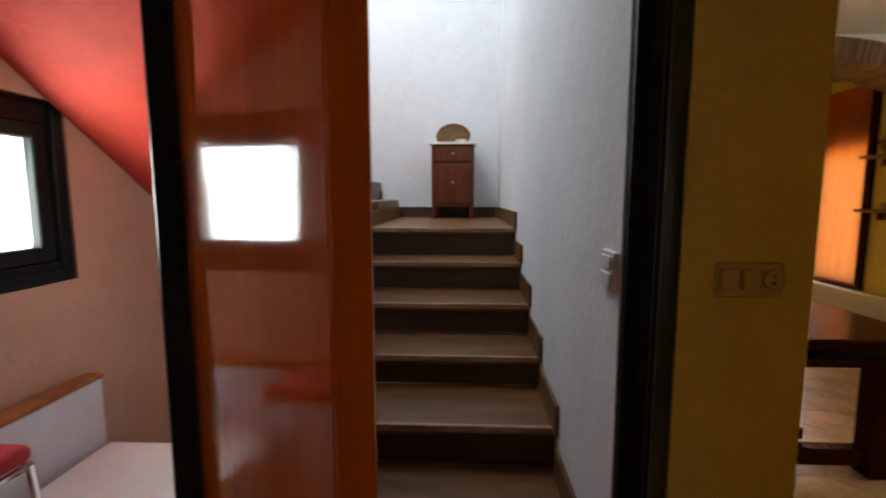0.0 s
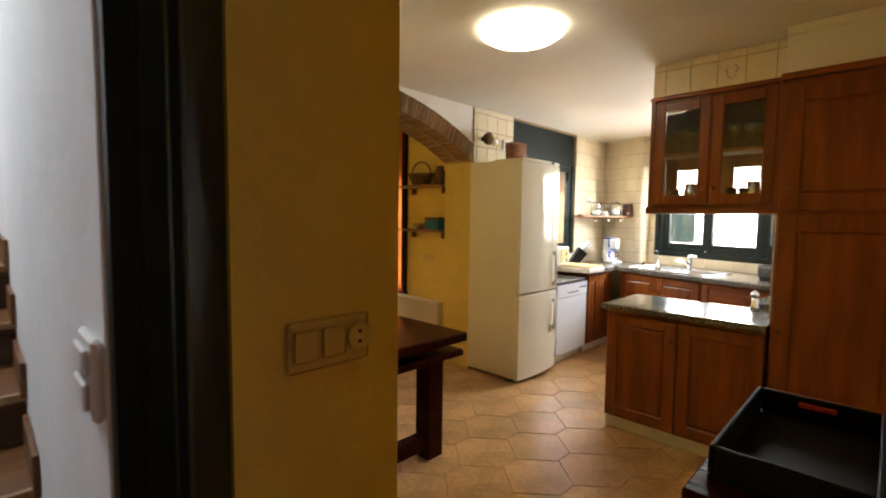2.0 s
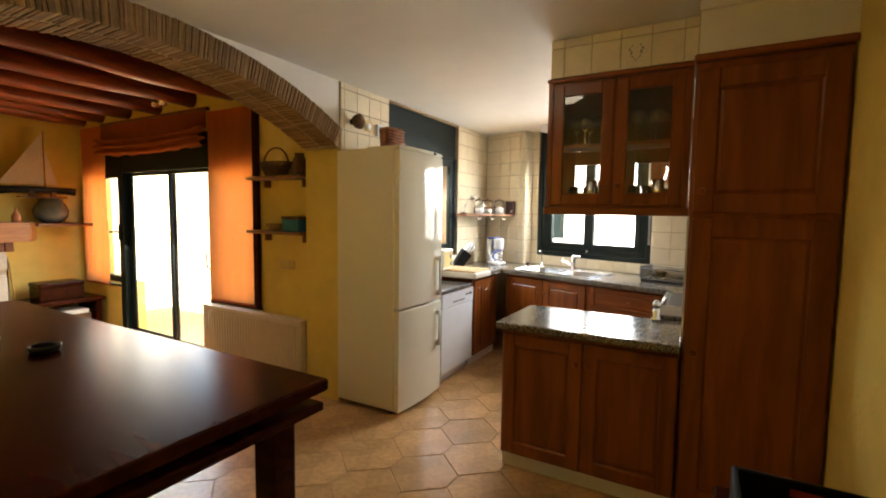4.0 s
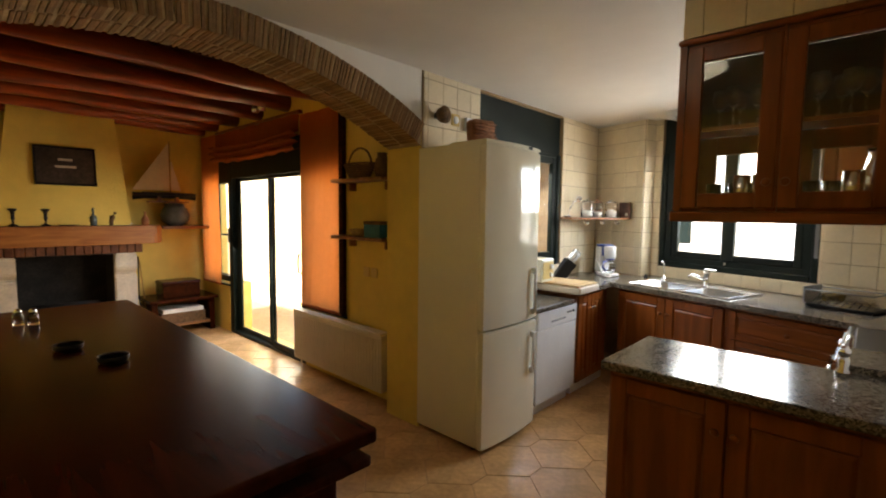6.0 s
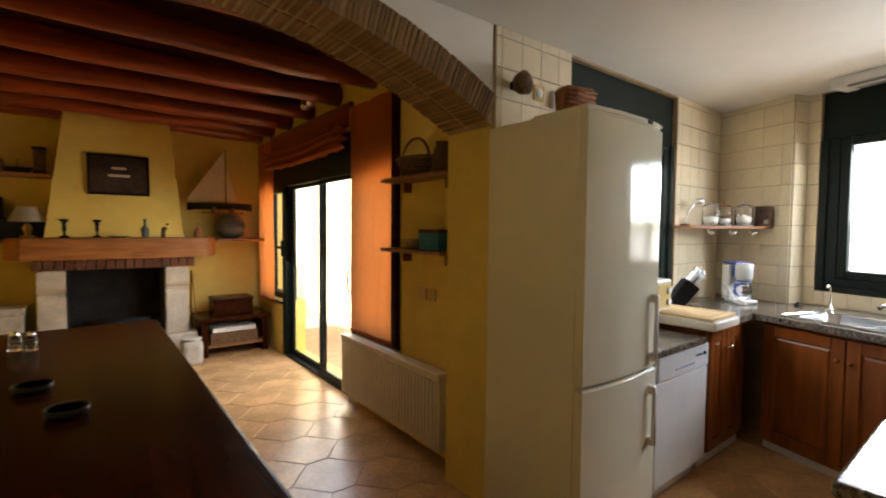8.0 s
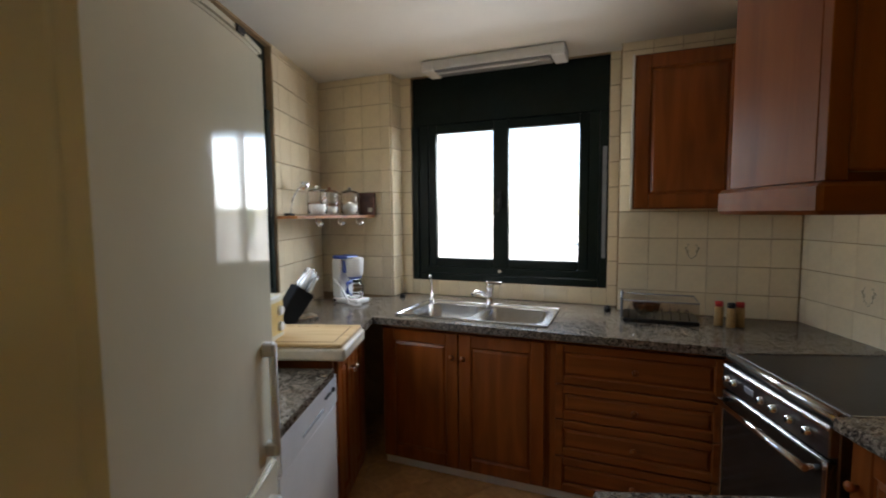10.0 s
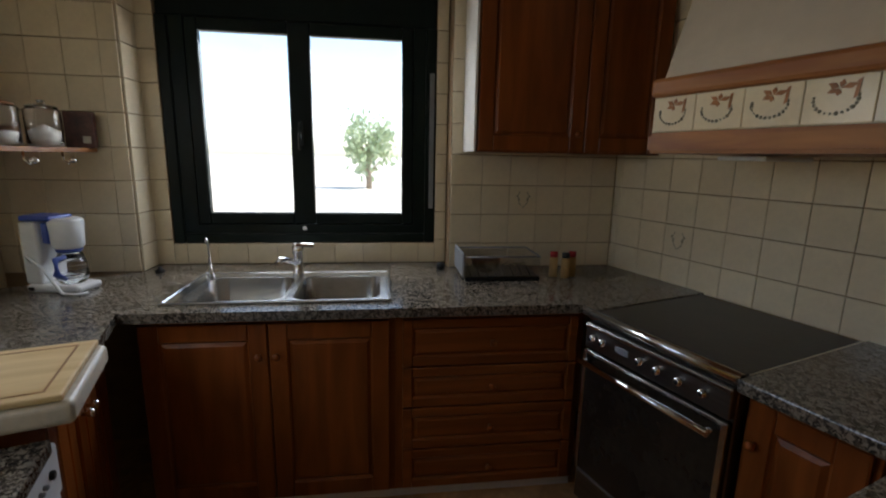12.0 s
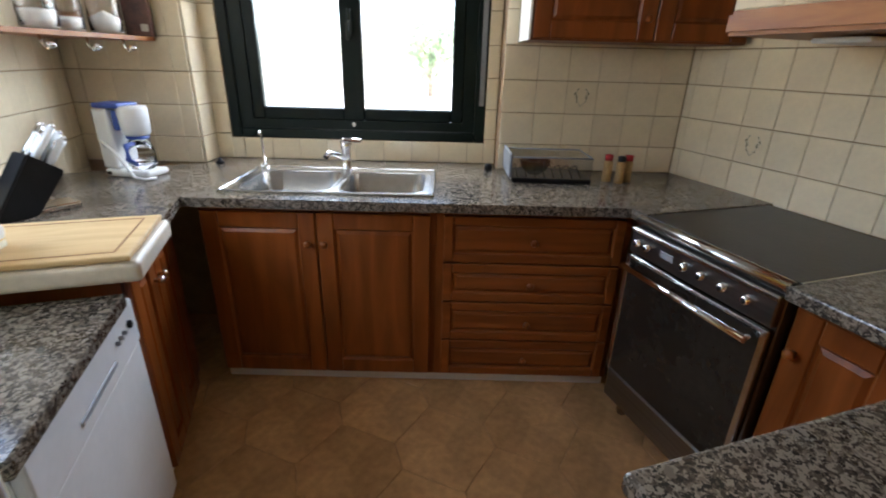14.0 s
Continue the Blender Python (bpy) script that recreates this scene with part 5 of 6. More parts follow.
bmesh.ops.recalc_face_normals(bm, faces=bm.faces)
part("chimney_breast", bm, "yellow", fp, "tapering yellow plaster chimney breast")
bm = bmesh.new()
prism(bm, [(1.43, 0), (3.21, 0), (3.21, -0.30), (3.10, -0.47), (1.54, -0.47), (1.43, -0.30)], 1.115, 1.325, "z")
bmesh.ops.bevel(bm, geom=list(bm.edges), offset=0.015, segments=2, affect="EDGES")
part("mantel", bm, "mantel", fp, "heavy orange-brown oak mantel beam")
for k in range(17):
    x = 1.63 + 0.079 * k
    part("brick", B(x, x + 0.072, -0.43, -0.02, 1.015, 1.112, 0.006), "hearth_brick", fp)
for x in (1.65, 2.69):
    bm = bmesh.new()
    prism(bm, [(-0.40, 0.0), (-0.02, 0.0), (-0.02, 1.012), (-0.42, 1.012), (-0.42, 0.84), (-0.36, 0.78), (-0.40, 0.74)], x, x + 0.22, "x")
    bmesh.ops.bevel(bm, geom=list(bm.edges), offset=0.012, segments=2, affect="EDGES")
    part("stone_jamb", bm, "stone", fp, "pale carved stone jamb")
part("hearth", B(1.60, 2.98, -0.50, -0.002, 0.0, 0.30, 0.01), "stone", fp, "raised stone hearth")
part("firebox_back", B(1.871, 2.689, -0.03, -0.004, 0.301, 1.014), "soot", fp, "soot-black firebox")
for x in (1.871, 2.68):
    part("firebox_side", B(x, x + 0.009, -0.38, -0.031, 0.301, 1.014), "soot", fp, "soot-black firebox")
part("firebox_top", B(1.881, 2.679, -0.38, -0.031, 1.00, 1.014), "soot", fp, "soot-black firebox")
bm = bmesh.new()
for x in (2.05, 2.5):
    tube(bm, [(x, -0.36, 0.31), (x, -0.34, 0.42), (x, -0.30, 0.36), (x, -0.06, 0.36)], 0.012, 8)
part("andirons", bm, "black", fp)
for k in range(3):
    part("log", tube(bmesh.new(), [(2.0 + 0.04 * k, -0.12 - 0.09 * k, 0.42), (2.58 - 0.03 * k, -0.15 - 0.08 * k, 0.425)], 0.045, 9), "soot", fp)

pc = thing("picture", "dark framed photograph with pale lettering bars", "picture", pose(2.31, 7.283, 1.96, -6.9, 0, 0))
fr = bmesh.new()
for x0, x1, z0, z1 in ((-0.26, 0.26, 0.185, 0.205), (-0.26, 0.26, -0.205, -0.185), (-0.26, -0.24, -0.184, 0.184), (0.24, 0.26, -0.184, 0.184)):
    box(fr, x0, x1, -0.02, 0.005, z0, z1, 0.003)
part("frame", fr, "black", pc)
part("print", B(-0.24, 0.24, -0.006, 0.003, -0.184, 0.184), "paper", pc)
for z, w in ((0.055, 0.06), (-0.02, 0.09)):
    part("text_bar", B(-w, w, -0.0075, -0.0065, z, z + 0.025), "check", pc)

# shelves beside the chimney
for nm, lb, x0, x1, z, y0 in (("shelf", "wooden wall shelf with small trophies", 0.885, 1.76, 1.94, 7.38), ("shelf", "wooden wall shelf at mantel height", 0.885, 1.42, 1.31, 7.30), ("shelf", "wooden wall shelf at mantel height", 3.22, 3.775, 1.31, 7.30)):
    s = thing(nm, lb, "shelf", pose(x0, y0, z))
    part("board", B(0, x1 - x0, 0, 7.615 - y0, -0.035, 0.0, 0.005), "shelf", s)


def turned(name, label, cat, profile, material, at, group="", seg=16):
    return single(name, lathe(bmesh.new(), profile, seg=seg), material, label, cat, pose(*at), group)


tr = thing("trophy", "small dark trophy with a bright top", "trophy", pose(1.10, 7.48, 1.941))
part("base", lathe(bmesh.new(), [(0.07, 0), (0.07, 0.03), (0.035, 0.06), (0.02, 0.15), (0.04, 0.19)], seg=16), "black", tr)
part("cup", lathe(bmesh.new(), [(0.02, 0.191), (0.05, 0.22), (0.055, 0.26), (0.03, 0.28), (0.003, 0.285)], seg=16), "chrome", tr)
vs = thing("vase", "slim dark vase with a square mouth", "vase", pose(1.28, 7.48, 1.941))
part("foot", lathe(bmesh.new(), [(0.05, 0), (0.05, 0.012), (0.02, 0.02), (0.022, 0.15)], seg=14), "bluegreen", vs)
part("head", B(-0.04, 0.04, -0.03, 0.03, 0.151, 0.27, 0.01), "bluegreen", vs)
turned("figurine_stand", "small wooden ornament on the shelf", "ornament", [(0.04, 0), (0.02, 0.03), (0.03, 0.07), (0.01, 0.12)], "shelf", (1.42, 7.48, 1.941))
sp = thing("model_ship", "small dark model ship on the shelf", "model ship", pose(1.53, 7.48, 1.941))
bm = bmesh.new()
prism(bm, [(-0.11, 0.05), (-0.08, 0.0), (0.08, 0.0), (0.12, 0.055)], -0.03, 0.03, "y")
part("hull", bm, "black", sp)
part("mast", tube(bmesh.new(), [(0, 0, 0.05), (0, 0, 0.13)], 0.005), "shelf", sp)
lt = thing("lantern", "dark square lantern on the shelf", "lantern", pose(1.69, 7.49, 1.941))
part("case", B(-0.045, 0.045, -0.045, 0.045, 0.02, 0.23, 0.006), "basket", lt)
part("base", B(-0.055, 0.055, -0.055, 0.055, 0, 0.019, 0.004), "black", lt)
part("cap", B(-0.055, 0.055, -0.055, 0.055, 0.231, 0.255, 0.006), "black", lt)

au = thing("stereo", "black stereo set on the lower shelf", "stereo", pose(0.92, 7.33, 1.311))
part("case", B(0, 0.86, 0.02, 0.27, 0, 0.20, 0.008), "black", au)
part("front_panel", B(0.02, 0.84, 0.012, 0.0195, 0.02, 0.18, 0.003), "black", au)
fr = thing("framed_check_panel", "framed panel with a pale chequer pattern", "picture", pose(1.18, 7.50, 1.512, -8, 0, 0))
part("frame", B(-0.24, 0.24, 0, 0.02, 0, 0.20, 0.004), "black", fr)
for k in range(10):
    for j in range(2):
        if (k + j) % 2 == 0:
            part("check", B(-0.21 + 0.042 * k, -0.171 + 0.042 * k, -0.003, -0.0005, 0.06 + 0.042 * j, 0.10 + 0.042 * j), "check", fr)
part("border", B(-0.215, 0.215, -0.003, -0.0005, 0.148, 0.17), "check", fr)
lp = thing("table_lamp", "table lamp with a pale cloth shade", "lamp", pose(1.60, 7.36, 1.327))
part("base", lathe(bmesh.new(), [(0.06, 0), (0.06, 0.015), (0.03, 0.03), (0.045, 0.09), (0.015, 0.15), (0.012, 0.19)], seg=18), "brass", lp)
bm = bmesh.new()
rings = [[bm.verts.new((r * math.cos(2 * math.pi * k / 24), r * math.sin(2 * math.pi * k / 24), z)) for k in range(24)] for r, z in ((0.145, 0.15), (0.075, 0.29))]
for k in range(24):
    fc = bm.faces.new((rings[0][k], rings[0][(k + 1) % 24], rings[1][(k + 1) % 24], rings[1][k]))
    fc.smooth = True
bmesh.ops.solidify(bm, geom=bm.faces[:], thickness=0.003)
part("shade", bm, "shade", lp, "pale conical cloth shade")
CAND = [(0.042, 0), (0.042, 0.014), (0.020, 0.026), (0.017, 0.06), (0.021, 0.085), (0.016, 0.11), (0.018, 0.15), (0.034, 0.162), (0.034, 0.175), (0.020, 0.18)]
for x in (1.87, 2.12):
    turned("candlestick", "dark turned candlestick on the mantel", "candlestick", CAND, "black", (x, 7.24, 1.326), "candlesticks on the mantel")
turned("mantel_bottle", "small dark bottle on the mantel", "bottle", [(0.035, 0), (0.038, 0.09), (0.012, 0.13), (0.012, 0.19), (0.016, 0.195)], "bluegreen", (2.52, 7.24, 1.326))
single("carved_bird", tube(bmesh.new(), [(0, 0, 0), (0.0, 0, 0.05), (0.015, 0, 0.10), (0.035, 0, 0.14), (0.06, 0, 0.145)], [0.03, 0.026, 0.028, 0.018, 0.004], 10), "basket", "small dark carved bird on the mantel", "ornament", pose(2.68, 7.24, 1.326))
turned("dish", "flat dark dish on the mantel", "dish", [(0.05, 0), (0.09, 0.015), (0.086, 0.017), (0.002, 0.006)], "basket", (2.30, 7.22, 1.326))
turned("salt_cellar", "small pale cup on the mantel", "cup", [(0.02, 0), (0.025, 0.03), (0.022, 0.03), (0.002, 0.006)], "salt", (2.86, 7.26, 1.326))

bo = thing("model_sailboat", "model sailing boat with tall cream sails", "model sailboat", pose(3.30, 7.44, 1.62))
bm = bmesh.new()
secs = [(-0.36, 0.003, 0.06), (-0.26, 0.035, 0.045), (0.0, 0.06, 0.035), (0.22, 0.05, 0.04), (0.34, 0.03, 0.055)]
rows = []
for x, hw, dp in secs:
    rows.append([bm.verts.new((x, y, z)) for y, z in ((-hw, 0.10), (-hw * 0.8, 0.06), (0, 0.10 - dp - 0.03), (hw * 0.8, 0.06), (hw, 0.10))])
for a, b in zip(rows, rows[1:]):
    for k in range(4):
        bm.faces.new((a[k], a[k + 1], b[k + 1], b[k])).smooth = True
    bm.faces.new((a[4], a[0], b[0], b[4]))
bm.faces.new(rows[0][::-1]), bm.faces.new(rows[-1])
bmesh.ops.recalc_face_normals(bm, faces=bm.faces)
part("hull", bm, "black", bo, "black painted hull")
part("deck", B(-0.25, 0.30, -0.03, 0.03, 0.101, 0.108), "shelf", bo)
part("mast", tube(bmesh.new(), [(0.05, 0, 0.10), (0.05, 0, 0.74)], 0.006), "shelf", bo)
bm = bmesh.new()
prism(bm, [(-0.36, 0.13), (0.04, 0.13), (0.04, 0.72)], -0.002, 0.002, "y")
part("main_sail", bm, "sail", bo, "cream cloth main sail")
bm = bmesh.new()
prism(bm, [(0.062, 0.14), (0.17, 0.13), (0.062, 0.52)], -0.002, 0.002, "y")
part("jib", bm, "sail", bo, "cream cloth jib")
bm = B(-0.10, -0.06, -0.03, 0.03, -0.002, 0.055)
box(bm, 0.10, 0.14, -0.03, 0.03, -0.002, 0.055)
box(bm, -0.20, 0.24, -0.05, 0.05, -0.02, -0.0025)
part("stand", bm, "shelf", bo)
pt = thing("pot", "round grey glazed pot on the shelf", "pot", pose(3.40, 7.46, 1.311))
part("body", lathe(bmesh.new(), [(0.08, 0), (0.15, 0.06), (0.17, 0.14), (0.14, 0.22), (0.11, 0.25), (0.12, 0.27), (0.105, 0.27), (0.12, 0.2), (0.002, 0.05)], seg=24), "bluegreen", pt)
part("lid", lathe(bmesh.new(), [(0.118, 0.271), (0.08, 0.285), (0.002, 0.287)], seg=24), "bluegreen", pt)
turned("small_bottle", "small dark bottle beside the pot", "bottle", [(0.04, 0), (0.04, 0.07), (0.012, 0.12), (0.014, 0.16)], "terracotta", (3.02, 7.26, 1.326))

bx = thing("low_bench", "low dark wooden bench by the fireplace", "bench", pose(2.98, 7.02, 0))
part("seat", B(0, 0.76, 0, 0.55, 0.40, 0.44, 0.008), "table", bx)
for x in (0.03, 0.67):
    part("leg", B(x, x + 0.06, 0.05, 0.5, 0, 0.399), "table", bx)
part("low_shelf", B(0.091, 0.669, 0.05, 0.5, 0.10, 0.13), "shelf", bx)
cs = thing("wooden_chest", "small dark wooden chest on the bench", "chest", pose(3.15, 7.15, 0.4405))
part("body", B(0, 0.42, 0, 0.28, 0, 0.15, 0.006), "table", cs)
part("lid", B(-0.008, 0.428, -0.008, 0.288, 0.151, 0.20, 0.015, 2), "table", cs)
bk = thing("basket_box", "brown woven box of white papers under the bench", "box", pose(3.10, 7.08, 0.1305))
part("box", B(0, 0.50, 0, 0.35, 0, 0.13, 0.004), "basket", bk)
part("papers", B(0.02, 0.48, 0.005, 0.33, 0.131, 0.18, 0.004), "salt", bk, "white papers")
fw = thing("fire_tools", "iron fire tools leaning by the hearth", "fire tools", pose(3.00, 7.30, 0))
part("stand", B(-0.06, 0.06, -0.06, 0.06, 0, 0.02), "black", fw)
part("poker", tube(bmesh.new(), [(-0.03, 0, 0.02), (-0.05, 0.05, 0.5), (-0.04, 0.08, 0.95)], 0.008), "black", fw)
part("shovel", tube(bmesh.new(), [(0.03, 0, 0.02), (0.0, 0.05, 0.5), (-0.03, 0.08, 0.90)], 0.008), "brass", fw)
lg = thing("log_sack", "cream sack of kindling beside the hearth", "sack", pose(2.88, 6.92, 0))
bm = B(-0.10, 0.10, -0.12, 0.12, 0, 0.26, 0.05, 3)
for v in bm.verts:
    v.co += 0.02 * noise.noise_vector(v.co * 9)
    v.co.z = max(v.co.z, 0)
part("cloth", bm, "check", lg)
part("rolled_rim", lathe(bmesh.new(), [(0.085, 0.255), (0.10, 0.265), (0.085, 0.285), (0.07, 0.265)], seg=16), "check", lg)
bs = thing("storage_box", "pale cardboard storage box by the fireplace wall", "box", pose(1.22, 7.22, 0))
part("box", B(0, 0.34, 0, 0.32, 0, 0.62, 0.006), "check", bs)
part("lid", B(-0.01, 0.35, -0.01, 0.33, 0.621, 0.68, 0.006), "check", bs)
sd = thing("sideboard", "dark low sideboard under the shelves", "sideboard", pose(0.90, 7.10, 0))
part("body", B(0, 0.30, 0, 0.50, 0.06, 0.66, 0.006), "table", sd)
part("top", B(-0.01, 0.31, -0.01, 0.50, 0.661, 0.69, 0.006), "table", sd)
part("plinth", B(0.02, 0.28, 0.02, 0.48, 0, 0.059), "table", sd)
sd2 = thing("stacked_folders", "dark stacked folders on the sideboard", "folders", pose(0.93, 7.14, 0.6905))
for k in range(3):
    part("folder", B(0.01 * k, 0.25 - 0.01 * k, 0, 0.38, 0.041 * k, 0.04 + 0.041 * k, 0.004), "basket", sd2)

# radiator
rd = thing("radiator", "cream enamelled panel radiator below the window", "radiator", pose(3.70, 3.70, 0.07))
bm = bmesh.new()
for k in range(34):
    y = 0.02 + 0.038 * k
    box(bm, -0.028, -0.020, y, y + 0.026, 0.05, 0.45, 0.003)
part("convector_ribs", bm, "radiator", rd)
part("panel", B(-0.02, 0.055, 0, 1.33, 0.02, 0.48, 0.008, 2), "radiator", rd)
part("top_grille", B(-0.028, 0.06, 0.0, 1.33, 0.481, 0.50, 0.005), "radiator", rd)
for y in (0.2, 1.1):
    part("bracket", B(0.056, 0.079, y, y + 0.03, 0.1, 0.4), "radiator", rd)
part("pipe", tube(bmesh.new(), [(0.03, 1.28, -0.08), (0.03, 1.28, 0.03)], 0.009), "radiator", rd)

# curtains: two flat panels and a gathered blind under a wooden pelmet
def curtain(name, label, y0, y1, z0, z1, x, material, waves, depth):
    bm = bmesh.new()
    n, rows_ = 48, 8
    grid = []
    for j in range(rows_ + 1):
        z = z0 + (z1 - z0) * j / rows_
        grid.append([bm.verts.new((x + depth * math.sin(waves * 2 * math.pi * k / n + 0.4 * math.sin(j)) + 0.004 * math.sin(7 * k + j), y0 + (y1 - y0) * k / n, z)) for k in range(n + 1)])
    for a, b in zip(grid, grid[1:]):
        for k in range(n):
            bm.faces.new((a[k], a[k + 1], b[k + 1], b[k])).smooth = True
    c = thing(name, label, "curtain", pose(0, 0, 0), "orange curtains of the terrace door")
    part("cloth", bm, material, c)
    return c


c = curtain("curtain", "flat orange panel curtain lit from behind", 4.31, 4.985, 0.625, 2.42, 3.745, "curtain", 2, 0.006)
part("hem", B(3.735, 3.755, 4.31, 4.985, 0.60, 0.624, 0.003), "curtain_top", c)
c = curtain("curtain", "flat orange panel curtain lit from behind", 6.93, 7.50, 0.60, 2.45, 3.745, "curtain", 2, 0.006)
part("hem", B(3.735, 3.755, 6.93, 7.50, 0.575, 0.599, 0.003), "curtain_top", c)
bl = thing("roman_blind", "gathered orange roman blind above the terrace door", "blind", pose(0, 0, 0))
bm = bmesh.new()
prof = [(3.74, 2.44), (3.735, 2.27), (3.70, 2.255), (3.645, 2.235), (3.70, 2.215), (3.735, 2.21), (3.68, 2.19), (3.635, 2.165), (3.69, 2.145), (3.735, 2.145), (3.685, 2.12), (3.655, 2.095), (3.70, 2.07), (3.745, 2.085)]
n = 30
grid = [[bm.verts.new((x + 0.022 * noise.noise((k * 0.7, j * 1.1, 3)), 4.99 + 2.0 * k / n, z + 0.02 * noise.noise((k * 0.5, j * 0.8, 1)) + (0.03 * (2 * k / n - 1) ** 2 if j > 1 else 0))) for k in range(n + 1)] for j, (x, z) in enumerate(prof)]
for a, b in zip(grid, grid[1:]):
    for k in range(n):
        bm.faces.new((a[k], b[k], b[k + 1], a[k + 1])).smooth = True
part("cloth", bm, "curtain_top", bl)
part("rail", B(3.735, 3.775, 4.99, 7.0, 2.441, 2.47), "oak_x", bl)
part("side_post", B(3.735, 3.778, 4.285, 4.345, 0.60, 2.44, 0.004), "table", bl, "dark wooden edge strip")

for z, lb in ((1.775, "wooden wall shelf with a wicker basket"), (1.315, "wooden wall shelf with a card box")):
    s = thing("shelf", lb, "shelf", pose(3.60, 3.60, z))
    part("board", B(0, 0.178, 0, 0.66, -0.025, 0.0, 0.004), "shelf", s)
    for y in (0.08, 0.54):
        part("bracket", B(0.11, 0.177, y, y + 0.02, -0.09, -0.0255, 0.003), "shelf", s)
bk = thing("wicker_basket", "dark wicker basket with a hoop handle", "basket", pose(3.69, 3.98, 1.776))
bm = bmesh.new()
for k in range(7):
    r = 0.085 + 0.008 * k
    tube(bm, [(r * math.cos(a) * 0.62, r * math.sin(a) * 1.3, 0.01 + 0.017 * k) for a in np.linspace(0, 2 * math.pi, 22)], 0.009, 6)
part("weave", bm, "basket", bk)
part("base", lathe(bmesh.new(), [(0.05, 0), (0.055, 0.01)], seg=18), "basket", bk)
part("handle", tube(bmesh.new(), [(0.0, 0.15 * math.cos(a), 0.10 + 0.14 * math.sin(a)) for a in np.linspace(0.1, math.pi - 0.1, 14)], 0.008, 6), "basket", bk)
turned("dark_jug", "dark jug on the wall shelf", "jug", [(0.05, 0), (0.065, 0.06), (0.05, 0.13), (0.035, 0.16), (0.04, 0.18)], "basket", (3.69, 3.70, 1.776))
cb = thing("card_box", "teal and brown card box on the wall shelf", "box", pose(3.63, 3.66, 1.316))
part("box", B(0, 0.13, 0, 0.19, 0, 0.10, 0.003), "teal_card", cb)
part("lid", B(-0.003, 0.133, -0.003, 0.193, 0.101, 0.125, 0.003), "basket", cb)
turned("small_bowl", "small wooden bowl on the wall shelf", "bowl", [(0.03, 0), (0.07, 0.035), (0.075, 0.06), (0.068, 0.06), (0.06, 0.035), (0.002, 0.01)], "rush", (3.69, 4.0, 1.316))
sw = thing("wall_socket", "yellowed wall socket plates below the shelf", "socket", pose(3.778, 3.86, 0.98))
for y in (0.0, 0.10):
    part("plate", B(-0.01, 0.0, y, y + 0.08, 0, 0.08, 0.004), "cream_plastic", sw)
sp = thing("spotlights", "small ceiling spotlights between the beams", "spotlight", pose(3.60, 5.45, 2.50))
for k in range(2):
    part("spot", lathe(bmesh.new(), [(0.03, 0), (0.045, 0.03), (0.03, 0.09), (0.01, 0.10)], (0, 0.14 * k, 0), 14), "chrome", sp)
part("rail", B(-0.02, 0.02, -0.06, 0.20, 0.10, 0.22, 0.004), "black", sp)

# beams
for k, y in enumerate((4.04, 4.65, 5.27, 5.87, 6.47, 7.04, 7.47)):
    rnd = random.Random(k)
    pts = [(x, y + 0.012 * math.sin(2 * x + k), 2.570 + 0.008 * math.sin(3 * x + 2 * k)) for x in np.linspace(0.885, 3.775, 14)]
    rr = [0.083 + 0.006 * math.sin(1.3 * j + k) for j in range(14)]
    single("beam", tube(bmesh.new(), pts, rr, 14), "beam", "varnished reddish log beam under the ceiling", "beam", None, "log beams of the dining room")
    setting("beam_packing", B(0.885, 3.775, y - 0.03, y + 0.03, 2.640, DC - 0.002), "roof")

# things on the kitchen's north wall above the refrigerator
hk = thing("bell", "dark iron wall bell on a bracket", "bell", pose(3.775, 3.225, 2.18))
part("bracket", B(-0.02, 0.02, -0.04, 0.0, -0.02, 0.02, 0.004), "black", hk)
part("dome", lathe(bmesh.new(), [(0.015, -0.04), (0.05, -0.05), (0.06, -0.09), (0.03, -0.11), (0.003, -0.112)], (0, 0, 0), 18, "y"), "basket", hk)
sw = thing("wall_socket", "white socket plate on the tiles", "socket", pose(3.935, 3.226, 2.14))
part("plate", B(0, 0.085, -0.008, 0, 0, 0.085, 0.006), "cream_plastic", sw)
part("insert", lathe(bmesh.new(), [(0.028, 0), (0.026, -0.006), (0.002, -0.004)], (0.0425, -0.008, 0.0425), 18, "y"), "white_plastic", sw)
th = thing("thermostat", "grey and white thermostat on the tiles", "thermostat", pose(4.075, 3.226, 2.115))
part("case", B(0, 0.10, -0.03, 0, 0, 0.10, 0.008, 2), "white_plastic", th)
part("window", B(0.02, 0.08, -0.033, -0.0305, 0.03, 0.08), "grey_plastic", th)

# ---- hall and stairs ----
sw = thing("wall_socket", "yellowed triple switch and socket plate", "socket", pose(0.680, 0.988, 1.222))
part("plate", B(0, 0.134, -0.004, 0, 0, 0.072, 0.005, 2), "cream_plastic", sw)
for x in (0.008, 0.052):
    part("rocker", B(x, x + 0.038, -0.010, -0.0075, 0.015, 0.06, 0.003), "cream_plastic", sw)
part("socket_ring", lathe(bmesh.new(), [(0.022, -0.001), (0.022, -0.005), (0.017, -0.002), (0.002, -0.002)], (0.115, -0.007, 0.0375), 20, "y"), "cream_plastic", sw)
for z in (0.030, 0.045):
    part("pin_hole", lathe(bmesh.new(), [(0.003, -0.0025), (0.003, -0.0038), (0.001, -0.004)], (0.115, -0.007, z), 8, "y"), "black", sw)
sw = thing("light_switch", "white double light switch on the stair wall", "switch", pose(0.4745, 0.957, 1.232))
part("plate", B(-0.010, 0, 0, 0.085, 0, 0.085, 0.004), "white_plastic", sw)
part("rocker", B(-0.016, -0.0105, 0.012, 0.073, 0.045, 0.075, 0.003), "white_plastic", sw)
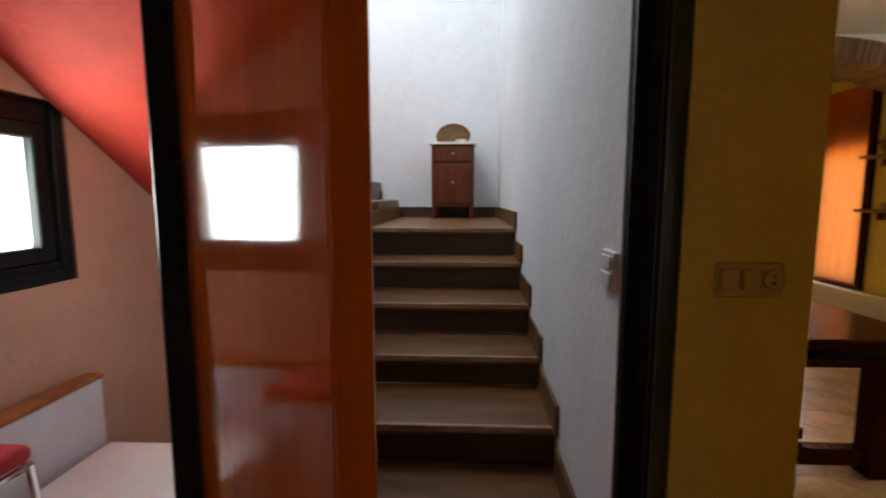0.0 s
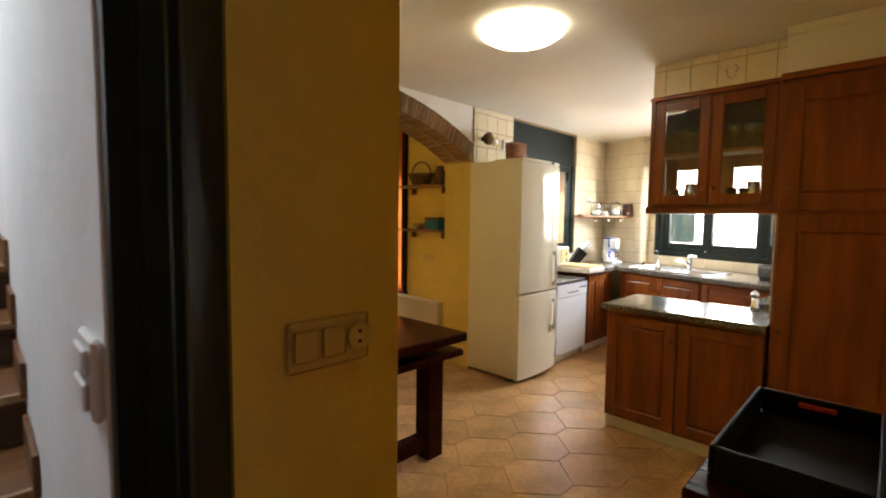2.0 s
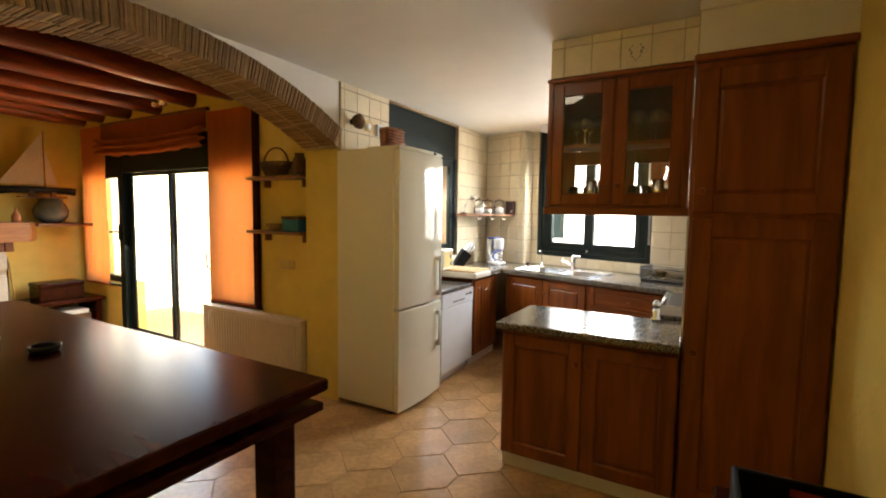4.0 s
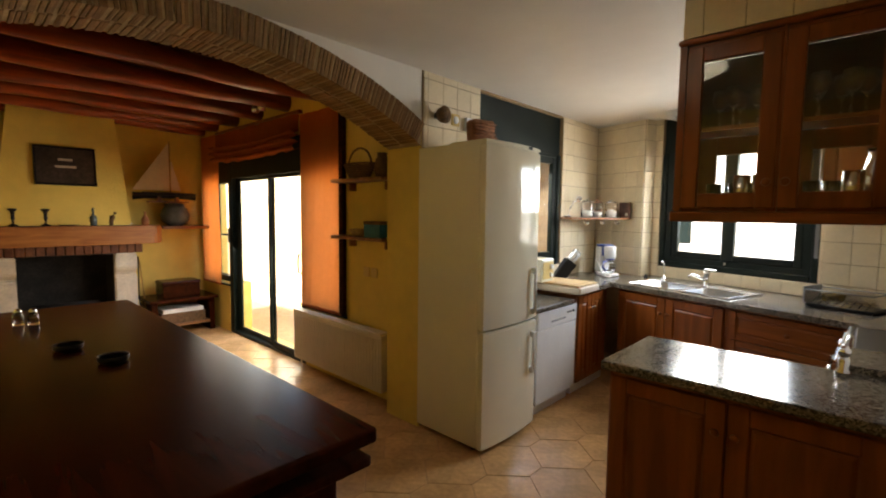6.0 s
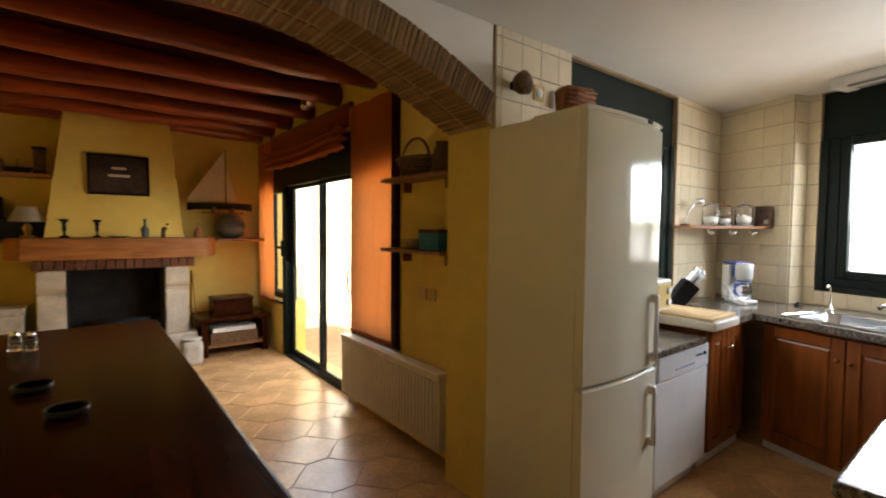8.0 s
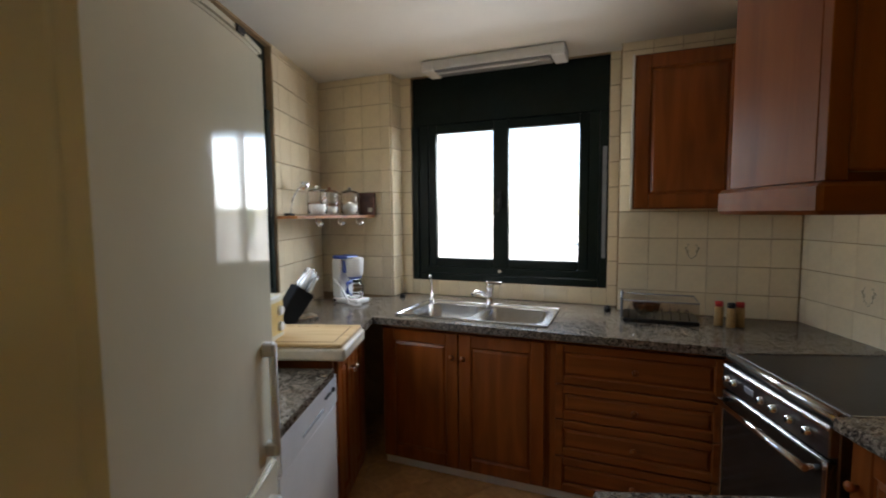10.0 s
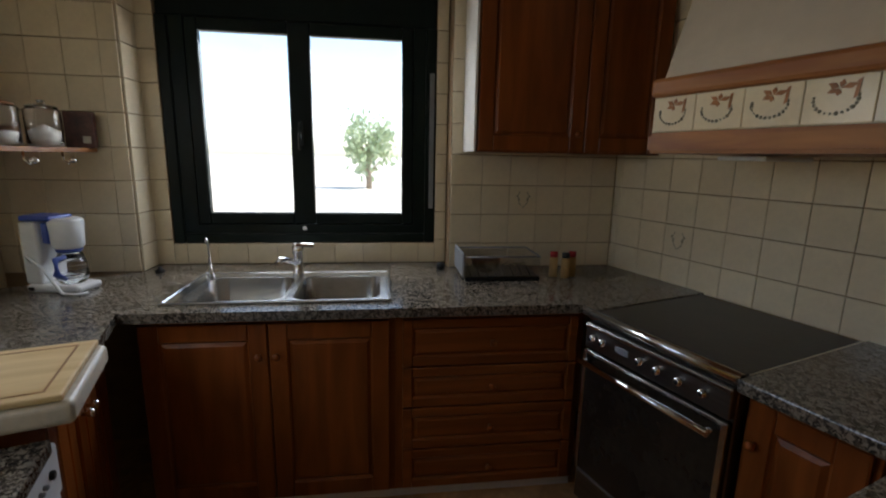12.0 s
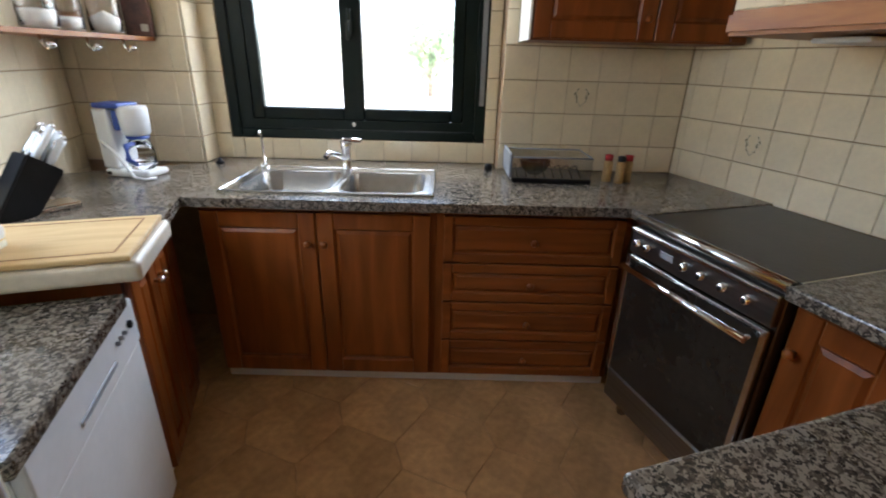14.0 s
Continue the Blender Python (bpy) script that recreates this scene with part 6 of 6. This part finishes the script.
part("rocker", B(-0.016, -0.0105, 0.012, 0.073, 0.01, 0.04, 0.003), "white_plastic", sw)

od = thing("door", "glossy orange varnished wooden door standing open", "door", pose(-0.334, 0.816, 0.01, 0, 0, -50))
LW = 0.622
part("leaf", B(0, LW, 0, 0.03, 0, 2.05, 0.003), "orange_wood", od)
part("edge_strip", B(LW + 0.0005, LW + 0.008, -0.001, 0.031, 0, 2.05, 0.002), "orange_wood", od)
part("lock_plate", B(LW + 0.0085, LW + 0.010, 0.006, 0.024, 0.95, 1.12, 0.0005), "brass", od)
for z in (0.3, 1.75):
    part("hinge", tube(bmesh.new(), [(-0.010, 0.0, z), (-0.010, 0.0, z + 0.09)], 0.007), "brass", od)

nt = thing("nightstand", "old dark wooden nightstand with a marble top on the landing", "nightstand", pose(0.06, 4.21, 1.238))
part("body", B(-0.185, 0.185, -0.13, 0.13, 0.10, 0.635, 0.006), "banister", nt)
dr = part("door", B(-0.16, 0.16, -0.148, -0.131, 0.13, 0.47, 0.008), "banister", nt)
part("keyhole", lathe(bmesh.new(), [(0.014, 0), (0.010, -0.008), (0.002, -0.01)], (0.0, -0.148, 0.31), 12, "y"), "brass", dr)
dr = part("drawer", B(-0.16, 0.16, -0.148, -0.131, 0.49, 0.615, 0.006), "banister", nt)
part("pull", lathe(bmesh.new(), [(0.02, 0), (0.014, -0.014), (0.002, -0.018)], (0.0, -0.148, 0.55), 12, "y"), "brass", dr)
part("top", B(-0.205, 0.205, -0.155, 0.135, 0.636, 0.66, 0.006, 2), "marble", nt, "white marble top")
for x in (-0.165, 0.165):
    for y in (-0.11, 0.11):
        part("leg", B(x - 0.02, x + 0.02, y - 0.02, y + 0.02, 0, 0.099, 0.006), "banister", nt)
ov = thing("oval_mirror", "small oval wooden-framed mirror on the nightstand", "mirror", pose(0.06, 4.28, 1.899, -8, 0, 0))
bm = bmesh.new()
pts = [(0.145 * math.cos(a), 0.0, 0.075 + 0.105 * math.sin(a)) for a in np.linspace(-0.55, math.pi + 0.55, 26)]
tube(bm, pts, 0.012, 8)
part("frame", bm, "oak", ov)
bm = bmesh.new()
prism(bm, [(x * 0.97, 0.02 + (z - 0.02) * 0.98) for x, y, z in pts], -0.003, 0.003, "y")
part("glass", bm, "basket", ov, "dull brown mirror glass")
turned("small_dish", "small white dish on the nightstand", "dish", [(0.03, 0), (0.05, 0.02), (0.047, 0.02), (0.002, 0.006)], "marble", (0.13, 4.12, 1.899))

# banister over the wall between the flights
bn = thing("banister", "turned dark wooden balustrade of the upper flight", "banister", pose(0, 0, 0))
top = lambda y: 1.95 + (2.55 - y) * 0.513
BAL = [(0.02, 0), (0.02, 0.06), (0.012, 0.08), (0.026, 0.16), (0.03, 0.22), (0.012, 0.32), (0.012, 0.40), (0.024, 0.44), (0.014, 0.52), (0.02, 0.56), (0.02, 0.74)]
part("bottom_rail", tube(bmesh.new(), [(-0.50, 2.55, top(2.55) + 0.03), (-0.50, 1.07, top(1.07) + 0.03)], 0.03, 8), "oak", bn)
part("handrail", tube(bmesh.new(), [(-0.50, 2.55, top(2.55) + 0.82), (-0.50, 1.07, top(1.07) + 0.82)], 0.035, 10), "oak", bn)
for k in range(11):
    y = 2.5 - 0.14 * k
    part("baluster", lathe(bmesh.new(), BAL, (-0.50, y, top(y) + 0.05), 10), "oak", bn)
part("newel", B(-0.55, -0.45, 2.56, 2.66, 1.955, 2.9, 0.01), "oak", bn)

# nook under the stairs
rd = thing("radiator", "white panel radiator below the nook window", "radiator", pose(-1.395, 0.95, 0.12))
part("panel", B(0.03, 0.09, 0, 0.80, 0, 0.58, 0.008, 2), "white_plastic", rd)
part("top_cap", B(0.02, 0.10, 0, 0.80, 0.581, 0.60, 0.004), "mantel", rd, "thin wooden cap")
for y in (0.1, 0.65):
    part("bracket", B(0.0, 0.029, y, y + 0.03, 0.1, 0.5), "white_plastic", rd)
wb = thing("white_bench", "low white painted chest in the nook", "chest", pose(-1.25, 1.28, 0))
part("body", B(0.0, 0.60, 0.0, 0.42, 0, 0.42, 0.006), "white_paint", wb)
part("lid", B(-0.012, 0.612, -0.012, 0.432, 0.421, 0.45, 0.008, 2), "white_paint", wb)
rc = thing("red_chair", "chrome stool with a red padded seat", "stool", pose(-1.15, 1.06, 0))
part("seat", B(-0.115, 0.115, -0.12, 0.12, 0.70, 0.75, 0.02, 3), "red_cloth", rc)
part("seat_frame", tube(bmesh.new(), [(-0.105, -0.11, 0.687), (0.105, -0.11, 0.687), (0.105, 0.11, 0.687), (-0.105, 0.11, 0.687), (-0.105, -0.11, 0.687)], 0.012, 8), "chrome", rc)
for x in (-0.105, 0.105):
    for y in (-0.11, 0.11):
        part("leg", tube(bmesh.new(), [(x * 1.3, y * 1.3, 0), (x, y, 0.687)], 0.011, 8), "chrome", rc)

# banister on the low wall between the flights
bn = thing("stair_banister", "dark red turned wooden banister on the stair wall", "banister", pose(-0.475, 0, 0))
slope = lambda y: 1.92 + (2.82 - y) * 0.374
TURN = [(0.024, 0), (0.024, 0.06), (0.012, 0.07), (0.022, 0.10), (0.026, 0.16), (0.018, 0.24), (0.011, 0.30), (0.020, 0.315), (0.011, 0.33), (0.016, 0.45), (0.022, 0.52), (0.012, 0.54), (0.024, 0.55), (0.024, 0.60)]
part("base_rail", prism(bmesh.new(), [(1.10, slope(1.10)), (2.82, slope(2.82) + 0.002), (2.82, slope(2.82) + 0.035), (1.10, slope(1.10) + 0.04)], -0.024, 0.035, "x"), "banister", bn)
part("handrail", prism(bmesh.new(), [(1.10, slope(1.10) + 0.60), (2.84, slope(2.84) + 0.60), (2.84, slope(2.84) + 0.66), (1.10, slope(1.10) + 0.66)], -0.035, 0.035, "x"), "banister", bn)
for k in range(13):
    y = 2.775 - 0.125 * k
    part("baluster", lathe(bmesh.new(), TURN, (0, y, slope(y) + 0.012), 12), "banister", bn)

# ---- outside ----
def tree(m, h, spread, seed, n=900):
    rnd = random.Random(seed)
    t = thing("tree", "leafy green tree beyond the windows, coloured pale for outdoor haze", "tree", m, "trees outside")
    bm = bmesh.new()
    tube(bm, [(0, 0, -0.14), (0.05, 0.02, h * 0.3), (0.0, 0.08, h * 0.6)], [0.16, 0.12, 0.07], 8)
    tips = []
    for k in range(9):
        a, z0 = k * 2.4, h * (0.06 + 0.055 * k)
        tip = Vector((spread * 0.7 * math.cos(a), spread * 0.7 * math.sin(a), z0 + h * 0.28))
        tube(bm, [(0.03, 0.02, z0), tuple(tip * 0.5 + Vector((0, 0, z0 * 0.5))), tuple(tip)], [0.06, 0.04, 0.015], 6)
        tips.append(tip)
    part("trunk", bm, "bark", t)
    bm = bmesh.new()
    for k in range(n):
        c = rnd.choice(tips) + Vector((rnd.gauss(0, spread * 0.28), rnd.gauss(0, spread * 0.28), rnd.gauss(0.1, h * 0.11)))
        s = rnd.uniform(0.10, 0.24)
        q = Euler((rnd.uniform(0, 6), rnd.uniform(0, 6), rnd.uniform(0, 6))).to_matrix()
        vs = [bm.verts.new(c + q @ Vector(p) * s) for p in ((-1, 0, 0), (0, -0.5, 0.1), (1, 0, 0), (0, 0.5, 0.1))]
        bm.faces.new(vs)
    part("crown", bm, "leaf", t)
    return t


tree(pose(26.0, -4.3, -0.14), 3.6, 1.05, 5, 800)
tree(pose(9.8, 9.8, -0.14), 5.0, 1.8, 7)
hs = thing("neighbour_house", "pale rendered neighbouring house", "house", pose(13.5, 3.2, -0.14))
part("wall", B(0, 6, 0, 5, 0, 5.2), "house", hs)
bm = bmesh.new()
prism(bm, [(-0.3, 5.2), (6.3, 5.2), (3, 6.6)], -0.3, 5.3, "y")
part("roof", bm, "terracotta", hs)
for y in (0.9, 2.9):
    for z in (1.0, 3.5):
        w = part("window", B(-0.02, 0.05, y, y + 0.9, z, z + 1.2), "black_frame", hs)
        part("sill", B(-0.10, -0.021, y - 0.05, y + 0.95, z - 0.06, z), "stone", w)
rl = thing("terrace_rail", "low iron plant stand on the terrace", "plant stand", pose(6.3, 6.2, -0.03))
bm = bmesh.new()
for x in (0, 0.5, 1.0):
    tube(bm, [(x, 0, 0), (x, 0, 0.75)], 0.012)
tube(bm, [(0, 0, 0.75), (1.0, 0, 0.75)], 0.012)
tube(bm, [(0, 0, 0.4), (1.0, 0, 0.4)], 0.012)
part("frame", bm, "black", rl)
part("planter", B(0.02, 0.98, -0.12, 0.12, 0.42, 0.56, 0.01), "terracotta", rl)

# ---- pieces ----
# brick arch: thin bricks on edge round the ring, two deep
NB = 132
bdata = mesh_of(B(-0.0078, 0.0078, -0.0835, 0.0835, 0.0, 0.148, 0.0015), "brick", "brick")
arch = tagged(new("brick_arch"), "segmental arch of thin clay bricks on edge", "arch", "", "structure")
bm = bmesh.new()
for k in range(60):
    a0, a1 = -HANG + 2 * HANG * k / 60, -HANG + 2 * HANG * (k + 1) / 60
    ri, ro = RAD + 0.005, RAD + 0.150
    prism(bm, [(min(ACX + r * math.sin(a), 3.64), ACZ + r * math.cos(a)) for r, a in ((ri, a0), (ri, a1), (ro, a1), (ro, a0))], 3.233, 3.569, "y")
part("mortar_bed", bm, "mortar", arch)
brnd = random.Random(11)
for k in range(NB):
    a = (-HANG + 2 * HANG * (k + 0.5) / NB) * 0.972
    for y in (3.228 + 0.08, 3.574 - 0.08):
        ob = new("brick", bdata)
        ob.parent = arch
        ob.matrix_basis = Matrix.Translation((ACX, y + brnd.uniform(-0.0015, 0.0015), ACZ)) @ pose(0, 0, 0, 0, math.degrees(a) + brnd.uniform(-0.2, 0.2), 0) @ Matrix.Translation((0, 0, RAD + brnd.uniform(-0.002, 0.002)))

# floor tiles: elongated hexagons
HX, HF, HY = 0.227, 0.067, 0.189
bm = bmesh.new()
c = 0.988
prism(bm, [(x * c, y * c) for x, y in ((-HX, 0), (-HF, -HY), (HF, -HY), (HX, 0), (HF, HY), (-HF, HY))], -0.010, 0.0, "z")
es = [e for e in bm.edges if e.verts[0].co.z > -0.001 and e.verts[1].co.z > -0.001]
bmesh.ops.bevel(bm, geom=es, offset=0.0022, segments=1, affect="EDGES")
tdata = mesh_of(bm, "tile", "floor_tile")
trnd = random.Random(4)


def on_floor(x, y):
    if y < 0.1:
        return False
    if y <= 3.45:
        return 0.6 < x < 5.9
    return 0.8 < x < 3.95 and y < 7.8


for i in range(-16, 6):
    for j in range(-12, 36):
        if (i + j) % 2:
            continue
        x, y = 4.896 + (HX + HF) * i, 1.757 + HY * j
        if on_floor(x, y):
            ob = new("tile", tdata)
            ob.parent = floor
            ob.matrix_basis = pose(x, y, trnd.uniform(-0.0008, 0.0008), trnd.uniform(-0.12, 0.12), trnd.uniform(-0.12, 0.12), 180 * trnd.randrange(2))

# wall tiles
TX, TZ, TG = 0.150, 0.154, 0.0036
WT = {}


def tile_mesh(w, h):
    key = (round(w, 3), round(h, 3))
    if key not in WT:
        WT[key] = mesh_of(B(0, w, -0.006, 0.004, 0, h, 0.002), "tile", "tile")
    return WT[key]


def tiling(owner, x0, x1, z0, z1, m, holes=(), start=None, motifs=()):
    """Square tiles on a wall; m has x along the wall and -y towards the room."""
    inv = owner.matrix_world.inverted()
    bpy.context.view_layer.update()
    xs = [x0]
    x = start if start is not None else x0 + TX
    while x < x1 - 0.02:
        if x > x0 + 0.02:
            xs.append(x)
        x += TX
    xs.append(x1)
    zs = [z0]
    z = 1.03 - TZ
    while z < z1 - 0.03:
        if z > z0 + 0.03:
            zs.append(z)
        z += TZ
    zs.append(z1)
    for i, (a, b) in enumerate(zip(xs, xs[1:])):
        for j, (c, d) in enumerate(zip(zs, zs[1:])):
            cells = [(a, b, c, d)]
            for h0, h1, g0, g1 in holes:
                nxt = []
                for p, q, r, s in cells:
                    if q <= h0 or p >= h1 or s <= g0 or r >= g1:
                        nxt.append((p, q, r, s))
                        continue
                    if p < h0 - 0.012: nxt.append((p, h0, r, s))
                    if q > h1 + 0.012: nxt.append((h1, q, r, s))
                    lo_, hi_ = max(p, h0), min(q, h1)
                    if r < g0 - 0.012: nxt.append((lo_, hi_, r, g0))
                    if s > g1 + 0.012: nxt.append((lo_, hi_, g1, s))
                cells = nxt
            for p, q, r, s in cells:
                ob = new("tile", tile_mesh(q - p - 0.0018, s - r - TG))
                ob.parent = owner
                ob.matrix_parent_inverse = inv
                ob.matrix_basis = m @ pose(p + 0.0009, 0, r + TG / 2, trnd.uniform(-0.15, 0.15), 0, trnd.uniform(-0.15, 0.15))
                if (i, j) in motifs:
                    bm = bmesh.new()
                    w = q - p
                    for side in (-1, 1):
                        stem = [(w / 2 + side * 0.030 * math.sin(0.5 * k), -0.0062, TZ / 2 - 0.042 + 0.017 * k) for k in range(6)]
                        tube(bm, stem, 0.0011, 4)
                        for k, (sx, sy, sz) in enumerate(stem[1:]):
                            d = Vector((side * math.cos(1.9 * k), 0, math.sin(1.3 * k + 0.6))).normalized() * (0.010 + 0.004 * (k % 2))
                            e = Vector((-d.z, 0, d.x)) * 0.34
                            c0 = Vector((sx, -0.0066, sz))
                            bm.faces.new([bm.verts.new(c0 + v) for v in (Vector(), d * 0.55 + e, d * 1.3, d * 0.55 - e)])
                    bmesh.ops.solidify(bm, geom=[f for f in bm.faces if len(f.verts) == 4 and abs(f.normal.y) > 0.9], thickness=0.0004)
                    part("painted_sprig", bm, "motif_green", ob)


tiling(wall_sink, -0.205, 1.295, 0.90, KC, SINK @ pose(0, 0.796, 0), holes=[(-0.12, 1.235, 1.01, 2.47)])
tiling(wall_sink_pier, -1.05, -0.21, 0.90, KC, SINK @ pose(0, 0.641, 0), start=-1.05 + 0.015, motifs=())
tiling(wall_sink_pier, 0.645, 0.796, 0.90, KC, SINK @ pose(-0.205, 0, 0, 0, 0, 90))
tiling(wall_sink_side, 1.303, 2.20, 0.90, KC, SINK @ pose(0, 0.676, 0), start=1.468, motifs=((2, 2),))
tiling(wall_stove, -5.62, -3.98, 0.89, KC, pose(0, 0.349, 0, 0, 0, 180), start=-5.594, motifs=((4, 1),))
tiling(wall_kitchen_north, 3.66, 6.35, 0.84, KC, pose(0, 3.232, 0), holes=[(3.66, 4.262, 0.0, 1.89), (4.27, 5.58, 1.02, 2.47)], start=3.70)
sof = [o for o in scene.objects if o.name == "soffit"][0]
tiling(sof, -1.605, -0.868, 2.254, KC, pose(3.614, 0, 0, 0, 0, -90), start=-1.53, motifs=((3, 0),))
